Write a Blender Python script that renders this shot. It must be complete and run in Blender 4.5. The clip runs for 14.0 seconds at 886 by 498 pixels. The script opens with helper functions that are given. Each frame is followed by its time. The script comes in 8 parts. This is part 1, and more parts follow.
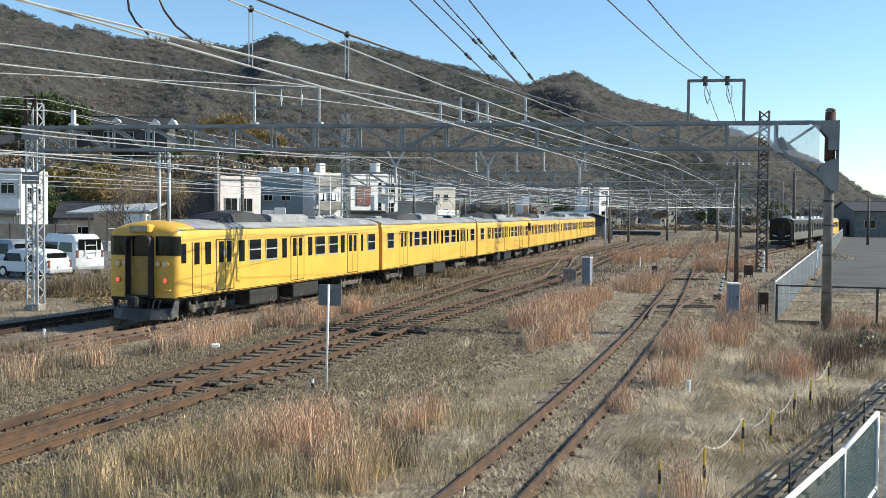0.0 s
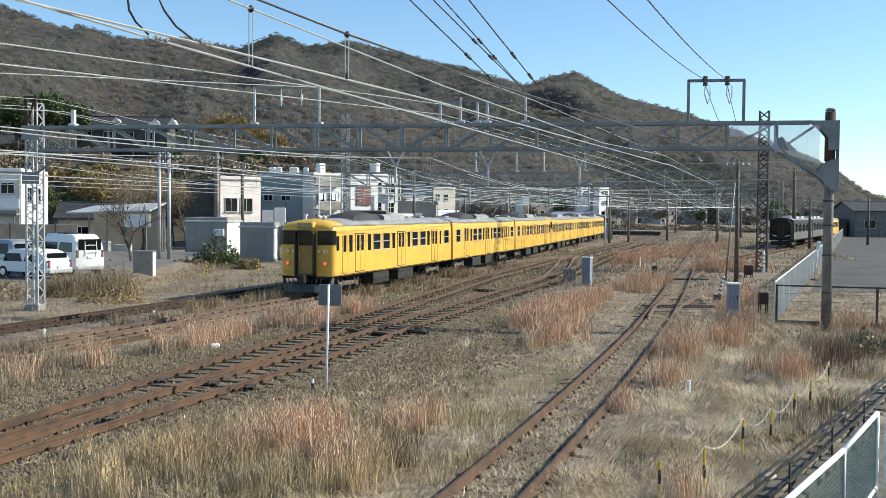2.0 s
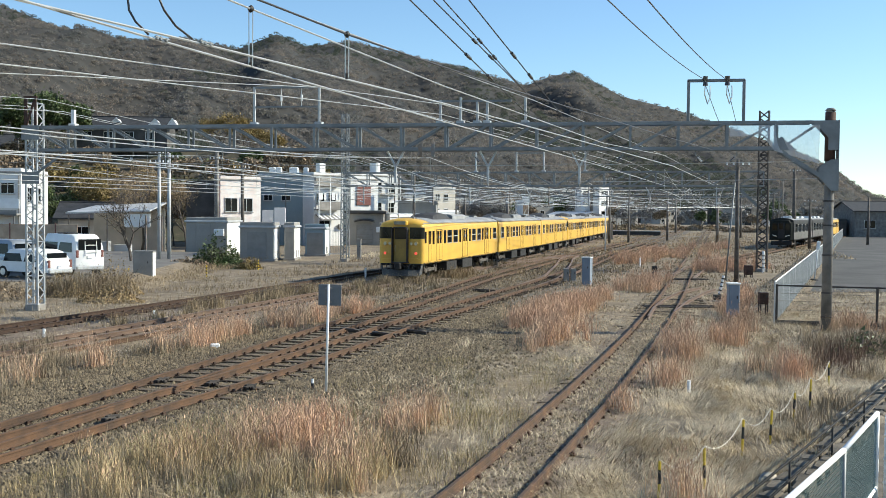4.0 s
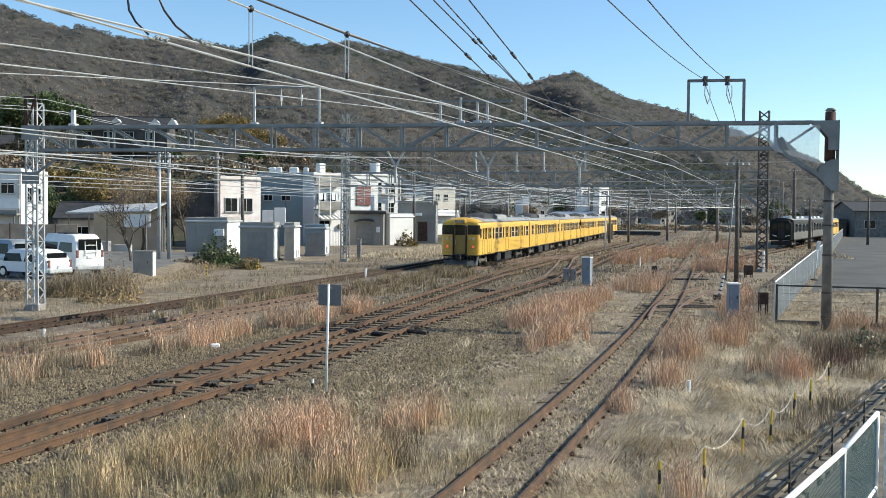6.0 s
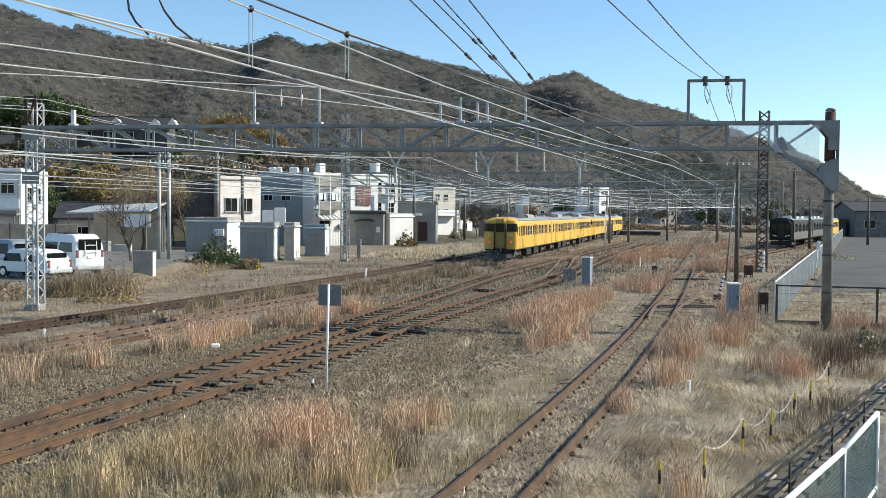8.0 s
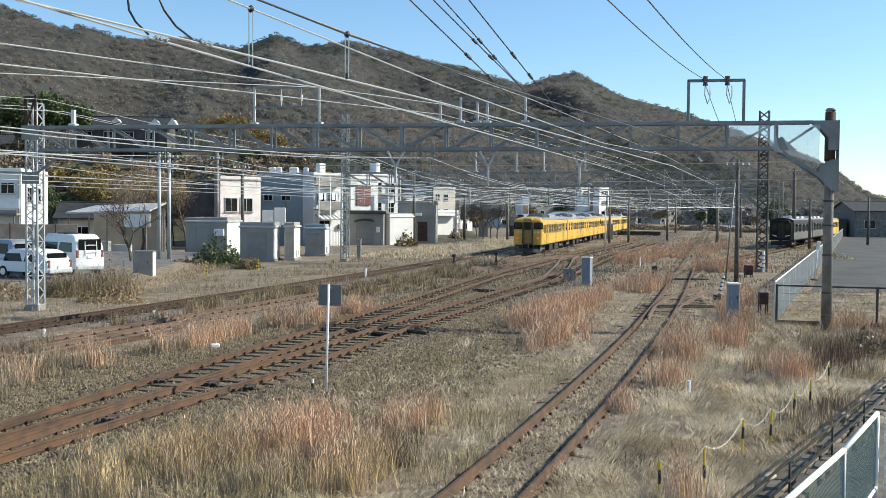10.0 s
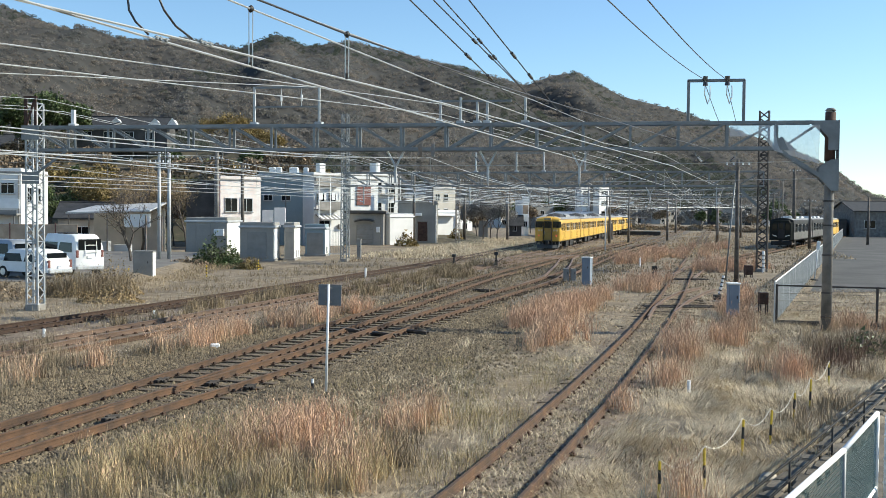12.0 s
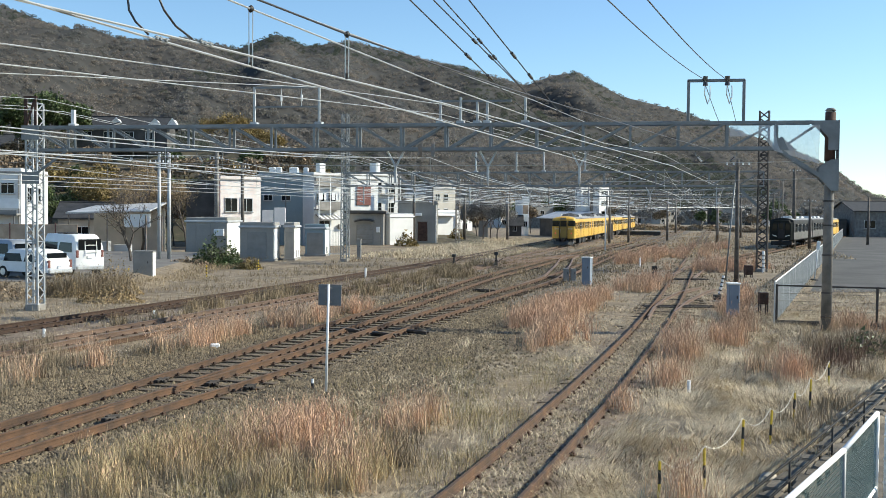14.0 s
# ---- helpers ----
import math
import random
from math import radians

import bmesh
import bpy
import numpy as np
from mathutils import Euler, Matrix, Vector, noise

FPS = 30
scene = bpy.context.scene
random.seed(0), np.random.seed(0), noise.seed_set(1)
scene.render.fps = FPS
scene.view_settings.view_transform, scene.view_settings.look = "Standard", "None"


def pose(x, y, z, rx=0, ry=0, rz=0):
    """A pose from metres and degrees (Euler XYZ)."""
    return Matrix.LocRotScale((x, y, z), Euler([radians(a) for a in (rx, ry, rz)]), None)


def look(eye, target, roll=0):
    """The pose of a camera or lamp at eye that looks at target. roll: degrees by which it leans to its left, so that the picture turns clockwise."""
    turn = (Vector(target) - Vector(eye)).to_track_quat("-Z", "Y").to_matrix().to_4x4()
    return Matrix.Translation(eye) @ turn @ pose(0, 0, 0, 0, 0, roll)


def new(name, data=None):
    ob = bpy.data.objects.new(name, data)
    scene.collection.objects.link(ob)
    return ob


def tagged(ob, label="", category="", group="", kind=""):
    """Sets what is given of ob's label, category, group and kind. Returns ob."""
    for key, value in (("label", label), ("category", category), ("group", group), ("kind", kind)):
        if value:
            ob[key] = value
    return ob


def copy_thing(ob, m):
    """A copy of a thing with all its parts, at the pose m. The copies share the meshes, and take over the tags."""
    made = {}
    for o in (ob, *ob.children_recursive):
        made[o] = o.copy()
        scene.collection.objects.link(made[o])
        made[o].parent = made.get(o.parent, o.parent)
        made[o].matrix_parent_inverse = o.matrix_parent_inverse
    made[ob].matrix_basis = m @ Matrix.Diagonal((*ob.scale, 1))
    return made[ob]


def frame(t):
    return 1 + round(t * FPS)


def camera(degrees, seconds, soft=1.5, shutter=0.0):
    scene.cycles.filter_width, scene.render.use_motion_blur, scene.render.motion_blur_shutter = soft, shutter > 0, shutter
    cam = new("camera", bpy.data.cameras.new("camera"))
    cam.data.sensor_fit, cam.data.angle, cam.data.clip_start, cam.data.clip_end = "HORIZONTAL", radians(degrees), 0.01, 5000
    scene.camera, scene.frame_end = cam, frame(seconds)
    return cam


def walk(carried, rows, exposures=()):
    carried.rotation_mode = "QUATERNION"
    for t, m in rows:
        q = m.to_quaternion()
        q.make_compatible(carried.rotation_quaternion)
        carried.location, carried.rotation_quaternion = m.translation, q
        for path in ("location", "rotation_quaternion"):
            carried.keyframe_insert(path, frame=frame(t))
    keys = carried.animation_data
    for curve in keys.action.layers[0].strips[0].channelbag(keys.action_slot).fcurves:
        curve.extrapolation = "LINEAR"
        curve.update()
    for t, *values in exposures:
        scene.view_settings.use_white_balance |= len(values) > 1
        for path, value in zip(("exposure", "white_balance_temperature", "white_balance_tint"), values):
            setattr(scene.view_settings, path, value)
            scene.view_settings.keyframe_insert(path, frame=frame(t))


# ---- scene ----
# World: metres, z = 0 at the rail tops, x to the right, y away from the viewer.
cam = camera(46.64, 14.0, soft=0.8)
EYE = (0.0, 0.0, 4.10)
VIEW = look(EYE, (0.0, 100.0, 4.10 - 3.5975), roll=0.489)
walk(cam, [(0.0, VIEW), (14.0, VIEW)], exposures=[(0.0, 0.57, 6280, 4), (14.0, 0.57, 6280, 4)])

# ---- light ----
SUN_AZ, SUN_EL = radians(82), radians(32)   # azimuth from +y towards +x
world = bpy.data.worlds.new("sky")
scene.world = world
world.use_nodes = True
wn = world.node_tree.nodes
sky = wn.new("ShaderNodeTexSky")
sky.sky_type, sky.sun_disc = "NISHITA", False
sky.sun_elevation, sky.sun_rotation = SUN_EL, SUN_AZ
sky.air_density, sky.dust_density, sky.ozone_density = 1.0, 0.05, 4.2
wn["Background"].inputs[1].default_value = 0.117
world.node_tree.links.new(sky.outputs[0], wn["Background"].inputs[0])
sun = new("sun", bpy.data.lights.new("sun", "SUN"))
sun.data.energy, sun.data.angle, sun.data.color = 5.0, radians(0.53), (1.0, 0.91, 0.76)
sun_way = Vector((math.sin(SUN_AZ) * math.cos(SUN_EL), math.cos(SUN_AZ) * math.cos(SUN_EL), math.sin(SUN_EL)))
sun.matrix_basis = look(sun_way * 50, (0, 0, 0))


# ---- materials ----
def mat(name, color, rough=0.7, metal=0.0, vary=0.25, scale=3.0, fine=60.0, bump=0.15, tint=None, island=0.0, obj=0.0, spec=0.5):
    """Two scales of noise mix the colour towards tint; island/obj vary it from piece to piece."""
    m = bpy.data.materials.new(name)
    m.use_nodes = True
    nt = m.node_tree
    n, l = nt.nodes, nt.links
    b = n["Principled BSDF"]
    co = n.new("ShaderNodeTexCoord")
    a = n.new("ShaderNodeTexNoise")
    a.inputs["Scale"].default_value, a.inputs["Detail"].default_value, a.inputs["Roughness"].default_value = scale, 5, 0.6
    f = n.new("ShaderNodeTexNoise")
    f.inputs["Scale"].default_value, f.inputs["Detail"].default_value = fine, 3
    l.new(co.outputs["Object"], a.inputs["Vector"])
    l.new(co.outputs["Object"], f.inputs["Vector"])
    r = n.new("ShaderNodeValToRGB")
    r.color_ramp.elements[0].position, r.color_ramp.elements[1].position = 0.36, 0.66
    l.new(a.outputs[0], r.inputs[0])
    t = tint or tuple(c * (1 - vary * 1.6) for c in color)
    r.color_ramp.elements[0].color, r.color_ramp.elements[1].color = (*t, 1), (*color, 1)
    h = n.new("ShaderNodeHueSaturation")
    l.new(r.outputs[0], h.inputs["Color"])
    v = n.new("ShaderNodeMath")
    v.operation = "MULTIPLY_ADD"
    v.inputs[1].default_value, v.inputs[2].default_value = vary * 1.2, 1 - vary * 0.6
    l.new(f.outputs[0], v.inputs[0])
    last = v.outputs[0]
    for amount, kind in ((island, "ShaderNodeNewGeometry"), (obj, "ShaderNodeObjectInfo")):
        if amount:
            g = n.new(kind)
            q = n.new("ShaderNodeMath")
            q.operation = "MULTIPLY_ADD"
            q.inputs[1].default_value, q.inputs[2].default_value = 2 * amount, 1 - amount
            l.new(g.outputs["Random Per Island" if amount == island and kind == "ShaderNodeNewGeometry" else "Random"], q.inputs[0])
            w = n.new("ShaderNodeMath")
            w.operation = "MULTIPLY"
            l.new(last, w.inputs[0])
            l.new(q.outputs[0], w.inputs[1])
            last = w.outputs[0]
    l.new(last, h.inputs["Value"])
    l.new(h.outputs[0], b.inputs["Base Color"])
    b.inputs["Roughness"].default_value, b.inputs["Metallic"].default_value = rough, metal
    b.inputs["Specular IOR Level"].default_value = spec
    if bump:
        u = n.new("ShaderNodeBump")
        u.inputs["Strength"].default_value, u.inputs["Distance"].default_value = bump, 0.02
        l.new(f.outputs[0], u.inputs["Height"])
        l.new(u.outputs[0], b.inputs["Normal"])
    return m


def glow(name, color, strength):
    m = mat(name, color, 0.3, vary=0.05)
    b = m.node_tree.nodes["Principled BSDF"]
    b.inputs["Emission Color"].default_value, b.inputs["Emission Strength"].default_value = (*color, 1), strength
    return m


def glass(name, color=(0.012, 0.015, 0.017)):
    return mat(name, color, 0.06, vary=0.3, scale=0.8, fine=4, bump=0.0, spec=0.16)


M = dict(
    rail_side=mat("rusty rail", (0.125, 0.066, 0.033), 0.85, vary=0.35, scale=2.0, fine=40, bump=0.3, tint=(0.062, 0.038, 0.024)),
    rail_worn=mat("used rail", (0.15, 0.10, 0.07), 0.55, vary=0.3, scale=1.5, fine=40, bump=0.2, tint=(0.12, 0.075, 0.05)),
    sleeper=mat("old wooden sleeper", (0.175, 0.13, 0.085), 0.9, vary=0.4, scale=6, fine=50, bump=0.5, obj=0.3),
    chair=mat("rusty rail chair", (0.075, 0.042, 0.026), 0.9, vary=0.3, scale=8, bump=0.3, obj=0.3),
    steel=mat("galvanised steel", (0.245, 0.262, 0.27), 0.55, 0.35, vary=0.2, scale=1.2, fine=25, bump=0.05),
    steel_old=mat("weathered grey steel", (0.27, 0.275, 0.27), 0.7, 0.2, vary=0.3, scale=1.4, fine=25, bump=0.1, tint=(0.2, 0.15, 0.11)),
    steel_dark=mat("dark rusty steel", (0.085, 0.075, 0.07), 0.8, 0.2, vary=0.3, scale=2, bump=0.1),
    concrete=mat("weathered concrete", (0.34, 0.32, 0.29), 0.9, vary=0.25, scale=0.7, fine=30, bump=0.25),
    pole=mat("concrete pole", (0.235, 0.22, 0.20), 0.85, vary=0.3, scale=1.6, fine=30, bump=0.15),
    wood_pole=mat("dark wooden pole", (0.15, 0.13, 0.112), 0.9, vary=0.3, scale=3, bump=0.3),
    yellow=mat("yellow train paint", (0.70, 0.42, 0.06), 0.42, vary=0.12, scale=0.9, fine=14, bump=0.02, tint=(0.60, 0.35, 0.05)),
    roof=mat("grey train roof", (0.33, 0.335, 0.34), 0.75, vary=0.25, scale=1.3, fine=30, bump=0.1),
    roof_dark=mat("dark roof unit", (0.035, 0.035, 0.037), 0.8, vary=0.25, scale=1.3, bump=0.1),
    under=mat("dirty underframe", (0.032, 0.029, 0.027), 0.85, vary=0.4, scale=3, bump=0.3),
    bogie=mat("dusty bogie steel", (0.155, 0.135, 0.112), 0.85, vary=0.4, scale=5, bump=0.3, tint=(0.05, 0.042, 0.036)),
    # darker copy of the skirt grey: shade on the forward face painted in
    plough=mat("skirt grey darkened for the shaded deflector", (0.06, 0.062, 0.06), 0.6, vary=0.3, scale=3, bump=0.1),
    silver=mat("silver car paint", (0.36, 0.38, 0.40), 0.3, 0.5, vary=0.05, bump=0),
    # train yellow made darker: grime plus the recess shade in one colour
    yellow_grimy_shaded=mat("grimy yellow paint darkened for shade", (0.40, 0.255, 0.05), 0.6, vary=0.3, scale=1.6, fine=14, bump=0.03, tint=(0.26, 0.17, 0.045)),
    screen=mat("windscreen glass", (0.016, 0.022, 0.021), 0.05, vary=0.5, scale=2.2, fine=4, bump=0, spec=0.14),
    hoop=mat("black gangway rubber", (0.035, 0.028, 0.034), 0.6, vary=0.25, scale=2, bump=0.1),
    sign_glass=mat("milky sign glass", (0.30, 0.29, 0.22), 0.25, vary=0.2, scale=3, bump=0),
    under_grey=mat("grey equipment box", (0.2, 0.19, 0.18), 0.75, vary=0.3, scale=3, bump=0.2),
    skirt=mat("grey end skirt", (0.13, 0.133, 0.137), 0.6, vary=0.3, scale=2, bump=0.1),
    glass=glass("dark window glass"),
    alu=mat("aluminium trim", (0.62, 0.62, 0.62), 0.4, 0.6, vary=0.1, bump=0.02),
    rubber=mat("black rubber", (0.025, 0.024, 0.023), 0.85, vary=0.2, bump=0.1),
    tail=glow("red tail lamp", (0.80, 0.08, 0.05), 0.9),
    lens=mat("lamp lens", (0.66, 0.58, 0.38), 0.15, vary=0.1, bump=0),
    white=mat("white paint", (0.80, 0.80, 0.79), 0.55, vary=0.07, scale=1.2, bump=0.03),
    wall_white=mat("white rendered wall", (0.76, 0.75, 0.73), 0.85, vary=0.10, scale=0.35, fine=8, bump=0.08),
    wall_stained=mat("white wall with red-brown stains", (0.76, 0.74, 0.72), 0.85, vary=0.1, scale=0.9, fine=8, bump=0.08, tint=(0.68, 0.58, 0.54)),
    wall_grey=mat("grey metal wall", (0.33, 0.315, 0.285), 0.7, vary=0.14, scale=0.3, fine=6, bump=0.05),
    wall_blue=mat("blue-grey cladding", (0.25, 0.315, 0.34), 0.65, vary=0.12, scale=0.25, fine=6, bump=0.05),
    wall_dark=mat("dark weathered boarding", (0.09, 0.085, 0.08), 0.85, vary=0.3, scale=0.6, fine=10, bump=0.1),
    wall_beige=mat("beige wall", (0.50, 0.46, 0.40), 0.85, vary=0.15, scale=0.4, fine=8, bump=0.08),
    wall_red=mat("red-brown wall", (0.20, 0.075, 0.06), 0.8, vary=0.2, scale=0.6, fine=8, bump=0.08),
    roof_tile=mat("dark roof tiles", (0.05, 0.051, 0.054), 0.8, vary=0.3, scale=1.5, fine=12, bump=0.3),
    roof_metal=mat("pale metal roof", (0.52, 0.53, 0.54), 0.5, 0.2, vary=0.15, scale=0.6, bump=0.05),
    asphalt=mat("old asphalt", (0.088, 0.082, 0.075), 0.92, vary=0.3, scale=0.25, fine=12, bump=0.2),
    cabinet=mat("blue-grey cabinet paint", (0.215, 0.25, 0.305), 0.6, vary=0.12, scale=1.5, fine=30, bump=0.03),
    cab_grey=mat("grey cabinet paint", (0.27, 0.262, 0.245), 0.6, vary=0.12, scale=1.5, fine=30, bump=0.03),
    wire=mat("weathered copper wire", (0.56, 0.57, 0.55), 0.35, 0.5, vary=0.1, bump=0),
    wire_dark=mat("dark wire for sheathed and unlit lines", (0.05, 0.05, 0.052), 0.5, vary=0.1, bump=0),
    insulator=mat("brown glazed insulator", (0.05, 0.045, 0.045), 0.25, vary=0.1, bump=0),
    insulator_w=mat("white glazed insulator", (0.78, 0.78, 0.76), 0.25, vary=0.05, bump=0),
    black=mat("black plastic", (0.02, 0.02, 0.02), 0.6, vary=0.1, bump=0.05),
    amber=mat("yellow paint", (0.72, 0.50, 0.04), 0.55, vary=0.2, scale=6, bump=0.05),
    rope=mat("pale rope", (0.62, 0.58, 0.50), 0.9, vary=0.15, scale=20, bump=0.2),
    fence_mesh=mat("dull galvanised mesh", (0.27, 0.29, 0.30), 0.6, 0.2, vary=0.15, scale=1.5, bump=0.1),
    train_grey=mat("dull dark grey train paint", (0.038, 0.038, 0.038), 0.75, vary=0.2, scale=1.2, bump=0.03, spec=0.2),
    train_front=mat("green-black cab paint", (0.016, 0.02, 0.018), 0.7, vary=0.2, scale=1.5, bump=0.02, spec=0.15),
    train_side=mat("dull brushed train metal", (0.16, 0.145, 0.13), 0.5, 0.3, vary=0.2, scale=1.2, bump=0.03),
    net=mat("green-grey wire net", (0.16, 0.235, 0.22), 0.5, 0.3, vary=0.1, bump=0),
    leaf=mat("evergreen leaves", (0.095, 0.13, 0.038), 0.6, vary=0.3, scale=0.8, bump=0, island=0.5),
    leaf_yellow=mat("autumn leaves", (0.30, 0.215, 0.07), 0.7, vary=0.3, scale=0.8, bump=0, island=0.45),
    leaf_tan=mat("dry tan leaves", (0.40, 0.285, 0.14), 0.8, vary=0.3, scale=0.8, bump=0, island=0.45),
    straw_dark=mat("weathered brown straw", (0.38, 0.30, 0.20), 0.9, vary=0.3, scale=0.6, fine=5, bump=0, island=0.45),
    stalk=mat("dark red-brown stalks", (0.24, 0.15, 0.10), 0.9, vary=0.3, scale=1, bump=0, island=0.4),
    fence_panel=mat("tan fence panel", (0.50, 0.37, 0.26), 0.8, vary=0.2, scale=1, bump=0.05),
    timber=mat("dark weathered timber", (0.07, 0.058, 0.048), 0.95, vary=0.4, scale=5, fine=40, bump=0.5, obj=0.4),
    lot_pale=mat("pale worn asphalt", (0.185, 0.172, 0.155), 0.92, vary=0.3, scale=0.3, fine=12, bump=0.2),
    leaf_grey=mat("grey winter twigs", (0.36, 0.335, 0.30), 0.9, vary=0.3, scale=0.8, bump=0, island=0.4),
    steel_pale=mat("pale galvanised steel", (0.50, 0.52, 0.53), 0.5, 0.25, vary=0.2, scale=1.5, fine=25, bump=0.05),
    rust=mat("flaking rust-brown paint", (0.10, 0.055, 0.04), 0.85, vary=0.35, scale=3, bump=0.2),
    leaf_brown=mat("brown leaves", (0.34, 0.255, 0.165), 0.8, vary=0.3, scale=0.8, bump=0, island=0.45),
    bark=mat("grey bark", (0.12, 0.10, 0.085), 0.9, vary=0.3, scale=5, bump=0.4),
    grass_pale=mat("dry straw grass", (0.76, 0.645, 0.455), 0.9, vary=0.3, scale=0.5, fine=5, bump=0, island=0.28, tint=(0.50, 0.405, 0.265)),
    grass_red=mat("reddish dry grass", (0.56, 0.345, 0.225), 0.9, vary=0.2, scale=0.7, fine=5, bump=0, island=0.4, tint=(0.58, 0.43, 0.29)),
    grass_tan=mat("tan dry grass", (0.58, 0.43, 0.25), 0.9, vary=0.25, scale=0.7, fine=5, bump=0, island=0.4, tint=(0.42, 0.33, 0.18)),
    plume=mat("feathery seed heads", (0.60, 0.40, 0.27), 0.9, vary=0.2, scale=0.7, fine=5, bump=0, island=0.35),
    grass_green=mat("olive weeds", (0.29, 0.245, 0.105), 0.9, vary=0.3, scale=0.7, fine=5, bump=0, island=0.4, tint=(0.40, 0.31, 0.165)),
    weed=mat("withered grey-brown weeds", (0.36, 0.275, 0.165), 0.9, vary=0.3, scale=0.7, fine=5, bump=0, island=0.4),
    kerb_pale=mat("pale broken stone", (0.42, 0.37, 0.30), 0.95, vary=0.4, scale=4, fine=30, bump=0.4, obj=0.35),
    kerbstone=mat("weathered kerb stone", (0.19, 0.16, 0.12), 0.95, vary=0.4, scale=2.5, fine=30, bump=0.4, obj=0.3),
    sheet=mat("clear plastic sheet", (0.8, 0.82, 0.84), 0.2, vary=0.1, scale=3, bump=0.1),
    plate_dark=mat("dark grey sign back", (0.17, 0.182, 0.19), 0.6, vary=0.15, bump=0.03),
    stone=mat("ballast stone", (0.188, 0.147, 0.092), 0.9, vary=0.25, scale=4, fine=40, bump=0.3, island=0.62),
)

M["sheet"].node_tree.nodes["Principled BSDF"].inputs["Alpha"].default_value = 0.42


# ---- mesh building ----
class Shape:
    """Collects vertices and faces of one part."""

    def __init__(self):
        self.v, self.f = [], []

    def add(self, verts, faces):
        o = len(self.v)
        self.v += [tuple(p) for p in verts]
        self.f += [tuple(i + o for i in q) for q in faces]
        return self

    def box(self, c, s, rz=0.0, bevel=0.0, m=None):
        """A box with chamfered edges, centre c, size s, turned by rz degrees."""
        hx, hy, hz = (k / 2 for k in s)
        b = min(bevel, hx * 0.9, hy * 0.9, hz * 0.9)
        ca, sa = math.cos(radians(rz)), math.sin(radians(rz))
        if b <= 0:
            pts = [(x, y, z) for z in (-hz, hz) for x, y in ((-hx, -hy), (hx, -hy), (hx, hy), (-hx, hy))]
            fs = [(3, 2, 1, 0), (4, 5, 6, 7), (0, 1, 5, 4), (1, 2, 6, 5), (2, 3, 7, 6), (3, 0, 4, 7)]
        else:
            ring = [(-hx + b, -hy), (hx - b, -hy), (hx, -hy + b), (hx, hy - b), (hx - b, hy), (-hx + b, hy), (-hx, hy - b), (-hx, -hy + b)]
            inn = [(x - math.copysign(b, x), y - math.copysign(b, y)) for x, y in ring]
            pts = [(x, y, -hz) for x, y in inn] + [(x, y, -hz + b) for x, y in ring] + [(x, y, hz - b) for x, y in ring] + [(x, y, hz) for x, y in inn]
            fs = [tuple(range(7, -1, -1)), tuple(range(24, 32))]
            for k in range(3):
                fs += [(8 * k + i, 8 * k + (i + 1) % 8, 8 * k + 8 + (i + 1) % 8, 8 * k + 8 + i) for i in range(8)]
        out = []
        for x, y, z in pts:
            q = Vector((c[0] + x * ca - y * sa, c[1] + x * sa + y * ca, c[2] + z))
            out.append(m @ q if m else q)
        return self.add(out, fs)

    def rod(self, a, b, r, r2=None, n=8, caps=True):
        a, b = Vector(a), Vector(b)
        d = (b - a).normalized()
        u = d.orthogonal().normalized()
        w = d.cross(u)
        r2 = r if r2 is None else r2
        pts = [p + (u * math.cos(2 * math.pi * i / n) + w * math.sin(2 * math.pi * i / n)) * k for p, k in ((a, r), (b, r2)) for i in range(n)]
        fs = [(i, (i + 1) % n, n + (i + 1) % n, n + i) for i in range(n)]
        if caps:
            fs += [tuple(range(n - 1, -1, -1)), tuple(range(n, 2 * n))]
        return self.add(pts, fs)

    def tube(self, pts, r, n=5):
        pts = [Vector(p) for p in pts]
        rings = []
        for i, p in enumerate(pts):
            d = (pts[min(i + 1, len(pts) - 1)] - pts[max(i - 1, 0)]).normalized()
            u = d.cross(Vector((0, 0, 1)))
            u = u.normalized() if u.length > 1e-4 else Vector((1, 0, 0))
            w = d.cross(u)
            k = r[i] if isinstance(r, (list, tuple)) else r
            rings += [p + (u * math.cos(2 * math.pi * j / n) + w * math.sin(2 * math.pi * j / n)) * k for j in range(n)]
        fs = [(n * i + j, n * i + (j + 1) % n, n * i + n + (j + 1) % n, n * i + n + j) for i in range(len(pts) - 1) for j in range(n)]
        fs += [tuple(range(n)), tuple(range(n * len(pts) - 1, n * len(pts) - 1 - n, -1))]
        return self.add(rings, fs)

    def prism(self, outline, a, b):
        """outline: (y, z) points, extruded along x from a to b."""
        n = len(outline)
        pts = [(x, y, z) for x in (a, b) for y, z in outline]
        return self.add(pts, [(i, (i + 1) % n, n + (i + 1) % n, n + i) for i in range(n)] + [tuple(range(n - 1, -1, -1)), tuple(range(n, 2 * n))])

    def bar(self, a, b, w, h):
        """A straight flat bar of section w by h."""
        a, b = Vector(a), Vector(b)
        d = (b - a).normalized()
        u = d.cross(Vector((0, 0, 1)))
        u = u.normalized() if u.length > 1e-3 else Vector((1, 0, 0))
        t = u.cross(d)
        pts = [p + u * i * w / 2 + t * j * h / 2 for p in (a, b) for i, j in ((-1, -1), (1, -1), (1, 1), (-1, 1))]
        return self.add(pts, [(0, 1, 5, 4), (1, 2, 6, 5), (2, 3, 7, 6), (3, 0, 4, 7), (3, 2, 1, 0), (4, 5, 6, 7)])

    def mesh(self, name, material, smooth=False):
        me = bpy.data.meshes.new(name)
        me.from_pydata(self.v, [], self.f)
        me.materials.append(material)
        if smooth:
            me.shade_smooth()
        me.validate()
        return me


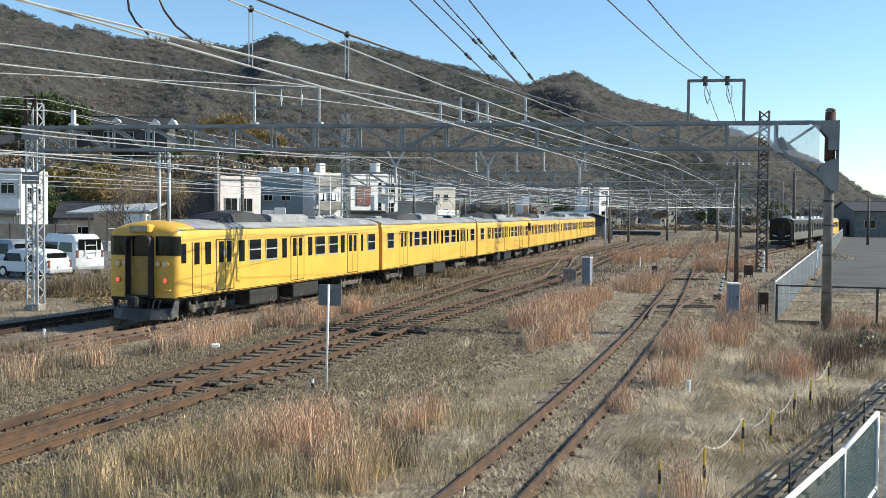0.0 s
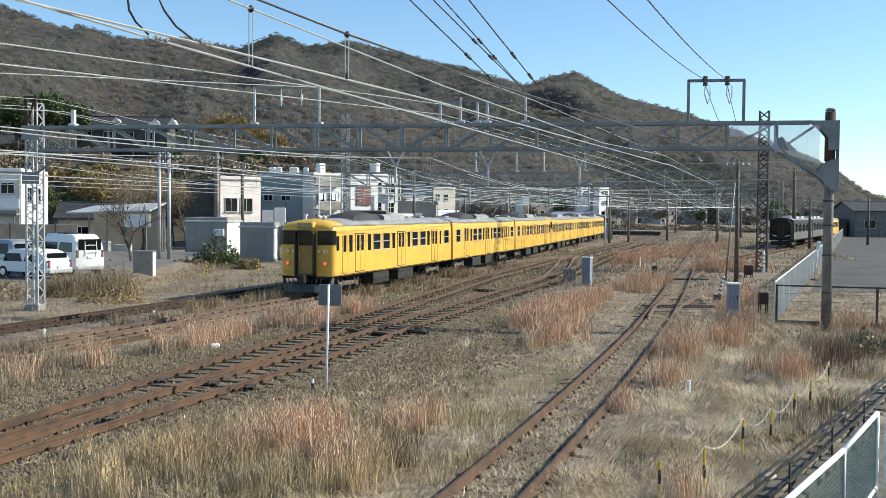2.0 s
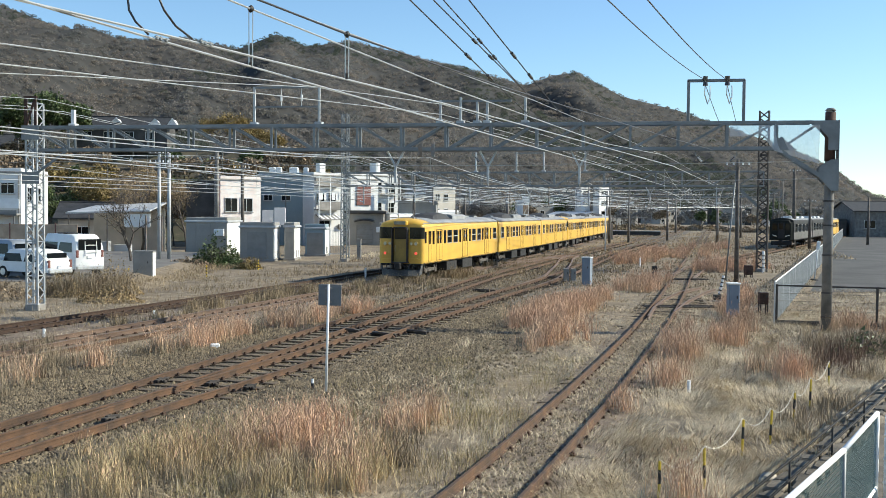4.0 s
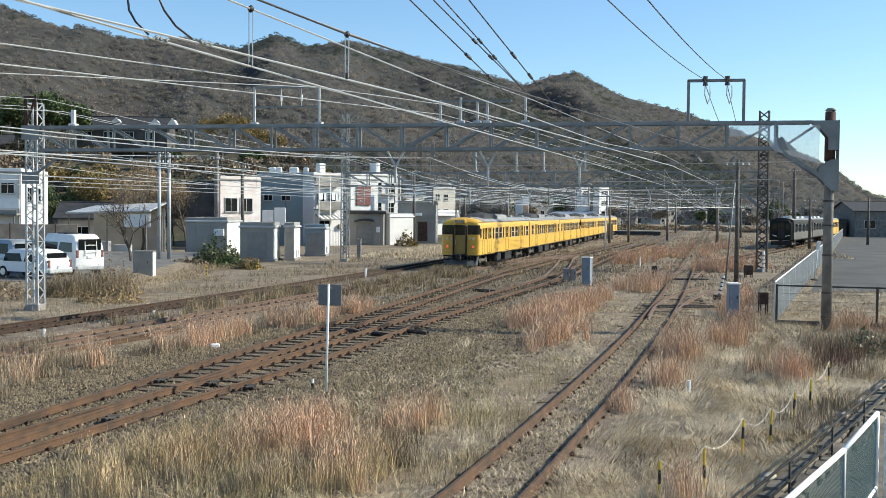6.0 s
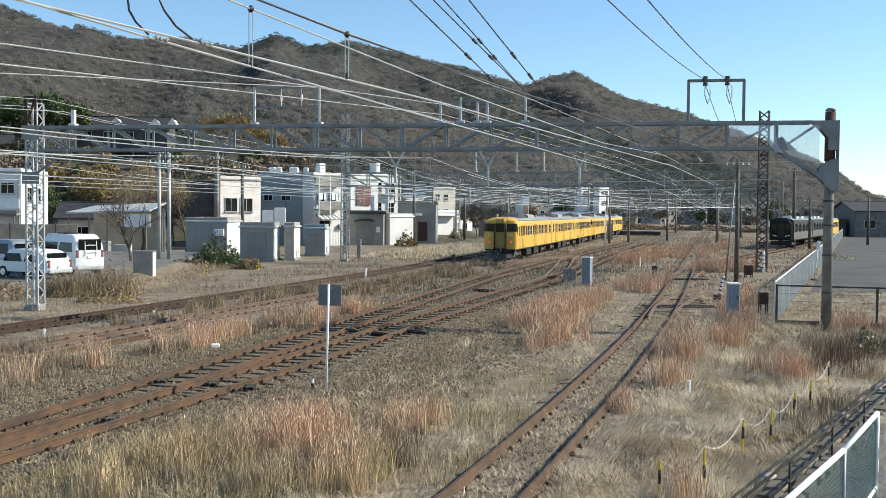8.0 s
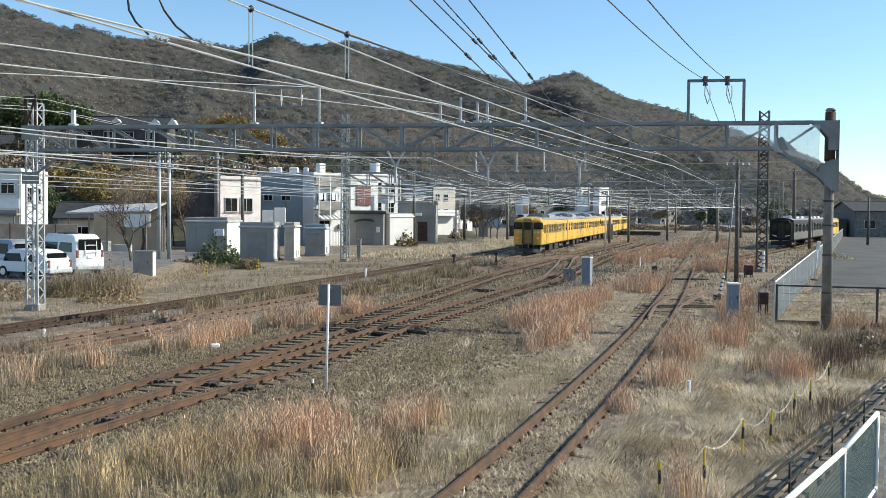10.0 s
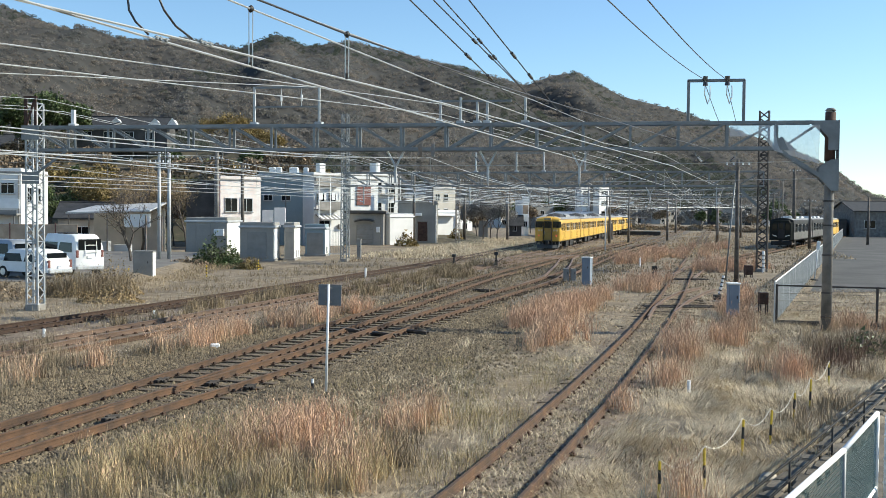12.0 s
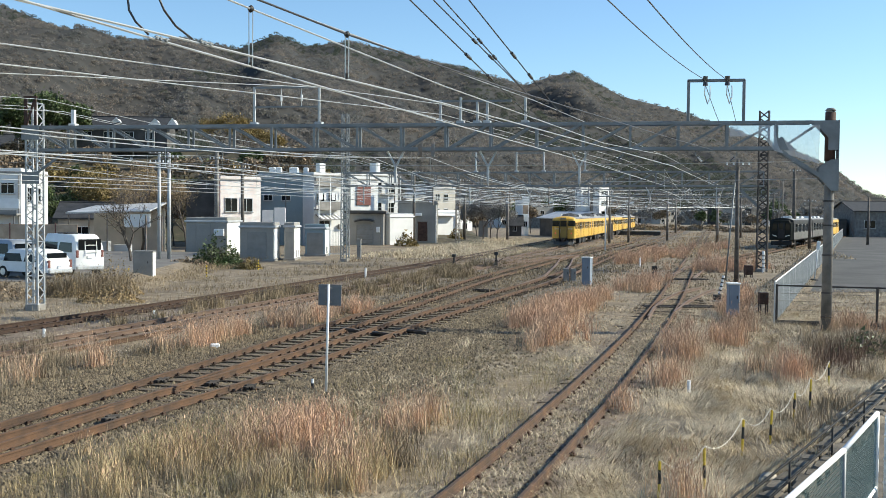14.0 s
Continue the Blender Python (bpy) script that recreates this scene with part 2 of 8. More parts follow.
def part(name, shape, material, parent=None, label="", smooth=False):
    me = shape.mesh(name, material, smooth) if isinstance(shape, Shape) else shape
    ob = new(name, me)
    if parent:
        ob.parent = parent
    return tagged(ob, label)


def thing(name, m, label, category, group="", kind=""):
    ob = new(name)
    ob.matrix_basis = m
    return tagged(ob, label, category, group, kind)


def single(name, shape, material, m, label, category, group="", kind="", smooth=False):
    ob = part(name, shape, material, None, label, smooth)
    ob.matrix_basis = m
    return tagged(ob, "", category, group, kind)


def raw(name, verts, tris, material):
    """A mesh from arrays: verts (n, 3), tris (m, 3)."""
    me = bpy.data.meshes.new(name)
    me.vertices.add(len(verts))
    me.vertices.foreach_set("co", np.asarray(verts, np.float32).ravel())
    me.loops.add(3 * len(tris))
    me.loops.foreach_set("vertex_index", np.asarray(tris, np.int32).ravel())
    me.polygons.add(len(tris))
    me.polygons.foreach_set("loop_start", np.arange(0, 3 * len(tris), 3, dtype=np.int32))
    me.materials.append(material)
    me.update(calc_edges=True)
    return me


RNG = np.random.default_rng(7)
GROUND = -0.21


# ---- lines of the tracks: x for a given y ----
def line_t(y):
    y = np.asarray(y, float)
    near = -23.768 + 0.377917 * y - 0.000595 * y * y
    far = -23.768 + 0.377917 * 107 - 0.000595 * 107 ** 2 + 0.2506 * (y - 107)
    return np.where(y < 107, near, far)


def line_r(y):
    y = np.asarray(y, float)
    near = -4.652765 + 0.3763 * y - 0.001643 * y * y + 0.000008 * y ** 3
    at, sl = -4.652765 + 0.3763 * 80 - 0.001643 * 6400 + 0.000008 * 512000, 0.3763 - 0.003286 * 80 + 0.000024 * 6400
    return np.where(y < 80, near, at + sl * (y - 80))


def eased(knots):
    """A smooth line x(y) through a few plan points (y, x)."""
    ys = np.arange(-40.0, 420.0, 1.0)
    xs = np.interp(ys, [k[0] for k in knots], [k[1] for k in knots])
    ker = np.hanning(15) / np.hanning(15).sum()
    xs = np.concatenate([xs[:7], np.convolve(xs, ker, "valid"), xs[-7:]])
    return lambda y: np.interp(np.asarray(y, float), ys, xs)


line_a = eased([(-40, -21.6), (19.4, -7.95), (30, -5.35), (47, -1.5), (67, 3.1), (78, 6.2), (105, 13.6), (150, 27), (420, 98)])
line_b = eased([(-40, -24.5), (17.3, -7.9), (23.7, -5.6), (29.5, -3.7), (40, -0.85), (54.4, 3.5), (61.8, 6.1), (105, 17.3), (150, 30.3), (420, 104)])
line_f = lambda y: line_t(y) - 4.1 - 0.012 * np.maximum(np.asarray(y, float) - 45, 0)


# ---- ground ----
def ground_height(x, y):
    """The yard and the town are level."""
    return np.full_like(x, GROUND)


def patches(m, scale, color, low, high):
    """Spots of another colour, with ragged edges, laid over a material."""
    n, l = m.node_tree.nodes, m.node_tree.links
    c, v, k, x = n.new("ShaderNodeTexCoord"), n.new("ShaderNodeTexNoise"), n.new("ShaderNodeMapRange"), n.new("ShaderNodeMix")
    v.inputs["Scale"].default_value, v.inputs["Detail"].default_value, v.inputs["Roughness"].default_value = scale, 6, 0.7
    k.inputs["From Min"].default_value, k.inputs["From Max"].default_value, k.inputs["To Max"].default_value = low, high, 0.85
    x.data_type = "RGBA"
    x.inputs["B"].default_value = (*color, 1)
    b = n["Principled BSDF"].inputs["Base Color"]
    l.new(c.outputs["Object"], v.inputs["Vector"])
    l.new(v.outputs[0], k.inputs["Value"])
    l.new(k.outputs["Result"], x.inputs["Factor"])
    l.new(b.links[0].from_socket, x.inputs["A"])
    l.new(x.outputs["Result"], b)


def make_ground():
    ys = np.concatenate([np.linspace(-60, 130, 150), np.geomspace(132, 4500, 70)])
    u = np.concatenate([np.linspace(-1, 1, 141)])
    verts, n = [], len(u)
    for y in ys:
        half = max(60.0, 0.62 * y + 40)
        x = u * half
        z = ground_height(x, np.full(n, y))
        bump = np.array([0.03 * noise.noise((a * 0.35, y * 0.35, 1.7)) for a in x]) if y < 130 else 0
        verts.append(np.stack([x, np.full(n, y), z + bump], 1))
    verts = np.concatenate(verts)
    i = np.arange(len(ys) - 1)[:, None] * n + np.arange(n - 1)[None]
    i = i.ravel()
    tris = np.concatenate([np.stack([i, i + 1, i + n + 1], 1), np.stack([i, i + n + 1, i + n], 1)])
    m = mat("yard soil with dead grass", (0.225, 0.172, 0.108), 0.95, vary=0.5, scale=0.45, fine=26, bump=1.0, tint=(0.115, 0.09, 0.062))
    patches(m, 1.7, (0.36, 0.295, 0.20), 0.50, 0.66)
    patches(m, 3.6, (0.075, 0.06, 0.044), 0.56, 0.7)
    patches(m, 0.16, (0.21, 0.165, 0.115), 0.5, 0.62)
    ob = new("ground", raw("ground", verts, tris, m))
    ob.data.shade_smooth()
    return tagged(ob, "bare yard soil and dead grass among the tracks", "ground", kind="structure")


make_ground()


def strip(name, line, y0, y1, half, z, material, label, offset=0.0, step=1.5):
    """A low band of ballast along a track, falling away at its edges."""
    ys = np.arange(y0, y1 + step, step)
    s = Shape()
    for y in ys:
        x = float(line(y)) + offset
        k = 1 + 0.12 * noise.noise((x * 0.4, y * 0.4, 3))
        for d, h in ((-half * k - 0.5, -0.05), (-half * k, z), (0, z + 0.005), (half * k, z), (half * k + 0.5, -0.05)):
            s.v.append((x + d, y, GROUND + h))
    for i in range(len(ys) - 1):
        s.f += [(5 * i + j, 5 * i + j + 1, 5 * i + j + 6, 5 * i + j + 5) for j in range(4)]
    return tagged(part(name, s, material, None, label), "", "ballast", kind="structure")


BALLAST = mat("grey-brown ballast", (0.15, 0.122, 0.088), 0.95, vary=0.6, scale=1.2, fine=16, bump=1.0, tint=(0.08, 0.066, 0.05))
DIRT = mat("rusty earth between tracks", (0.20, 0.15, 0.105), 0.95, vary=0.45, scale=0.9, fine=16, bump=0.7, tint=(0.125, 0.092, 0.068))
DEBRIS = mat("dark earth and debris", (0.125, 0.10, 0.078), 0.95, vary=0.5, scale=1.3, fine=9, bump=1.0, tint=(0.06, 0.05, 0.043))
patches(DIRT, 2.2, (0.28, 0.235, 0.165), 0.52, 0.68)
patches(DIRT, 4.5, (0.07, 0.052, 0.038), 0.55, 0.7)
patches(BALLAST, 0.9, (0.185, 0.15, 0.105), 0.5, 0.66)
strip("ballast_bed", line_a, -30, 260, 2.2, 0.017, BALLAST, "stony ballast under the two junction tracks")
strip("ballast_bed", line_b, -30, 260, 2.1, 0.021, BALLAST, "stony ballast under the two junction tracks", 0.2)
strip("ballast_bed", line_t, -30, 300, 1.7, 0.04, DIRT, "brown earth and ballast under the main track")
strip("ballast_bed", line_f, -30, 200, 1.7, 0.035, DIRT, "brown earth and ballast under the far track")
strip("ballast_bed", lambda y: line_r(y) + 0.3, 39.5, 56, 1.0, 0.036, DEBRIS, "dark earth and debris under the switch")
strip("ballast_bed", lambda y: line_r(y) + 0.3, 67, 81, 0.9, 0.036, DEBRIS, "dark earth and debris under the switch")
strip("ballast_bed", line_r, -30, 39, 0.95, 0.038, DIRT, "earth and dead grass in the rusty siding")
strip("ballast_bed", line_r, 39, 260, 1.3, 0.038, bpy.data.materials["yard soil with dead grass"], "soil and dead grass in the rusty siding")


# ---- tracks ----
def rail_shape(line, offset, y0, y1, step=2.0, top=0.0):
    """A flat-bottomed rail: foot, web and head."""
    prof = [(-0.06, -0.15), (0.06, -0.15), (0.06, -0.138), (0.012, -0.118), (0.012, -0.042), (0.033, -0.034), (0.033, -0.004), (0.027, 0.0),
            (-0.027, 0.0), (-0.033, -0.004), (-0.033, -0.034), (-0.012, -0.042), (-0.012, -0.118), (-0.06, -0.138)]
    s, n = Shape(), len(prof)
    ys = np.arange(y0, y1 + 1e-6, step)
    for y in ys:
        x = float(line(y))
        sl = float(line(y + 0.5) - line(y - 0.5))
        k = math.hypot(1, sl)
        for o, z in prof:
            d = o + offset
            s.v.append((x + d / k, y - d * sl / k, z + top))
    for i in range(len(ys) - 1):
        s.f += [(n * i + j, n * i + (j + 1) % n, n * i + n + (j + 1) % n, n * i + n + j) for j in range(n)]
    s.f += [tuple(range(n)), tuple(range(n * len(ys) - 1, n * len(ys) - 1 - n, -1))]
    return s


SLEEPER = Shape().box((0, 0, -0.07), (2.1, 0.2, 0.14), 0, 0.012).mesh("sleeper", M["sleeper"])
CHAIR = Shape().box((0, 0, 0.012), (0.30, 0.13, 0.024), 0, 0.006).box((-0.10, 0, 0.045), (0.05, 0.10, 0.06), 0, 0.012).box((0.10, 0, 0.045), (0.05, 0.10, 0.06), 0, 0.012).mesh("chair", M["chair"])


def track(label, line, y0, y1, material, near, top=0.0, sink=0.0, gap=0.66, uneven=0.012, bury=0.0, proud=1e6):
    """proud: from this y on the sleepers stand clear of the ballast. near: the stretch of y in which sleepers and chairs are pieces of their own."""
    ob = tagged(new("track"), label, "track", kind="structure")
    for o in (-0.5635, 0.5635):
        part("rail", rail_shape(line, o, y0, y1, top=top), material, ob)
    far = Shape()
    for y in np.arange(y0, min(y1, 150), gap):
        x = float(line(y))
        sl = math.atan(float(line(y + 0.5) - line(y - 0.5)))
        jit = random.uniform(-1.5, 1.5)
        m = pose(x, y, -0.15 - sink + top + random.uniform(-uneven, 0.004) * (0.5 if y > proud else 1) + (0.03 if y > proud else 0), 0, 0, -math.degrees(sl) + jit)
        if near[0] <= y <= near[1]:
            s = part("sleeper", SLEEPER, None, ob)
            s.matrix_basis = m
            for o in (-0.5635, 0.5635):
                c = part("chair", CHAIR, None, ob)
                c.matrix_basis = m @ pose(o, 0, 0)
        else:
            far.box((0, 0, -0.07 - bury), (2.1, 0.2, 0.14), m=m)
    if far.v:
        tagged(part("sleepers", far, M["sleeper"], ob), kind="stuff")
    return ob


track("main track with worn rails in brown earth", line_t, -30, 330, M["rail_worn"], (24, 60), sink=0.012)
# far rails borrow the darker chair rust, painting in their shade
track("far track half hidden in weeds", line_f, -30, 190, M["chair"], (26, 50), sink=0.015)
track("junction track with rust-brown rails", line_a, -30, 330, M["rail_side"], (12, 70), sink=0.02, uneven=0.03, proud=24)
track("junction track with rust-brown rails", line_b, -30, 330, M["rail_side"], (12, 70), top=0.004, sink=0.02, uneven=0.03, proud=23)
track("rusty siding overgrown with dead grass", line_r, -30, 330, M["rail_side"], (8, 48), sink=0.012, uneven=0.036, bury=0.05)



def turnout(label, knots, y0, y1):
    """Two rails of a crossover between neighbouring tracks."""
    f = eased(knots)
    ob = tagged(new("crossover"), label, "track", kind="structure")
    for o in (-0.5635, 0.5635):
        part("rail", rail_shape(f, o, y0, y1, 1.5, top=0.002), M["rail_worn"], ob)


turnout("worn crossover rails between two tracks", ((50, -6.3), (68, -0.9), (76, 2.0), (92, 8.6), (101, 12.3), (120, 18)), 70, 102)
turnout("worn crossover rails between two tracks", ((45, 0.6), (58, 4.75), (66, 7.0), (84, 9.9), (96, 11.6), (120, 18)), 58, 100)
single("old_rail", rail_shape(lambda y: line_t(y) + 1.75, 0.0, 22, 36, 2.0, top=-0.03), M["rail_side"], pose(0, 0, 0), "old rusty rail lying half buried beside the main track", "rail")


# ---- gantries ----
def lattice_mast(parent_m, height, w0, w1, label, material, name="lattice_mast", bays=14, category="mast", leg=0.075, brace=0.055):
    ob = thing(name, parent_m, label, category)
    c = lambda i, t: ((-1, 1, 1, -1)[i] * (w0 + (w1 - w0) * t) / 2, (-1, -1, 1, 1)[i] * (w0 + (w1 - w0) * t) / 2, t * height)
    for i in range(4):
        part("leg", Shape().bar(c(i, 0), c(i, 1), leg, leg), material, ob)
    for side in range(4):
        for k in range(bays):
            a, b = (side, (side + 1) % 4) if k % 2 else ((side + 1) % 4, side)
            part("brace", Shape().bar(c(a, k / bays), c(b, (k + 1) / bays), 0.018, brace), material, ob)
        for k in range(0, bays + 1, 4):
            part("brace", Shape().bar(c(side, k / bays), c((side + 1) % 4, k / bays), 0.02, brace), material, ob)
    part("footing", Shape().box((0, 0, 0.05), (w0 + 0.12, w0 + 0.12, 0.42), 0, 0.03), M["concrete"], ob)
    return ob


def truss(parent, length, z0, z1, panels, material, chord=0.13, depth=0.5, flip=0.5, x0=0.0):
    """A box truss along local x from x0: two faces of chords, posts and diagonals."""
    for y in (-depth / 2, depth / 2):
        for z in (z0, z1):
            part("chord", Shape().box((x0 + length / 2, y, z), (length, 0.05, chord), 0, 0.01).box((x0 + length / 2, y * 0.88, z + (chord / 2 if z == z0 else -chord / 2)), (length, chord * 0.8, 0.012)), material, parent)
        for k in range(panels + 1):
            x = x0 + length * k / panels
            part("post", Shape().box((x, y, (z0 + z1) / 2), (0.09, 0.05, z1 - z0 - chord)), material, parent)
        for k in range(panels):
            a, b = x0 + length * k / panels, x0 + length * (k + 1) / panels
            za, zb = (z1, z0) if k < panels * flip else (z0, z1)
            part("diagonal", Shape().bar((a + 0.05, y, za), (b - 0.05, y, zb), 0.045, 0.075), material, parent)
    for k in range(panels):
        a, b = x0 + length * k / panels, x0 + length * (k + 1) / panels
        part("lacing_bar", Shape().bar((a, -depth / 2, z1), (b, depth / 2, z1), 0.05, 0.02), material, parent)
        part("lacing_bar", Shape().bar((a, depth / 2, z0), (b, -depth / 2, z0), 0.05, 0.02), material, parent)


G1_A, G1_B = Vector((-16.97, 43.65, 0)), Vector((14.26, 38.05, 0))
G1_TURN = math.degrees(math.atan2(G1_B.y - G1_A.y, G1_B.x - G1_A.x))
G1 = thing("track_gantry", pose(G1_A.x, G1_A.y, 0, 0, 0, G1_TURN), "grey steel truss gantry spanning all the tracks", "gantry")
truss(G1, 30.26, 6.56, 7.52, 17, M["steel"], flip=9 / 17, x0=-0.46)
for y in (-0.25, 0.25):
    part("chord", Shape().box((30.42, y, 7.52), (1.22, 0.05, 0.13), 0, 0.01), M["steel"], G1)
    part("chord", Shape().box((29.96, y, 6.56), (0.32, 0.05, 0.13), 0, 0.01), M["steel"], G1)
    part("diagonal", Shape().bar((30.05, y, 6.62), (31.2, y, 7.42), 0.045, 0.075), M["steel"], G1)
part("column", Shape().rod((31.72, 0, GROUND), (31.72, 0, 7.95), 0.19, 0.16, 16).rod((31.72, 0, 7.95), (31.72, 0, 8.05), 0.2, 0.12, 16), M["pole"], G1, "round weathered concrete column", True)
part("top_sleeve", Shape().rod((31.72, 0, 6.1), (31.72, 0, 7.9), 0.195, 0.19, 16), M["rust"], G1, "rust-brown sleeve at the column head", True)


def plate(outline, y, thick=0.03):
    """A flat steel plate in the plane of the gantry; outline of (along, up)."""
    n = len(outline)
    pts = [(u, y + k, z) for k in (-thick / 2, thick / 2) for u, z in outline]
    return Shape().add(pts, [tuple(range(n)), tuple(range(2 * n - 1, n - 1, -1))] + [(i, n + i, n + (i + 1) % n, (i + 1) % n) for i in range(n)])


for y in (-0.24, 0.24):
    part("knee_brace", Shape().bar((29.9, y, 6.5), (31.5, y, 5.45), 0.05, 0.14), M["steel"], G1)
    part("knee_plate", plate(((31.3, 5.85), (31.72, 6.15), (31.97, 6.15), (31.97, 5.0), (31.75, 5.0), (31.3, 5.5)), y), M["steel"], G1)
    part("corner_plate", plate(((30.9, 7.58), (31.97, 7.58), (31.97, 6.5), (31.62, 6.5), (31.62, 6.95), (31.2, 7.42)), y), M["steel"], G1)
    part("gusset", plate(((29.5, 6.5), (30.5, 6.5), (29.95, 7.0)), y + math.copysign(0.03, y)), M["steel"], G1)
part("end_plate", Shape().box((31.99, 0, 6.3), (0.03, 0.5, 2.6)), M["steel"], G1)
for z in (0.3, 1.2, 2.6, 3.7, 4.6):
    part("band", Shape().rod((31.72, 0, z), (31.72, 0, z + 0.06), 0.205, 0.205, 16), M["steel_dark"], G1)
LM = lattice_mast(pose(G1_A.x - 0.36, G1_A.y, GROUND, 0, 0, G1_TURN), 8.75, 0.50, 0.50, "tall grey lattice mast carrying the gantry end", M["steel_pale"], bays=24, brace=0.04, leg=0.07)
part("head_frame", Shape().box((-0.22, -0.3, 8.35), (0.14, 0.05, 1.2)).box((0.22, -0.3, 8.35), (0.1, 0.05, 1.2)).box((0, -0.3, 8.98), (0.6, 0.06, 0.1)).bar((-0.2, -0.3, 7.8), (0.2, -0.3, 8.9), 0.05, 0.09), M["rust"], LM, "rust-brown head frame")
part("gusset", Shape().box((0, -0.33, 7.5), (0.8, 0.03, 0.6)).box((0, -0.33, 5.6), (0.8, 0.03, 0.5)).bar((0.3, -0.33, 5.8), (1.7, -0.33, 6.75), 0.05, 0.1), M["steel"], LM)

# ---- the train ----
CARS = 6
CAR_GLASS_Z = (2.09, 2.93)


def body_section(inset=0.0):
    """Half-rounded roof over upright sides: (y, z) going round."""
    w = 1.45 - inset
    pts = [(-w, 0.97), (w, 0.97), (w, 2.05), (w - 0.01, 2.6), (w - 0.03, 3.12), (w - 0.05, 3.3), (w - 0.10, 3.42)]
    roof = [(1.28, 3.485), (1.18, 3.53), (0.98, 3.595), (0.8, 3.64), (0.4, 3.70), (0, 3.72)]
    side = [(y - inset * 0.5, z - inset) for y, z in roof]
    return pts + side + [(-y, z) for y, z in reversed(side[:-1])] + [(-y, z) for y, z in reversed(pts[2:])]


def car_windows(ob, cab):
    """Side windows and doors of one car; x runs along the car from its rear end."""
    wide = [(5.54, 6.53), (6.96, 7.97), (11.78, 12.78), (13.25, 14.27), (18.09, 19.1)]
    slim = [(4.73, 5.17), (8.44, 8.86), (11.0, 11.42), (14.65, 15.1), (17.2, 17.46)]
    doors = [(3.0, 4.3), (9.25, 10.55), (15.45, 16.75)]
    if cab:
        slim.append((2.22, 2.62))
    else:
        wide.append((0.95, 1.95))
    z0, z1 = CAR_GLASS_Z
    for side in (-1, 1):
        y = side * 1.452
        for a, b in wide:
            w = part("window", Shape().box(((a + b) / 2, y, (z0 + z1) / 2), (b - a, 0.012, z1 - z0), 0, 0.003), M["glass"], ob)
            fr = Shape().box(((a + b) / 2, y + side * 0.008, 2.53), (b - a, 0.02, 0.05), 0, 0.004).box(((a + b) / 2, y + side * 0.008, z0), (b - a + 0.04, 0.02, 0.055), 0, 0.004)
            for x in (a, b):
                fr.box((x, y + side * 0.008, 2.51), (0.035, 0.018, z1 - z0), 0, 0.004)
            part("sash", fr, M["alu"], w, "pale aluminium sash bars")
        for a, b in slim:
            part("window", Shape().box(((a + b) / 2, y, 2.51), (b - a, 0.012, 0.84), 0, 0.003), M["glass"], ob, "narrow dark window")
        for a, b in doors:
            d = part("door", Shape().box(((a + b) / 2, y - side * 0.004, 2.0), (b - a, 0.016, 1.84), 0, 0.004), M["yellow"], ob)
            gap = Shape().box((a, y, 2.02), (0.03, 0.022, 1.9)).box((b, y, 2.02), (0.03, 0.022, 1.9)).box(((a + b) / 2, y, 2.0), (0.02, 0.022, 1.84)).box(((a + b) / 2, y, 2.99), (b - a, 0.022, 0.03)).box(((a + b) / 2, y, 1.08), (b - a, 0.03, 0.03))
            part("door_gap", gap, M["rubber"], d)
            for k in (-0.29, 0.29):
                x = (a + b) / 2 + k
                part("door_window", Shape().box((x, y + side * 0.004, 2.52), (0.36, 0.014, 0.8), 0, 0.003), M["glass"], d)
                part("handle", Shape().box((x - math.copysign(0.2, k), y + side * 0.008, 2.5), (0.07, 0.02, 0.16), 0, 0.008), M["alu"], d)
        part("gutter", Shape().box((10, side * 1.405, 3.40), (19.3, 0.03, 0.035), 0, 0.006), M["roof"], ob)
        part("sill_line", Shape().box((10, side * 1.453, 1.0), (19.3, 0.012, 0.03)), M["under"], ob)


CAB_R, FLAT = 0.32, 1.13


def cab_arc(way, x, y0, turn, out, s, n=7):
    """Plan points over the cab front from y0 across and round its corner by turn degrees."""
    pts = [(x + way * out, s * y0), (x + way * out, s * FLAT)]
    r = CAB_R + out
    for k in range(1, n + 1):
        a = radians(turn) * k / n
        pts.append((x + way * (-CAB_R + r * math.cos(a)), s * (FLAT + r * math.sin(a))))
    return pts


def cab_band(way, x, y0, turn, out, thick, s, z0, z1):
    """A bent sheet on the cab front between two heights."""
    a, b = cab_arc(way, x, y0, turn, out, s), cab_arc(way, x, y0, turn, out - thick, s)
    n = len(a)
    lean = lambda q, z: (q[0], q[1] * (1 - 0.015 * max(0, z - 2.5)), z)
    v = [lean(q, z) for z in (z0, z1) for q in a] + [lean(q, z) for z in (z0, z1) for q in b]
    f = []
    for i in range(n - 1):
        f += [(i, i + 1, n + i + 1, n + i), (2 * n + i, 3 * n + i, 3 * n + i + 1, 2 * n + i + 1), (n + i, n + i + 1, 3 * n + i + 1, 3 * n + i), (i, 2 * n + i, 2 * n + i + 1, i + 1)]
    f += [(0, n, 3 * n, 2 * n), (n - 1, 3 * n - 1, 4 * n - 1, 2 * n - 1)]
    return Shape().add(v, f)


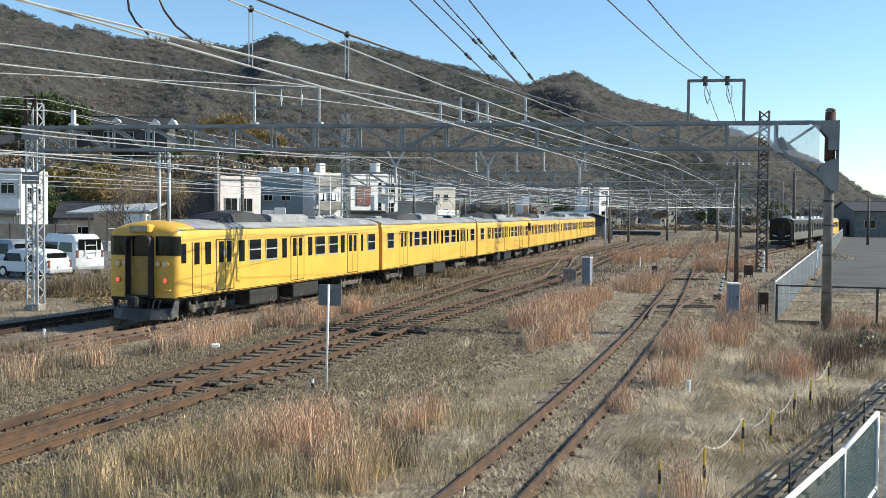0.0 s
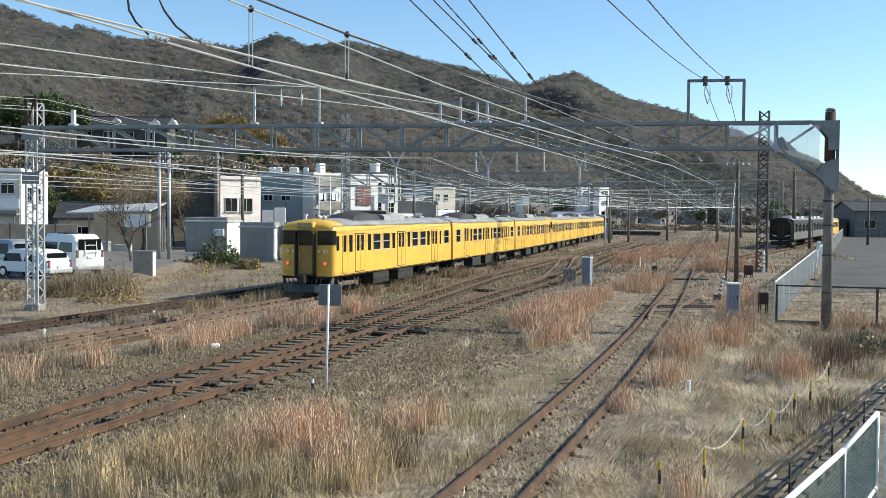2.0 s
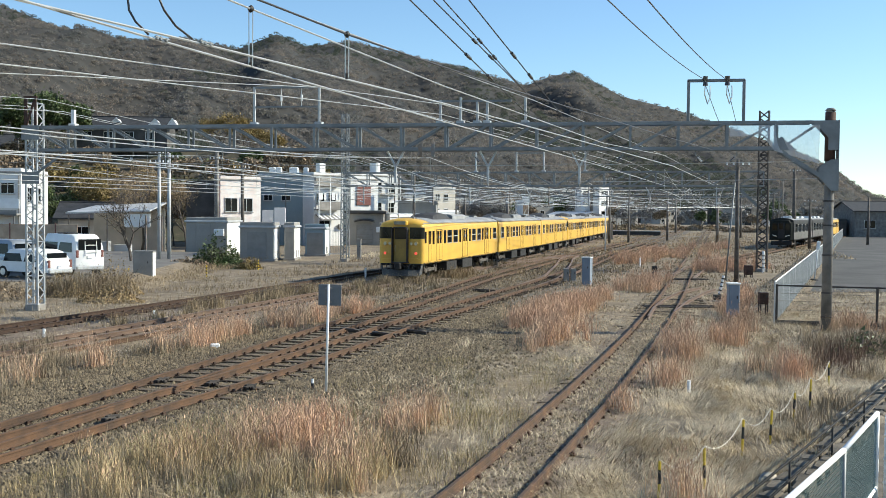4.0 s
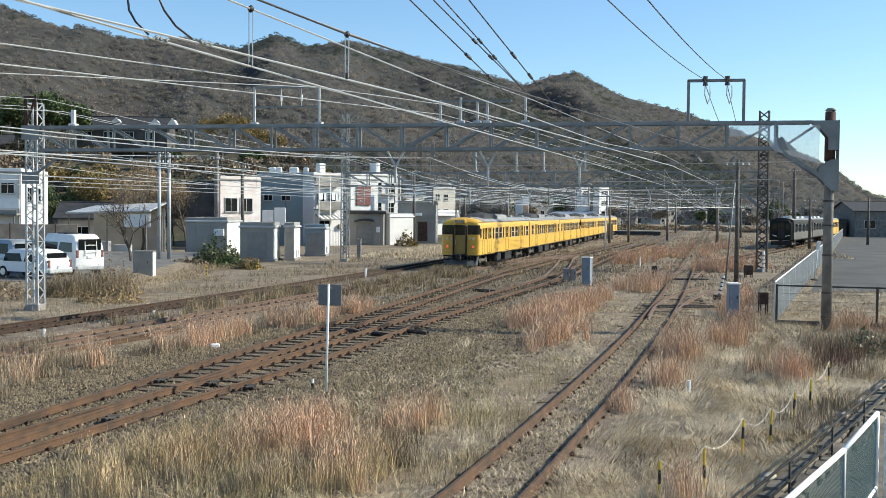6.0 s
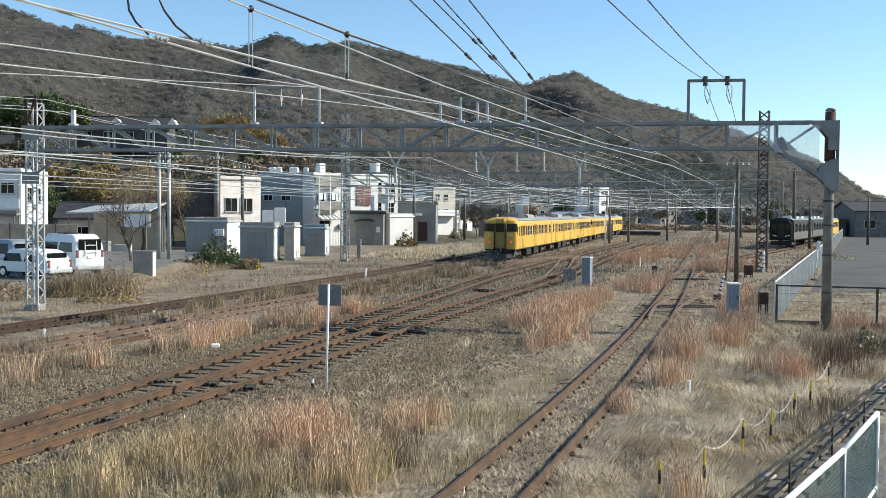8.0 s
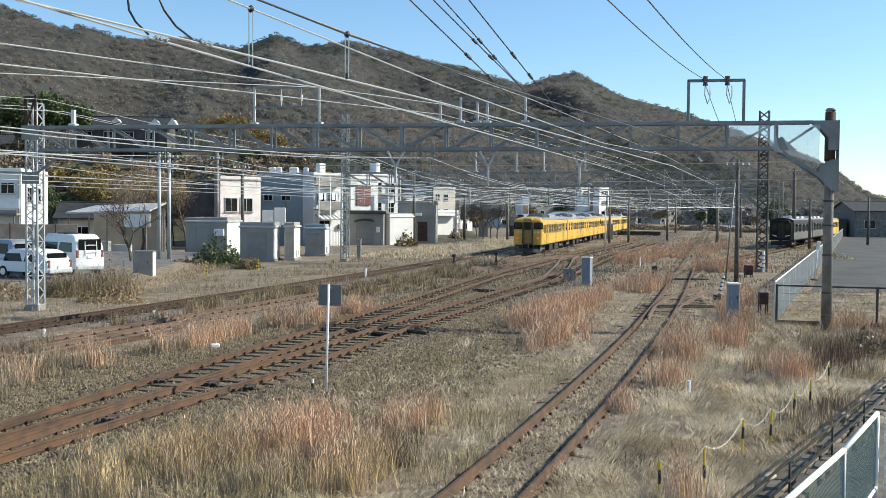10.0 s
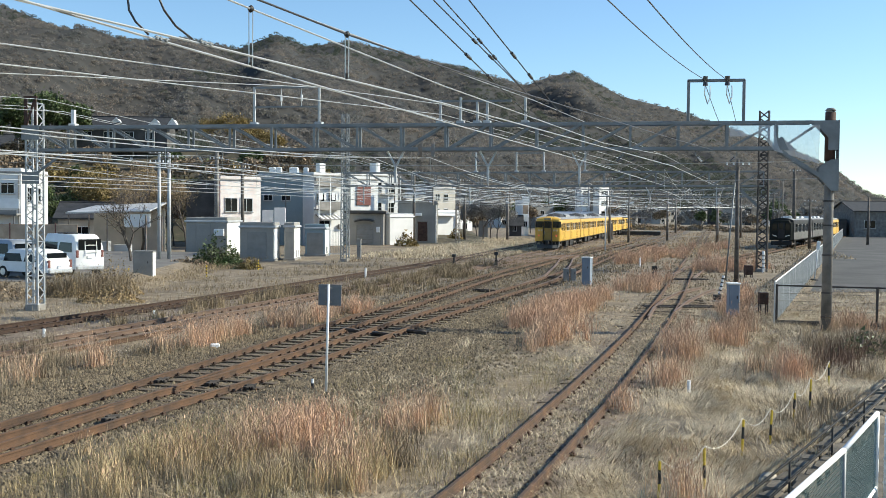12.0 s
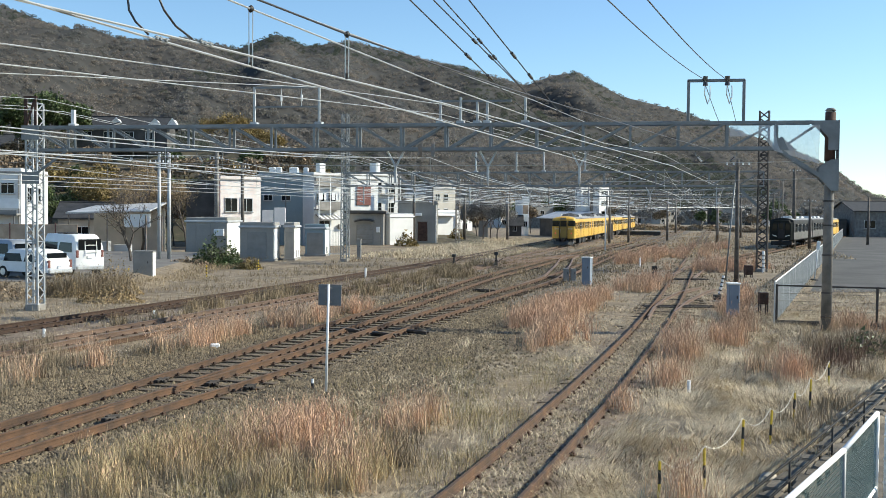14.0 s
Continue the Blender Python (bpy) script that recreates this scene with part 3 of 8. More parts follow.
def car_end(ob, x, way):
    """The round-cornered driving cab at x, facing along way (-1 or 1)."""
    f = lambda d, y, z: (x + way * d, y, z)
    # gangway: dark rubber hoop with rounded shoulders, a recessed door behind it
    hoop = [(-0.50, 1.06), (-0.50, 3.02), (-0.47, 3.11), (-0.39, 3.17), (0, 3.18), (0.39, 3.17), (0.47, 3.11), (0.50, 3.02), (0.50, 1.06)]
    inner = [(y * 0.89, z if z < 1.2 else z - 0.055) for y, z in hoop]
    n = len(hoop)
    v = [f(d, y, z) for d in (0.30, -0.02) for y, z in hoop] + [f(d, y, z) for d in (0.30, -0.02) for y, z in inner]
    fs = []
    for i in range(n - 1):
        fs += [(i, i + 1, n + i + 1, n + i), (2 * n + i, 3 * n + i, 3 * n + i + 1, 2 * n + i + 1), (i, 2 * n + i, 2 * n + i + 1, i + 1)]
    part("gangway_frame", Shape().add(v, fs).box(f(0.14, 0, 1.03), (0.32, 1.06, 0.07), 0, 0.015), M["hoop"], ob, "black rubber gangway hoop")
    part("gangway_lip", Shape().tube([f(0.31, y * 0.93, z - 0.03 if z > 1.2 else z) for y, z in hoop], 0.016, 6), M["hoop"], ob)
    # door colour holds both its dirt and the shade of the hoop
    part("gangway_door", Shape().box(f(0.03, 0, 2.05), (0.03, 0.88, 2.1), 0, 0.006), M["yellow_grimy_shaded"], ob, "grimy yellow gangway door, darkened for the shade inside the hoop")
    part("gangway_window", Shape().box(f(0.052, 0, 2.78), (0.014, 0.72, 0.68), 0, 0.003), M["glass"], ob)
    part("door_grip", Shape().rod(f(0.07, 0.34, 1.7), f(0.07, 0.34, 2.1), 0.012), M["alu"], ob)
    box = part("destination_sign", Shape().box(f(0.02, 0, 3.42), (0.42, 0.86, 0.30), 0, 0.05), M["yellow"], ob, "yellow housing of the blank destination sign")
    part("sign_glass", Shape().box(f(0.236, 0, 3.42), (0.012, 0.70, 0.2), 0, 0.003), M["sign_glass"], box)
    for s in (-1, 1):
        w = part("windscreen", cab_band(way, x, 0.60, 74, 0.010, 0.02, s, 2.50, 3.13), M["screen"], ob, "dark windscreen bent round the corner")
        part("windscreen_seal", cab_band(way, x, 0.57, 80, 0.006, 0.02, s, 2.47, 3.16), M["rubber"], w)
        part("wiper", Shape().rod(f(0.03, s * 0.75, 2.46), f(0.03, s * 0.98, 2.86), 0.010, n=5), M["black"], w)
        for y, r in ((0.98, 0.115), (0.68, 0.10)):
            lamp = part("headlamp", Shape().rod(f(-0.02, s * y, 2.17), f(0.07, s * y, 2.17), r + 0.03, r + 0.015, 18), M["yellow"], ob)
            part("lamp_lens", Shape().rod(f(0.05, s * y, 2.17), f(0.082, s * y, 2.17), r, r * 0.82, 16), M["lens"], lamp)
        rim = part("tail_lamp", Shape().rod(f(-0.02, s * 0.98, 1.59), f(0.06, s * 0.98, 1.59), 0.115, 0.105, 16), M["yellow"], ob)
        part("lamp_lens", Shape().rod(f(0.04, s * 0.98, 1.59), f(0.078, s * 0.98, 1.59), 0.095, 0.07, 16), M["tail"], rim, "glowing red lens")
        part("handrail", Shape().tube([f(0.0, s * 0.58, 1.62), f(0.06, s * 0.58, 1.62), f(0.06, s * 0.80, 1.62), f(0.0, s * 0.80, 1.62)], 0.014), M["yellow"], ob)
        part("step", Shape().box(f(0.05, s * 0.88, 1.25), (0.12, 0.62, 0.03), 0, 0.006), M["yellow"], ob)
        part("skirt", Shape().add([f(-0.35, s * 1.32, 0.94), f(-0.1, s * 1.32, 0.94), f(0.02, s * 1.15, 0.28), f(-0.35, s * 1.25, 0.28), f(-0.35, s * 1.27, 0.94), f(-0.1, s * 1.27, 0.94), f(0.02, s * 1.1, 0.28), f(-0.35, s * 1.2, 0.28)],
             [(0, 1, 2, 3), (7, 6, 5, 4), (0, 4, 5, 1), (1, 5, 6, 2), (2, 6, 7, 3), (3, 7, 4, 0)]), M["skirt"], ob)
    part("plough", Shape().add([f(-0.1, -1.2, 0.60), f(0.3, -0.6, 0.60), f(0.3, 0.6, 0.60), f(-0.1, 1.2, 0.60), f(0.0, -1.2, 0.22), f(0.42, -0.6, 0.22), f(0.42, 0.6, 0.22), f(0.0, 1.2, 0.22),
         f(-0.2, -1.2, 0.60), f(-0.2, 1.2, 0.60), f(-0.2, -1.2, 0.22), f(-0.2, 1.2, 0.22)],
         [(0, 1, 5, 4), (1, 2, 6, 5), (2, 3, 7, 6), (8, 0, 4, 10), (3, 9, 11, 7), (0, 8, 9, 3, 2, 1), (4, 5, 6, 7, 11, 10), (8, 10, 11, 9)]), M["plough"], ob, "grey obstacle deflector, its shade put into the colour")
    part("coupler", Shape().box(f(0.15, 0, 0.84), (0.7, 0.3, 0.3), 0, 0.05).box(f(0.55, 0, 0.84), (0.2, 0.4, 0.42), 0, 0.05), M["under"], ob)
    for s in (-1, 1):
        for y in (0.42, 0.62, 0.85):
            part("hose", Shape().tube([f(0.02, s * y, 0.95), f(0.18, s * y, 0.86), f(0.2, s * (y - 0.05), 0.62), f(0.08, s * (y - 0.12), 0.5)], 0.028), M["rubber" if y != 0.62 else "skirt"], ob)
        part("end_beam", Shape().box(f(-0.12, s * 0.7, 0.9), (0.1, 1.0, 0.12), 0, 0.01), M["under"], ob)
    part("whistle", Shape().rod((x - way * 0.9, 0.45, 3.6), (x - way * 0.9, 0.45, 3.90), 0.06, 0.04).rod((x - way * 0.9, 0.45, 3.86), (x - way * 0.9, 0.45, 3.94), 0.1, 0.09), M["white"], ob)
    part("aerial_base", Shape().rod((x - way * 0.9, -0.5, 3.6), (x - way * 0.9, -0.5, 3.8), 0.1, 0.08).rod((x - way * 0.9, -0.5, 3.8), (x - way * 0.9, -0.5, 4.2), 0.012, n=5), M["roof"], ob)


def bogie(ob, x):
    b = part("bogie_frame", Shape().box((x, 0.98, 0.5), (2.6, 0.16, 0.2), 0, 0.03).box((x, -0.98, 0.5), (2.6, 0.16, 0.2), 0, 0.03).box((x, 0, 0.5), (0.5, 2.0, 0.25), 0, 0.03), M["bogie"], ob)
    for k in (-1.05, 1.05):
        part("wheel", Shape().rod((x + k, -0.6, 0.43), (x + k, -0.49, 0.43), 0.43, 0.43, 24).rod((x + k, 0.49, 0.43), (x + k, 0.6, 0.43), 0.43, 0.43, 24).rod((x + k, -0.8, 0.43), (x + k, 0.8, 0.43), 0.08), M["under"], b)
        for y in (-1.0, 1.0):
            part("axle_box", Shape().box((x + k, y, 0.45), (0.34, 0.2, 0.3), 0, 0.04).rod((x + k - 0.22, y, 0.45), (x + k - 0.22, y, 0.8), 0.08).rod((x + k + 0.22, y, 0.45), (x + k + 0.22, y, 0.8), 0.08), M["bogie"], b)


def railcar(rear_cab, front_cab, motor):
    ob = thing("rail_car", pose(0, 0, 0), "yellow electric railcar with grey roof on the main track", "railcar", "cars of the yellow train")
    a, b = (0.36 if rear_cab else 0.25), (19.64 if front_cab else 19.75)
    sec = body_section()
    lower, roof = Shape(), Shape()
    n = len(sec)
    plain = ((0.0, 0.05, 0.06), (0.05, 0.015, 0.02), (0.16, 0.0, 0.0))
    cab = []
    for d in (0.0, 0.008, 0.03, 0.07, 0.13, 0.2, 0.32, 0.46, 0.62, 0.85):
        inset = CAB_R - math.sqrt(max(0, CAB_R ** 2 - max(0, CAB_R - d) ** 2))
        cab.append((d, inset, 0.42 * (1 - math.sqrt(max(0, 1 - max(0, 1 - d / 0.85) ** 2)))))
    rings = [(a + d, p, q) for d, p, q in (cab if rear_cab else plain)] + [(b - d, p, q) for d, p, q in reversed(cab if front_cab else plain)]
    for x, p, q in rings:
        lower.v += [(x, y * (1 - p / 1.45), z - q * max(0, z - 3.12) / 0.6) for y, z in sec]
    faces = [(n * i + j, n * i + (j + 1) % n, n * i + n + (j + 1) % n, n * i + n + j) for i in range(len(rings) - 1) for j in range(n)]
    lower.f = faces + [tuple(range(n - 1, -1, -1)), tuple(range(n * (len(rings) - 1), n * len(rings)))]
    part("body", lower, M["yellow"], ob, "yellow painted body shell", True).data.set_sharp_from_angle(angle=radians(38))
    ra, rb = a + (1.3 if rear_cab else 0.02), b - (1.3 if front_cab else 0.02)
    rs = [(-1.40, 3.43), (-1.18, 3.545), (-0.8, 3.655), (-0.4, 3.715), (0, 3.735), (0.4, 3.715), (0.8, 3.655), (1.18, 3.545), (1.40, 3.43), (1.16, 3.5), (0, 3.69), (-1.16, 3.5)]
    part("roof", roof.prism(rs, ra, rb), M["roof"], ob, "dull grey roof skin")
    car_windows(ob, rear_cab)
    part("floor", Shape().box((10, 0, 0.93), (19.2, 2.6, 0.12)), M["under"], ob)
    for x in (3.1, 16.9):
        bogie(ob, x)
    for x, l, h, y in ((6.0, 1.0, 0.55, 1), (7.4, 1.2, 0.5, 1), (9.0, 0.7, 0.45, 1), (10.6, 1.6, 0.6, 1), (12.6, 0.9, 0.5, 1), (14.0, 0.8, 0.45, 1), (7.0, 2.4, 0.6, -1), (11.0, 2.6, 0.6, -1)):
        part("equipment_box", Shape().box((x, y * 1.0, 0.88 - h / 2), (l, 0.7, h), 0, 0.03), M["under_grey" if int(x * 10) % 3 == 0 else "under"], ob)
    part("air_conditioner", Shape().prism([(-0.95, 3.6), (-0.95, 3.84), (-0.75, 3.94), (0.75, 3.94), (0.95, 3.84), (0.95, 3.6)], 8.4, 12.0), M["roof"], ob)
    unit = Shape()
    ys = (-0.95, -0.7, 0, 0.7, 0.95)
    hs = (3.62, 3.98, 4.1, 3.98, 3.62)
    for x, k in ((3.9, 0.05), (4.7, 0.66), (5.6, 0.96), (6.8, 1.04), (7.9, 0.85), (8.38, 0.35)):
        unit.v += [(x, y, 3.62 + (h - 3.62) * k) for y, h in zip(ys, hs)]
    unit.f = [(5 * i + j, 5 * i + j + 1, 5 * i + j + 6, 5 * i + j + 5) for i in range(5) for j in range(4)] + [(0, 1, 2, 3, 4), (29, 28, 27, 26, 25)]
    part("fan_cover", unit, M["roof_dark"], ob, "dark domed roof ventilator")
    for x in (2.6, 14.6, 17.0) if not rear_cab else (14.6, 17.0):
        part("roof_vent", Shape().box((x, 0, 3.76), (0.9, 0.7, 0.16), 0, 0.05), M["roof"], ob)
    if motor:
        pg = part("pantograph", Shape().box((16.2, 0, 3.85), (1.8, 1.5, 0.06)).tube([(15.4, -0.5, 3.9), (17.2, -0.45, 4.5), (16.0, -0.4, 5.08)], 0.025).tube([(15.4, 0.5, 3.9), (17.2, 0.45, 4.5), (16.0, 0.4, 5.08)], 0.025), M["steel_old"], ob)
        part("collector", Shape().box((16.0, 0, 5.09), (0.25, 1.3, 0.03), 0, 0.01), M["steel_dark"], pg)
    if rear_cab:
        car_end(ob, a, -1)
        for s in (-1, 1):
            part("cab_side_window", Shape().box((0.78, s * 1.45, 2.55), (0.3, 0.02, 0.7), 0, 0.004), M["glass"], ob)
            d = part("crew_door", Shape().box((1.62, s * 1.45, 2.0), (0.6, 0.014, 1.84)), M["yellow"], ob)
            part("door_gap", Shape().box((1.34, s * 1.452, 2.0), (0.025, 0.02, 1.86)).box((1.92, s * 1.452, 2.0), (0.025, 0.02, 1.86)).box((1.63, s * 1.452, 1.08), (0.58, 0.02, 0.025)), M["rubber"], d)
            part("door_window", Shape().box((1.63, s * 1.456, 2.52), (0.36, 0.012, 0.8)), M["glass"], d)
    else:
        part("gangway_bellows", Shape().box((a - 0.12, 0, 2.1), (0.3, 1.0, 2.1), 0, 0.04), M["rubber"], ob)
    if front_cab:
        car_end(ob, b, 1)
    return ob


TRAIN = [railcar(i in (0, 3), i in (2, 5), i in (1, 4)) for i in range(CARS)]
S_Y = np.linspace(15, 420, 6000)
S_X = line_t(S_Y)
S_S = np.concatenate([[0], np.cumsum(np.hypot(np.diff(S_X), np.diff(S_Y)))])
S_START, SPEED = 22.478, 6.709


def on_track(s):
    return np.array([np.interp(s, S_S, S_X), np.interp(s, S_S, S_Y)])


def motions():
    """The train draws away along the main track at a steady pace."""
    for i, car in enumerate(TRAIN):
        rows = []
        for t in np.arange(0, 14.01, 0.5):
            s = S_START + 20 * i + SPEED * t
            p, q = on_track(s + 3.1), on_track(s + 16.9)
            d = (q - p) / np.hypot(*(q - p))
            o = p - d * 3.1
            rows.append((float(t), pose(o[0], o[1], 0, 0, 0, math.degrees(math.atan2(d[1], d[0])))))
        walk(car, rows)


# ---- hills ----
def crown_tone(m, scale, low):
    """Every crown a little lighter or darker than its neighbour."""
    n, l = m.node_tree.nodes, m.node_tree.links
    c, v, k, x = n.new("ShaderNodeTexCoord"), n.new("ShaderNodeTexVoronoi"), n.new("ShaderNodeMapRange"), n.new("ShaderNodeMix")
    v.inputs["Scale"].default_value = scale
    k.inputs["To Min"].default_value = low
    x.data_type, x.blend_type = "RGBA", "MULTIPLY"
    x.inputs["Factor"].default_value = 1.0
    b = n["Principled BSDF"].inputs["Base Color"]
    l.new(c.outputs["Object"], v.inputs["Vector"])
    l.new(v.outputs["Color"], k.inputs["Value"])
    l.new(b.links[0].from_socket, x.inputs["A"])
    l.new(k.outputs["Result"], x.inputs["B"])
    l.new(x.outputs["Result"], b)


LINE_Q = (-0.62, -0.43, -0.375, -0.31, -0.25, -0.20, -0.162, -0.135, -0.09, -0.047, 0.018, 0.079, 0.103, 0.128, 0.172, 0.227, 0.26, 0.337, 0.381, 0.42, 0.47, 0.6)
LINE_H = (0.25, 0.201, 0.181, 0.167, 0.169, 0.160, 0.175, 0.163, 0.168, 0.158, 0.143, 0.127, 0.136, 0.140, 0.117, 0.104, 0.092, 0.068, 0.046, 0.012, 0.002, 0.0)


def hill_point(q, k):
    """k from 0 at the foot to 1 on the crest."""
    q, k = np.asarray(q, float), np.asarray(k, float)
    top = np.interp(q, LINE_Q, LINE_H)
    far = 1700 + 800 * np.clip(q, -0.3, 0.45)
    foot = 420 + 800 * np.clip(q + 0.25, 0, 0.7)
    y = foot + (far - foot) * k
    h = top * far
    return q * y, y, h * (k ** (1.05 + 0.5 * np.clip(q + 0.2, 0, 0.4)))


def make_hills():
    qs, ks = np.linspace(-0.62, 0.6, 260), np.linspace(0, 1.25, 70)
    q, k = np.meshgrid(qs, ks)
    x, y, z = hill_point(q, np.minimum(k, 1))
    y = y + np.maximum(k - 1, 0) * 1600
    x = q * y
    z = z * np.where(k > 1, 1 - (k - 1) * 2.2, 1)
    lump = np.array([noise.fractal((a * 0.0042, b * 0.0018, 0), 1.05, 2.1, 4) for a, b in zip(x.ravel(), y.ravel())]).reshape(x.shape)
    z = z + lump * 60 * np.clip(k * 2, 0, 1) * np.clip((1 - k) * 4, 0, 1) - 2
    v = np.stack([x, y, z], -1).reshape(-1, 3)
    n = len(qs)
    i = (np.arange(len(ks) - 1)[:, None] * n + np.arange(n - 1)[None]).ravel()
    tris = np.concatenate([np.stack([i, i + 1, i + n + 1], 1), np.stack([i, i + n + 1, i + n], 1)])
    m = mat("dark undergrowth", (0.052, 0.047, 0.041), 1.0, vary=0.3, scale=0.012, fine=0.13, bump=0.0, tint=(0.036, 0.036, 0.034))
    crown_tone(m, 0.1, 0.5)
    ob = new("hills", raw("hills", v, tris, m))
    tagged(ob, "brown wooded winter hills behind the town", "hill", kind="structure")
    return x, y, z


HILL = make_hills()




def cells(x, y, size, seed):
    """Distance to the nearest of jittered crown centres, and that crown's own random value."""
    def rnd(i, j, k):
        v = np.sin(i * 127.1 + j * 311.7 + (k + seed) * 74.7) * 43758.5453
        return v - np.floor(v)
    u, v = x / size, y / size
    i0, j0 = np.floor(u), np.floor(v)
    best, own = np.full(x.shape, 9.0), np.zeros(x.shape)
    for di in (-1, 0, 1):
        for dj in (-1, 0, 1):
            i, j = i0 + di, j0 + dj
            d = np.hypot(i + rnd(i, j, 1) - u, j + rnd(i, j, 2) - v)
            near = d < best
            best, own = np.where(near, d, best), np.where(near, rnd(i, j, 3), own)
    return best, own


def make_hill_trees():
    """Bare and evergreen crowns over the slopes; too many to count."""
    x, y, z = HILL
    rows, cols = x.shape
    at = lambda a: (a[i, j] * (1 - f) * (1 - g) + a[i + 1, j] * f * (1 - g) + a[i, j + 1] * (1 - f) * g + a[i + 1, j + 1] * f * g)
    # crowns: shells of twigs, round on top, with evergreens in patches among them
    nr, nc = 88, 138
    r, c = np.meshgrid(np.linspace(0.3, 57.2, nr), np.linspace(32, cols - 30, nc), indexing="ij")
    r = np.clip(r.ravel() + RNG.normal(0, 0.3, nr * nc), 0, 57.4)
    c = np.clip(c.ravel() + RNG.normal(0, 0.7, nr * nc), 14, cols - 14.1)
    i, j = r.astype(int), c.astype(int)
    f, g = r - i, c - j
    px, py, pz = at(x), at(y), at(z)
    green = field2(px, py) + 0.34 * np.exp(-(r / 15) ** 2) * (px / py > -0.27) * (px / py < 0.2) + RNG.normal(0, 0.1, len(px)) > 0.3
    for name, pick, m, label in (("bare_woods", ~green, WOODS_BARE, "bare brown winter woods covering the hills"), ("evergreen_woods", green, WOODS_GREEN, "dark evergreen trees among the bare woods")):
        k, per = int(pick.sum()), 74
        size = np.repeat(RNG.uniform(2.6, 5.6, k) * np.clip(0.45 + r[pick] / 14, 0, 1), per)
        a, u = RNG.uniform(0, 2 * np.pi, k * per), RNG.uniform(0.0, 1, k * per)
        w = np.sqrt(1 - u * u)
        d = np.stack([np.cos(a) * w, np.sin(a) * w, u * 0.85], 1) * RNG.uniform(0.7, 1.0, (k * per, 1))
        base = np.repeat(np.stack([px[pick], py[pick], pz[pick]], 1), per, 0)
        centre = base + d * size[:, None] + (0, 0, 0.8)
        v = centre[:, None] + RNG.normal(0, 0.125, (k * per, 3, 3)) * size[:, None, None]
        tagged(new(name, raw(name, v.reshape(-1, 3), np.arange(3 * k * per).reshape(-1, 3), m)), label, "trees", kind="stuff")


def field2(x, y):
    return np.array([noise.noise((float(a) * 0.006, float(b) * 0.003, 8.0)) for a, b in zip(x, y)])


def sheer(m, share):
    """Thin growth that the sun also lights from behind."""
    n, l = m.node_tree.nodes, m.node_tree.links
    t, x = n.new("ShaderNodeBsdfTranslucent"), n.new("ShaderNodeMixShader")
    b = n["Principled BSDF"]
    l.new(b.inputs["Base Color"].links[0].from_socket, t.inputs["Color"])
    x.inputs[0].default_value = share
    l.new(b.outputs[0], x.inputs[1])
    l.new(t.outputs[0], x.inputs[2])
    l.new(x.outputs[0], n["Material Output"].inputs["Surface"])


WOODS_BARE = mat("bare winter woods", (0.335, 0.288, 0.242), 1.0, vary=0.2, scale=0.011, fine=0.13, bump=0.0, tint=(0.225, 0.22, 0.205))
patches(WOODS_BARE, 0.0045, (0.125, 0.142, 0.13), 0.52, 0.66)
patches(WOODS_BARE, 0.02, (0.31, 0.24, 0.185), 0.55, 0.72)
WOODS_GREEN = mat("dark evergreen woods", (0.12, 0.135, 0.10), 1.0, vary=0.3, scale=0.02, fine=0.6, bump=0.0)


crown_tone(WOODS_BARE, 0.1, 0.62)
for m in (WOODS_BARE, WOODS_GREEN):
    sheer(m, 0.5)
make_hill_trees()


# ---- second and third gantry, masts, poles ----
def gantry(a, b, z0, z1, panels, label):
    a, b = Vector((*a, 0)), Vector((*b, 0))
    turn = math.degrees(math.atan2(b.y - a.y, b.x - a.x))
    g = thing("track_gantry", pose(a.x, a.y, 0, 0, 0, turn), label, "gantry")
    truss(g, (b - a).length, z0, z1, panels, M["steel"], 0.12)
    return g


lattice_mast(pose(-8.4, 87.9, GROUND, 0, 0, -18), 12.6, 0.55, 0.45, "tall grey lattice mast beside the far track", M["steel"], bays=26)
lattice_mast(pose(24.1, 77.6, GROUND, 0, 0, -18), 12.1, 0.74, 0.66, "tall dark lattice mast by the siding", M["steel_dark"], bays=22, leg=0.11, brace=0.09)
G2 = gantry((-8.3, 87.9), (24.1, 77.5), 6.25, 7.35, 17, "grey steel truss gantry farther along the tracks")
part("knee_plate", Shape().bar((32.0, 0, 6.3), (33.8, 0, 4.6), 0.2, 0.2), M["steel"], G2)
G3 = gantry((2.0, 141.0), (42.0, 128.0), 6.3, 7.2, 18, "distant grey steel truss gantry across the yard")
for x, y in ((2.0, 141.0), (42.0, 128.0)):
    lattice_mast(pose(x, y, GROUND, 0, 0, -18), 8.6, 0.5, 0.45, "grey lattice mast of the distant gantry", M["steel_old"], bays=14)


def upright(g, u, z0, z1, w=0.09, arm=None):
    """A post on a gantry beam with a base plate and an insulator."""
    p = part("upright", Shape().box((u, 0, (z0 + z1) / 2), (w, w, z1 - z0), 0, 0.01).box((u, 0, z0 + 0.05), (0.3, 0.3, 0.1), 0, 0.01), M["steel_pale"] if w < 0.13 else M["white"], g)
    return p


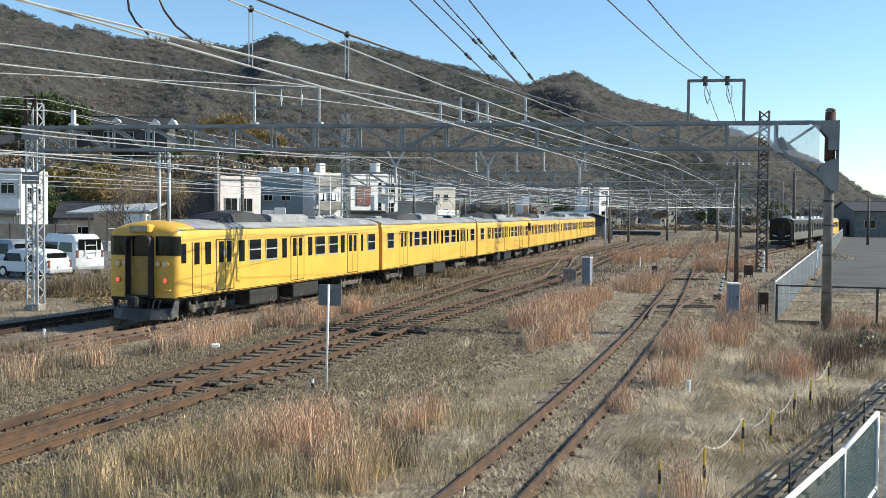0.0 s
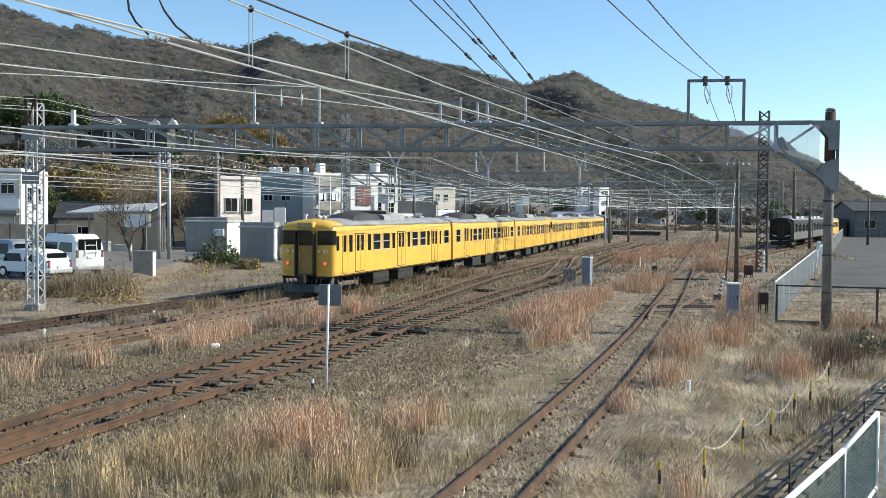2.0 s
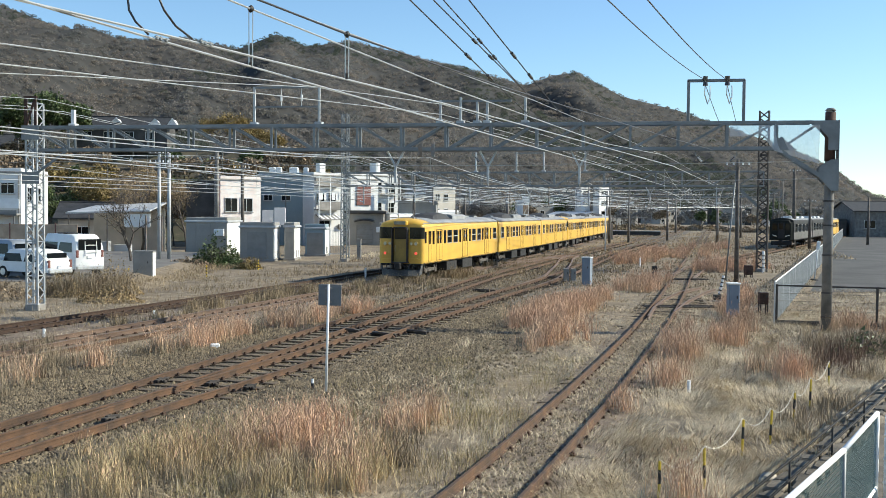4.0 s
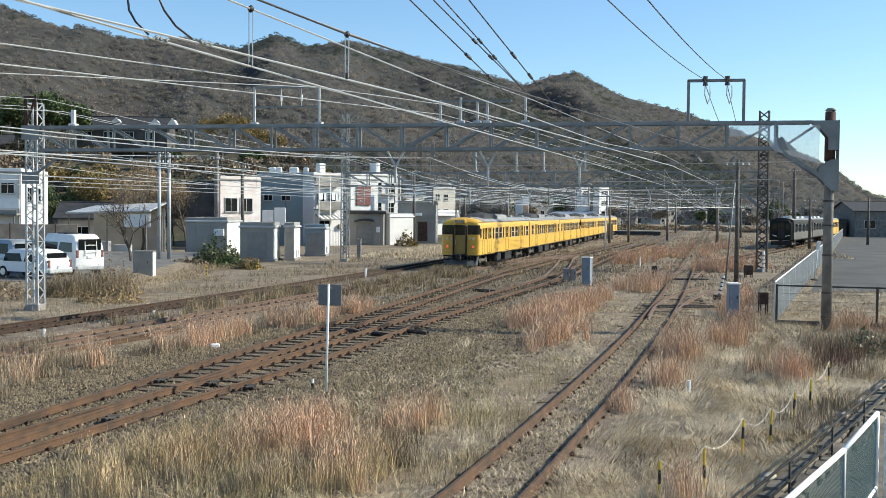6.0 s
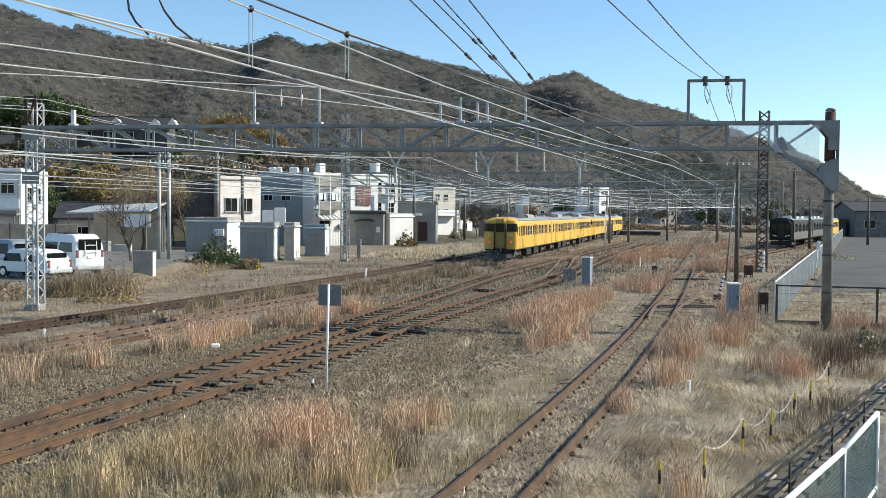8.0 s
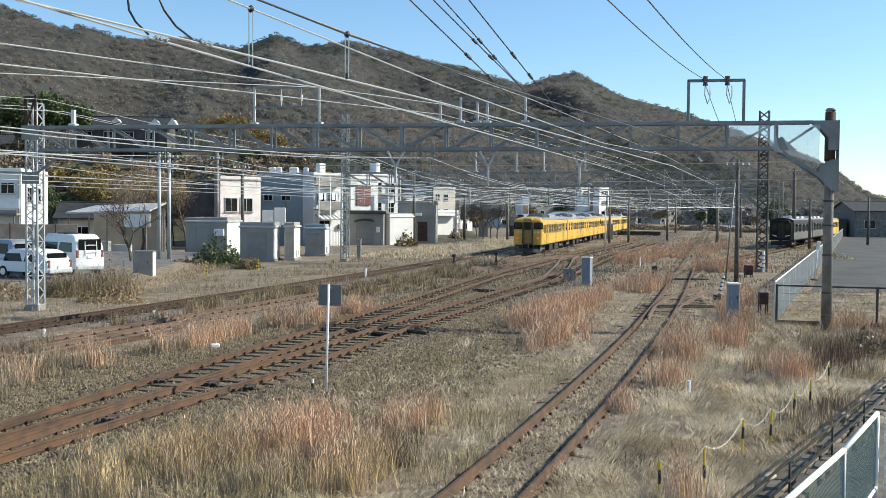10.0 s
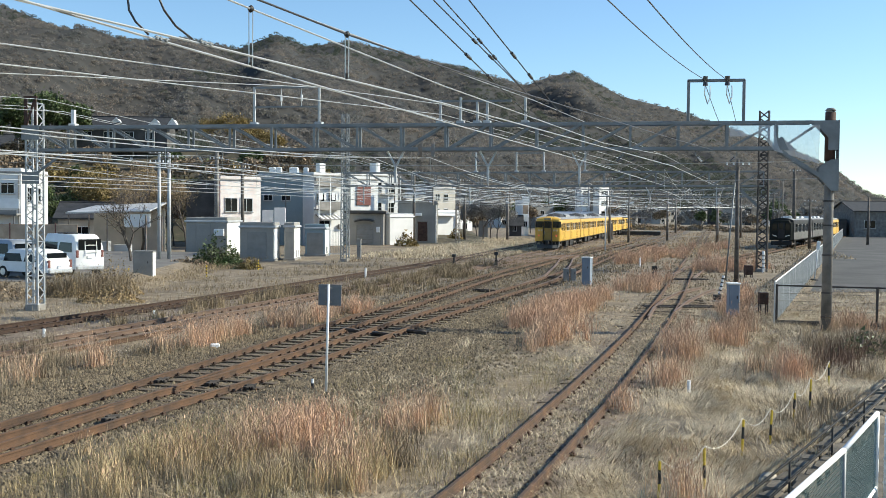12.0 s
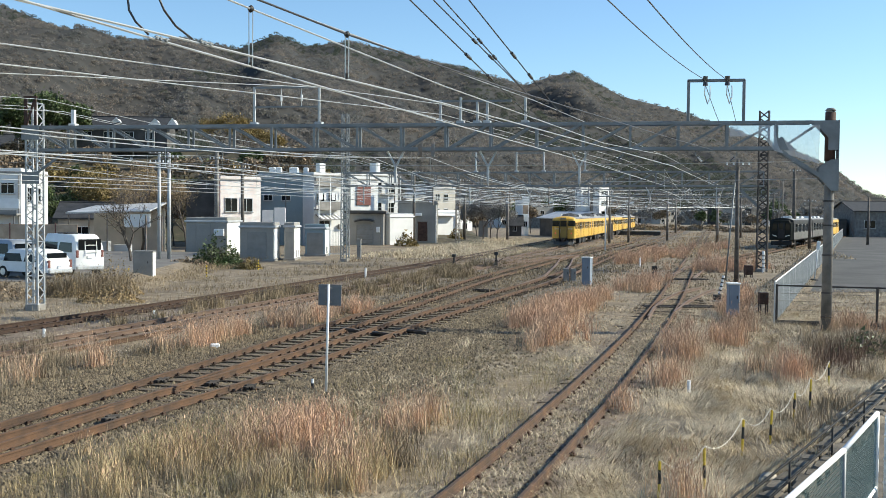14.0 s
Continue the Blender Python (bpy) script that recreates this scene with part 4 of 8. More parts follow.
for u, z in ((1.4, 8.26), (9.4, 9.1), (12.13, 9.06), (17.1, 8.5), (17.9, 8.6), (18.56, 8.43), (18.95, 8.43), (20.44, 8.6)):
    upright(G1, u, 7.58, z, 0.16 if u == 1.4 else 0.09)
part("cross_bar", Shape().box((10.75, 0, 9.08), (2.8, 0.08, 0.08)).box((10.75, 0, 8.3), (2.8, 0.06, 0.06)), M["steel"], G1)
part("cross_bar", Shape().box((18.3, 0, 8.45), (3.2, 0.08, 0.08)), M["steel"], G1)
for u in (10.54, 11.4):
    part("insulator", Shape().rod((u, 0, 8.52), (u, 0, 8.78), 0.045, 0.045, 10).rod((u, 0, 8.3), (u, 0, 9.06), 0.014, n=6), M["insulator_w"], G1)
portal = part("feeder_portal", Shape().box((26.6, 0, 8.36), (0.11, 0.11, 1.56), 0, 0.01).box((28.62, 0, 8.36), (0.11, 0.11, 1.56), 0, 0.01).box((27.6, 0, 9.12), (2.1, 0.11, 0.11), 0, 0.01), M["steel"], G1, "upright portal frame carrying two feeder wires")
for u in (27.2, 28.0):
    part("insulator", Shape().rod((u, -0.14, 9.1), (u, -0.14, 9.26), 0.085, 0.10, 12).rod((u, -0.14, 8.92), (u, -0.14, 9.06), 0.10, 0.075, 12), M["insulator"], portal)
    part("jumper", Shape().tube([(u, -0.16, 9.1), (u - 0.02, -0.1, 8.6), (u + 0.1, 0.0, 8.25), (u + 0.2, 0.15, 8.5), (u + 0.2, 0.2, 8.95)], 0.022), M["wire"], portal)
# hangers and brackets under the beams
def y_bracket(g, u, zb, drop=1.25, w=0.34):
    """A forked post hung under a beam."""
    part("bracket", Shape().bar((u - w, 0, zb), (u, 0, zb - 0.62), 0.07, 0.07).bar((u + w, 0, zb), (u, 0, zb - 0.62), 0.07, 0.07).box((u, 0, zb - (drop + 0.5) / 2), (0.09, 0.09, drop - 0.5), 0, 0.01).rod((u, -0.06, zb - drop), (u, 0.3, zb - drop - 0.1), 0.03, 0.02), M["steel_pale"], g)


def hanger(g, u, zb, side=1):
    """A short strap with a small strain insulator swinging to one side."""
    h = part("hanger", Shape().box((u, 0, zb - 0.09), (0.05, 0.03, 0.2)).rod((u, 0, zb - 0.17), (u + 0.10 * side, 0.05, zb - 0.24), 0.018), M["steel"], g)
    s = Shape()
    for k in range(4):
        a, b = Vector((u + 0.10 * side, 0.05, zb - 0.24)), Vector((u + 0.24 * side, 0.10, zb - 0.42))
        p, q = a.lerp(b, k / 4), a.lerp(b, k / 4 + 0.14)
        s.rod(p, q, 0.052, 0.036, 8)
    part("insulator", s, M["insulator_w" if int(u * 10) % 2 else "insulator"], h)


for g, forks, hangs, zb in ((G1, (15.3, 19.0, 22.55), (2.4, 4.1, 6.9, 12.6, 18.4, 24.2, 26.9, 28.4), 6.5), (G2, (6.2, 16.0, 25.6), (3, 9.5, 12.8, 19.2, 22.5, 29), 6.2)):
    for u in forks:
        y_bracket(g, u, zb)
    for k, u in enumerate(hangs):
        hanger(g, u, zb, -1 if k % 2 else 1)
for u in (16.35, 16.85):
    part("strap", Shape().box((u, -0.27, 6.52), (0.16, 0.03, 0.52), 0, 0.01), M["steel_old"], G1)
for g, us, zb in ((G2, (1.6, 4.4, 7.8, 11.0, 14.4, 17.6, 20.8, 24.0, 27.3, 30.6), 6.2), (G3, (3, 7.5, 12, 16.4, 20.8, 25.3, 29.8, 34.2, 38.6), 6.25)):
    for k, u in enumerate(us):
        dp = part("drop_post", Shape().box((u, 0, zb - 0.75), (0.09, 0.09, 1.5), 0, 0.01), M["steel_pale" if k % 3 == 0 else "steel_old"], g)
        part("register_arm", Shape().rod((u, 0, zb - 1.3), (u + (1.3 if k % 2 else -1.3), 0.15, zb - 1.05), 0.025).rod((u, 0, zb - 0.7), (u + (1.0 if k % 2 else -1.0), 0.1, zb - 0.35), 0.02), M["steel_old"], dp)
        part("insulator", Shape().rod((u, 0, zb - 1.3), (u + (0.35 if k % 2 else -0.35), 0.04, zb - 1.23), 0.06, 0.06, 8), M["insulator_w"], dp)
for u in (11.5, 14.9, 17.15, 20.5):
    upright(G2, u, 7.4, 9.0, 0.12)
part("cross_bar", Shape().box((16.0, 0, 8.9), (2.4, 0.09, 0.09)), M["steel"], G2)


def wire(name, pts, r, material, label, sag=0.0, steps=14):
    """One wire, hung through the given points."""
    out = []
    for a, b in zip(pts, pts[1:]):
        for k in range(steps):
            t = k / steps
            p = Vector(a).lerp(Vector(b), t)
            p.z -= sag * 4 * t * (1 - t)
            out.append(p)
    out.append(Vector(pts[-1]))
    return tagged(part(name, Shape().tube(out, r), M[material], None, label), "", "wire", "overhead wires")


def catenary(line, shift, y_from, y_to, supports, label, top=6.25, low=5.1, r=0.012):
    """Contact wire, messenger and droppers over one track."""
    at = lambda y, z: (float(line(y)) + shift, float(y), z)
    c = wire("contact_wire", [at(y, low) for y in np.arange(y_from, y_to + 1, 6.0)], r, "wire", label, 0.0, 1)
    pts = []
    for a, b in zip(supports, supports[1:]):
        for t in np.linspace(0, 1, 13)[:-1]:
            y = a + (b - a) * t
            if y_from <= y <= y_to:
                pts.append(at(y, top - 0.75 * 4 * t * (1 - t)))
    w = wire("messenger_wire", pts, r, "wire", label, 0.0, 1)
    for i, (x, y, z) in enumerate(pts):
        if i % 2 == 0 and y < 130:
            part("dropper", Shape().rod((x, y, low), (x, y, z), 0.006, n=4), M["wire"], w)


SUP = (-8, 41, 84, 134, 190, 250)
catenary(line_t, 0, 26, 250, SUP, "pale copper contact line over the main track")
catenary(line_f, 0, 30, 190, SUP, "pale copper contact line over the far track")
catenary(line_a, 0, 16, 250, SUP, "pale copper contact line over the junction track")
catenary(line_b, 0, 15, 250, SUP, "pale copper contact line over the junction track")
catenary(line_r, 0, 42, 250, (41, 84, 134, 190, 250), "pale copper contact line over the siding")
catenary(line_t, -9.5, 42, 190, SUP, "pale copper contact line over a hidden track")
catenary(line_b, 9.0, 86, 240, SUP, "pale copper contact line over the far yard")
catenary(line_b, 15.0, 86, 240, SUP, "pale copper contact line over the far yard")
for dx, z in ((-0.5, 8.4), (0.2, 8.7), (0.9, 8.2)):
    wire("feeder_wire", [(-26.5 + dx, 20.0, z - 0.1), (-17.0 + dx, 43.6, z), (-8.4 + dx, 87.9, z + 0.3), (2.0 + dx, 141.0, z)], 0.013, "wire", "pale feeder wire along the lattice masts", 0.35)
for z in (8.4, 7.9, 7.2, 6.9):
    wire("telephone_line", [(-34.0, 40.0, z), (-21.6, 78.2, z), (-22.0, 100.0, z + 1.0), (-3.9, 136.0, z + 0.6), (3.1, 150.0, z + 0.4)], 0.014, "wire_dark", "dark telephone line between the concrete poles", 0.3)
for g, a, b in ((1, (-16.5, 43.5), (13.8, 38.1)), (2, (-8.0, 87.8), (23.8, 77.6)), (3, (2.4, 140.8), (41.6, 128.2))):
    for z in (5.95, 5.3):
        wire("span_wire", [(*a, z + 0.15), (*b, z + 0.15)], 0.011, "wire", "pale cross-span wire under the gantry", 0.18)
NEAR = "weathered overhead wire strung above the siding"
# the two lines close to the viewer
wire("contact_wire", [(-3.6, 2.0, 5.14), (-1.49, 6.18, 5.1), (-0.01, 9.5, 5.1), (4.9, 22.0, 5.12), (10.2, 38.8, 5.2)], 0.0075, "wire", NEAR)
# this messenger's unlit side against the sky is painted as dark wire
wire("messenger_wire", [(-3.2, 2.6, 5.62), (-1.22, 6.73, 5.47), (-0.73, 7.73, 5.42), (0.53, 10.26, 5.36), (4.9, 22.0, 5.7), (10.2, 38.8, 6.5)], 0.008, "wire_dark", NEAR)
wire("contact_wire", [(-3.0, 2.0, 5.12), (-1.7, 6.09, 5.1), (-0.01, 11.39, 5.1), (3.4, 22.0, 5.1), (8.4, 38.9, 5.15)], 0.0075, "wire", NEAR)
wire("messenger_wire", [(-2.5, 3.5, 5.6), (-1.45, 6.87, 5.5), (-1.35, 7.2, 5.5), (-0.02, 11.37, 5.49), (3.4, 22.0, 5.6), (8.4, 38.9, 6.3)], 0.0075, "wire", NEAR)
for x, y, z0, z1 in ((-0.73, 7.73, 5.1, 5.42), (-1.35, 7.2, 5.1, 5.5)):
    h = thing("wire_hanger", pose(x, y, 0), "loop hanger with a dark clamp on the overhead wire", "wire hanger", "hangers on the near wires")
    part("loop", Shape().rod((-0.012, 0, z0), (-0.014, 0, z1), 0.0042, n=5).rod((0.012, 0, z0), (0.014, 0, z1), 0.0042, n=5), M["wire"], h)
    part("clamp", Shape().rod((-0.014, -0.012, z1), (0.0, 0.0, z1), 0.014, 0.027, 12).rod((0.0, 0.0, z1), (0.014, 0.012, z1), 0.027, 0.014, 12), M["black"], h, smooth=True)
    part("clip", Shape().rod((0, 0, z0 - 0.01), (0, 0, z0 + 0.03), 0.012, 0.012), M["steel_dark"], h)
wire("jumper_cable", [(-1.83, 5.92, 5.45), (-1.81, 5.93, 5.24), (-1.78, 5.95, 5.18), (-1.72, 6.01, 5.115)], 0.007, "wire_dark", "dark jumper cable clamped to a contact wire", 0.0, 4)
wire("jumper_cable", [(-1.70, 5.92, 5.45), (-1.62, 5.97, 5.25), (-1.57, 6.04, 5.17), (-1.50, 6.14, 5.115)], 0.007, "wire_dark", "dark jumper cable clamped to a contact wire", 0.0, 4)
for x, y in ((-1.69, 6.08), (-1.46, 6.22)):
    single("wire_clamp", Shape().box((0, 0, 0), (0.014, 0.022, 0.026), 0, 0.004).box((0, 0.035, 0), (0.014, 0.022, 0.026), 0, 0.004).box((0, 0.09, 0), (0.014, 0.022, 0.026), 0, 0.004).rod((0, -0.02, 0.004), (0, 0.12, 0.004), 0.006, n=6), M["steel"], pose(x, y, 5.11, 0, 0, -20), "bright metal clamps on the contact wire", "wire clamp", "clamps on the near wires")
FEED = "pale feeder wire carried on the gantry uprights"
for a, b in (((-0.05, 40.62, 8.33), (-7.8, 18.14, 6.99)), ((-0.05, 40.62, 7.93), (-7.8, 18.14, 6.63)), ((-5.03, 41.51, 9.06), (-10.74, 24.96, 7.36)), ((3.47, 39.98, 8.45), (-3.56, 19.6, 8.08))):
    a, b = Vector(a), Vector(b)
    wire("feeder_wire", [b + (b - a) * 0.35, b, a, a + Vector((14.5, 42, 0.1)), a + Vector((33.5, 95, -1.0))], 0.014, "wire", FEED, 0.0)
for a, b in (((9.74, 38.86, 9.19), (3.05, 19.45, 8.11)), ((10.55, 38.71, 9.17), (3.68, 18.81, 7.98))):
    a, b = Vector(a), Vector(b)
    wire("feeder_wire", [b + (b - a) * 0.35, b, a], 0.014, "wire_dark", "dark feeder wire on the portal frame", 0.12)
    wire("feeder_wire", [a, (22.5 + a.x - 9.74, 79, 8.8)], 0.014, "wire_dark", "dark feeder wire on the portal frame", 0.5)
for a, b in (((3.59, 39.96, 7.58), (-0.92, 26.88, 9.6)), ((3.26, 40.02, 8.67), (-0.34, 29.61, 10.16)), ((3.27, 40.02, 8.64), (-0.05, 30.45, 10.33)), ((4.77, 39.75, 7.57), (0.64, 27.78, 9.79))):
    a, b = Vector(a), Vector(b)
    w = wire("stay_wire", [b + (b - a) * 0.4, b, a], 0.02, "wire_dark", "dark stay wire with insulators running down to the gantry")
    for t in (0.45, 0.62):
        p, q = a.lerp(b, t), a.lerp(b, t + 0.035)
        part("insulator", Shape().rod(p, q, 0.05, 0.05, 10), M["insulator"], w)

random.seed(31)
for k in range(4):
    a, b = random.uniform(0.12, 0.97), random.uniform(-0.04, 0.04)
    z = random.uniform(5.1, 6.3)
    wire("feeder_wire", [(-16.9 + 31 * a, 43.6 - 5.6 * a, z), (-8.3 + 32.4 * (a + b), 87.9 - 10.4 * (a + b), z + random.uniform(-0.4, 0.6))], 0.012, "wire", "thin overhead wire between the gantries", 0.4)
for k in range(22):
    a, b = random.random(), random.random()
    z = random.uniform(5.2, 7.4)
    wire("feeder_wire", [(-7.5 + 30 * a, 87 - 9.5 * a, z), (3.5 + 37 * b, 140 - 12 * b, z + random.uniform(-0.6, 0.6)), (22 + 45 * b, 200, z)], 0.018, "wire" if k % 4 else "wire_dark", "thin overhead wire between the far gantries", 0.45)


# ---- poles ----
def line_pole(x, y, h, r, material, label, arms=1, z=GROUND):
    p = thing("utility_pole", pose(x, y, z, 0, random.uniform(-0.4, 0.4), random.uniform(-20, 20)), label, "utility pole")
    part("pole", Shape().rod((0, 0, -0.1), (0, 0, h), r, r * 0.68, 12), M[material], p, smooth=True)
    for k in range(arms):
        a = part("crossarm", Shape().box((0, -0.12, h - 0.35 - 0.7 * k), (1.5, 0.08, 0.08), 0, 0.01), M["steel_old"], p)
        for u in (-0.65, -0.25, 0.3, 0.65):
            part("insulator", Shape().rod((u, -0.12, h - 0.31 - 0.7 * k), (u, -0.12, h - 0.13 - 0.7 * k), 0.055, 0.04, 8), M["insulator_w"], a)
    return p


TALL = "tall concrete utility pole with insulators"
for x, y, h, r, m, arms in ((18.4, 64.3, 7.7, 0.15, "wood_pole", 1), (19.0, 66.5, 7.0, 0.13, "pole", 0), (44.6, 130.7, 10.2, 0.28, "wood_pole", 1), (46.8, 131.2, 6.4, 0.2, "wood_pole", 1), (41, 153.7, 7.4, 0.25, "steel_old", 1),
                            (18.5, 117.1, 4.8, 0.10, "white", 0), (24.1, 148.9, 9.5, 0.2, "pole", 1), (27, 149.7, 8.5, 0.18, "pole", 1), (-21.6, 78.2, 8.9, 0.16, "steel_pale", 2), (-20.9, 78.4, 8.6, 0.16, "steel_pale", 2),
                            (-22.0, 100, 10.3, 0.24, "pole", 2), (-19.9, 102, 8.8, 0.22, "wood_pole", 1), (-3.9, 136, 9.8, 0.22, "wood_pole", 1), (3.1, 150, 9.2, 0.22, "wood_pole", 1), (10.0, 160, 9.2, 0.22, "pole", 1),
                            (36, 165, 8, 0.2, "pole", 1), (55, 190, 8, 0.22, "wood_pole", 1), (69, 215, 9, 0.25, "wood_pole", 1), (62, 150, 7, 0.2, "wood_pole", 0), (52, 230, 8, 0.25, "pole", 1), (31, 195, 8.5, 0.24, "pole", 1)):
    line_pole(x, y, h, r, m, TALL if m != "white" else "slim white post beside the tracks", arms)
part_a = thing("stay_pole", pose(18.6, 67.5, GROUND), "pale slim stay pole beside the dark pole", "stay pole")
part("pole", Shape().rod((0, 0, 0), (0.5, 0, 6.4), 0.05, 0.05, 10), M["steel"], part_a, smooth=True)

sheet = Shape()
for i in range(9):
    u = 28.1 + 0.4 * i
    w = 0.06 * math.sin(i * 2.1)
    sheet.v += [(u, -0.3 + w, 7.42), (u, -0.3 - w, 6.95 - 0.12 * i if i > 3 else 7.0)]
sheet.f = [(2 * i, 2 * i + 2, 2 * i + 3, 2 * i + 1) for i in range(8)]
single("plastic_sheet", sheet, M["sheet"], pose(G1_A.x, G1_A.y, 0, 0, 0, G1_TURN), "torn clear plastic sheet caught in the gantry", "plastic sheet")


# ---- buildings ----
def window(parent, m, w, h, frame_mat="alu", sill=True, bars=1):
    """A window set 3 cm into a wall; local x across, y into the wall, z up."""
    win = part("window", Shape().box((0, 0.0, 0), (w, 0.04, h), 0, 0), M["glass"], parent)
    win.matrix_basis = m
    fr = Shape()
    for s in (-1, 1):
        fr.box((s * w / 2, -0.03, 0), (0.07, 0.08, h + 0.07)).box((0, -0.03, s * h / 2), (w + 0.07, 0.08, 0.07))
    for k in range(bars):
        fr.box((-w / 2 + w * (k + 1) / (bars + 1), -0.025, 0), (0.05, 0.05, h))
    part("frame", fr, M[frame_mat], win)
    if sill:
        part("sill", Shape().box((0, -0.08, -h / 2 - 0.06), (w + 0.2, 0.18, 0.06)), M["concrete"], win)
    return win


def building(x, y, w, d, h, wall, label, turn=0.0, front=(), side=(), roof="flat", roof_mat="concrete", rise=1.6, name="building", z=GROUND, eave=0.25, category="building"):
    """Front face along local x at y = 0 looking to -y; the side is the face at x = w. Windows: (along, up, width, height)."""
    b = thing(name, pose(x, y, z, 0, 0, turn), label, category)
    part("wall", Shape().box((w / 2, d / 2, h / 2 - 0.2), (w, d, h + 0.4), 0, 0.03), M[wall], b)
    if roof == "flat":
        part("roof", Shape().box((w / 2, d / 2, h + 0.08), (w + eave, d + eave, 0.18), 0, 0.03), M[roof_mat], b)
        for a, c, l, q in ((w / 2, 0.06, w, 0), (w / 2, d - 0.06, w, 0), (0.06, d / 2, d, 90), (w - 0.06, d / 2, d, 90)):
            part("parapet", Shape().box((a, c, h + 0.3), (l - 0.3 if q else l, 0.15, 0.3), q, 0.02), M[wall], b)
    elif roof == "gable":
        e = eave + 0.2
        for s in (0, 1):
            ya, yb = (-e, d / 2) if not s else (d + e, d / 2)
            za, zb = h - rise * e / (d / 2), h + rise
            part("roof_slope", Shape().add([(-e, ya, za), (w + e, ya, za), (w + e, yb, zb), (-e, yb, zb), (-e, ya, za + 0.16), (w + e, ya, za + 0.16), (w + e, yb, zb + 0.16), (-e, yb, zb + 0.16)],
                 [(3, 2, 1, 0), (4, 5, 6, 7), (0, 1, 5, 4), (1, 2, 6, 5), (2, 3, 7, 6), (3, 0, 4, 7)]), M[roof_mat], b)
        part("gable", Shape().add([(0, 0, h), (0, d, h), (0, d / 2, h + rise), (0.2, 0, h), (0.2, d, h), (0.2, d / 2, h + rise)], [(0, 2, 1), (3, 4, 5), (0, 1, 4, 3), (1, 2, 5, 4), (2, 0, 3, 5)]), M[wall], b)
        part("gable", Shape().add([(w - 0.2, 0, h), (w - 0.2, d, h), (w - 0.2, d / 2, h + rise), (w, 0, h), (w, d, h), (w, d / 2, h + rise)], [(0, 2, 1), (3, 4, 5), (0, 1, 4, 3), (1, 2, 5, 4), (2, 0, 3, 5)]), M[wall], b)
        part("ridge", Shape().box((w / 2, d / 2, h + rise + 0.16), (w + 2 * e, 0.3, 0.16), 0, 0.05), M[roof_mat], b)
    for a, c, ww, hh in front:
        window(b, pose(a, -0.002, c), ww, hh)
    for a, c, ww, hh in side:
        window(b, pose(w + 0.002, a, c, 0, 0, 90), ww, hh)
    return b


def grid(n, floors, x0, dx, z0, dz, w, h):
    return [(x0 + dx * i, z0 + dz * k, w, h) for k in range(floors) for i in range(n)]


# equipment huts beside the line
hut = building(-23.2, 92.7, 3.7, 6.5, 3.2, "wall_grey", "grey steel relay hut, sunlit side painted white, flat roof", roof_mat="roof_metal", name="relay_hut", category="hut")
# sun on the side is painted: white sheet against the shade-grey front
part("side_panel", Shape().box((3.72, 3.25, 1.6), (0.03, 6.4, 3.1), 0, 0.005), M["white"], hut, "white side sheet with the sunlight put into its colour")
part("lamp_box", Shape().box((3.0, -0.12, 2.3), (0.9, 0.25, 0.6), 0, 0.02), M["white"], hut)
part("panel_seam", Shape().box((0.9, -0.01, 1.6), (0.05, 0.03, 3.1)), M["cab_grey"], hut)
part("panel_seam", Shape().box((2.2, -0.01, 1.6), (0.05, 0.03, 3.1)), M["cab_grey"], hut)
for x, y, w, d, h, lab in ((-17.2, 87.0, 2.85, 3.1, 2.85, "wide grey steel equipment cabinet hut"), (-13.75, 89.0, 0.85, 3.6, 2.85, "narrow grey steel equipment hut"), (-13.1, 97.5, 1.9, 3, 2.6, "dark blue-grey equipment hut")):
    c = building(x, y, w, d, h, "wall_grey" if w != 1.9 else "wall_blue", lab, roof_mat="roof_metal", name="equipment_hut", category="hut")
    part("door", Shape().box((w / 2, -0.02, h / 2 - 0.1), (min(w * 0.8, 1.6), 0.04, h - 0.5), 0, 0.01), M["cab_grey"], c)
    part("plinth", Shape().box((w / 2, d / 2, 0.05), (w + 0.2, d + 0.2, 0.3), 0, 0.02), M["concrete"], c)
    # again a white sheet stands in for sunlight on the right face
    part("side_panel", Shape().box((w + 0.006, d / 2, h / 2), (0.03, d - 0.1, h - 0.2), 0, 0.005), M["white"], c, "white side sheet with the sunlight put into its colour")
    for k in (0.35, 0.65):
        part("vent", Shape().box((w + 0.03, d * k, 0.55), (0.03, 0.28, 0.6), 0, 0.006), M["cab_grey"], c)

# town fronts
building(-24.3, 112, 5.0, 1.3, 7.6, "wall_stained", "white two-storey building with red-brown stains and corner", 40, [(1.3, 4.9, 1.5, 1.5), (3.2, 4.9, 1.5, 1.5)], [(2, 4.9, 1.2, 1.3)], roof_mat="concrete")
rb = building(-24.75, 111.6, 0.35, 0.4, 7.5, "wall_red", "narrow red-brown corner pier", name="corner_pier", category="pier")
building(-29.5, 118, 4.3, 9, 7.2, "wall_dark", "dark boarded warehouse behind the huts", roof_mat="roof_tile")
bb = building(-23.0, 128, 6.9, 12, 8.6, "wall_blue", "blue-grey clad hall with flat roof", 0, [(3.4, 5.9, 1.1, 0.7), (1.2, 5.9, 1.1, 0.7)], roof_mat="roof_metal")
part("band", Shape().box((3.45, -0.04, 3.6), (6.9, 0.06, 0.12)).box((3.45, -0.04, 6.9), (6.9, 0.06, 0.1)), M["wall_blue"], bb)
part("cornice", Shape().box((3.45, -0.08, 8.35), (7.0, 0.2, 0.22), 0, 0.02), M["roof_metal"], bb)
for x in (0.25, 3.4, 6.7):
    part("drainpipe", Shape().rod((x, -0.08, 0), (x, -0.08, 8.3), 0.06), M["cab_grey"], bb)
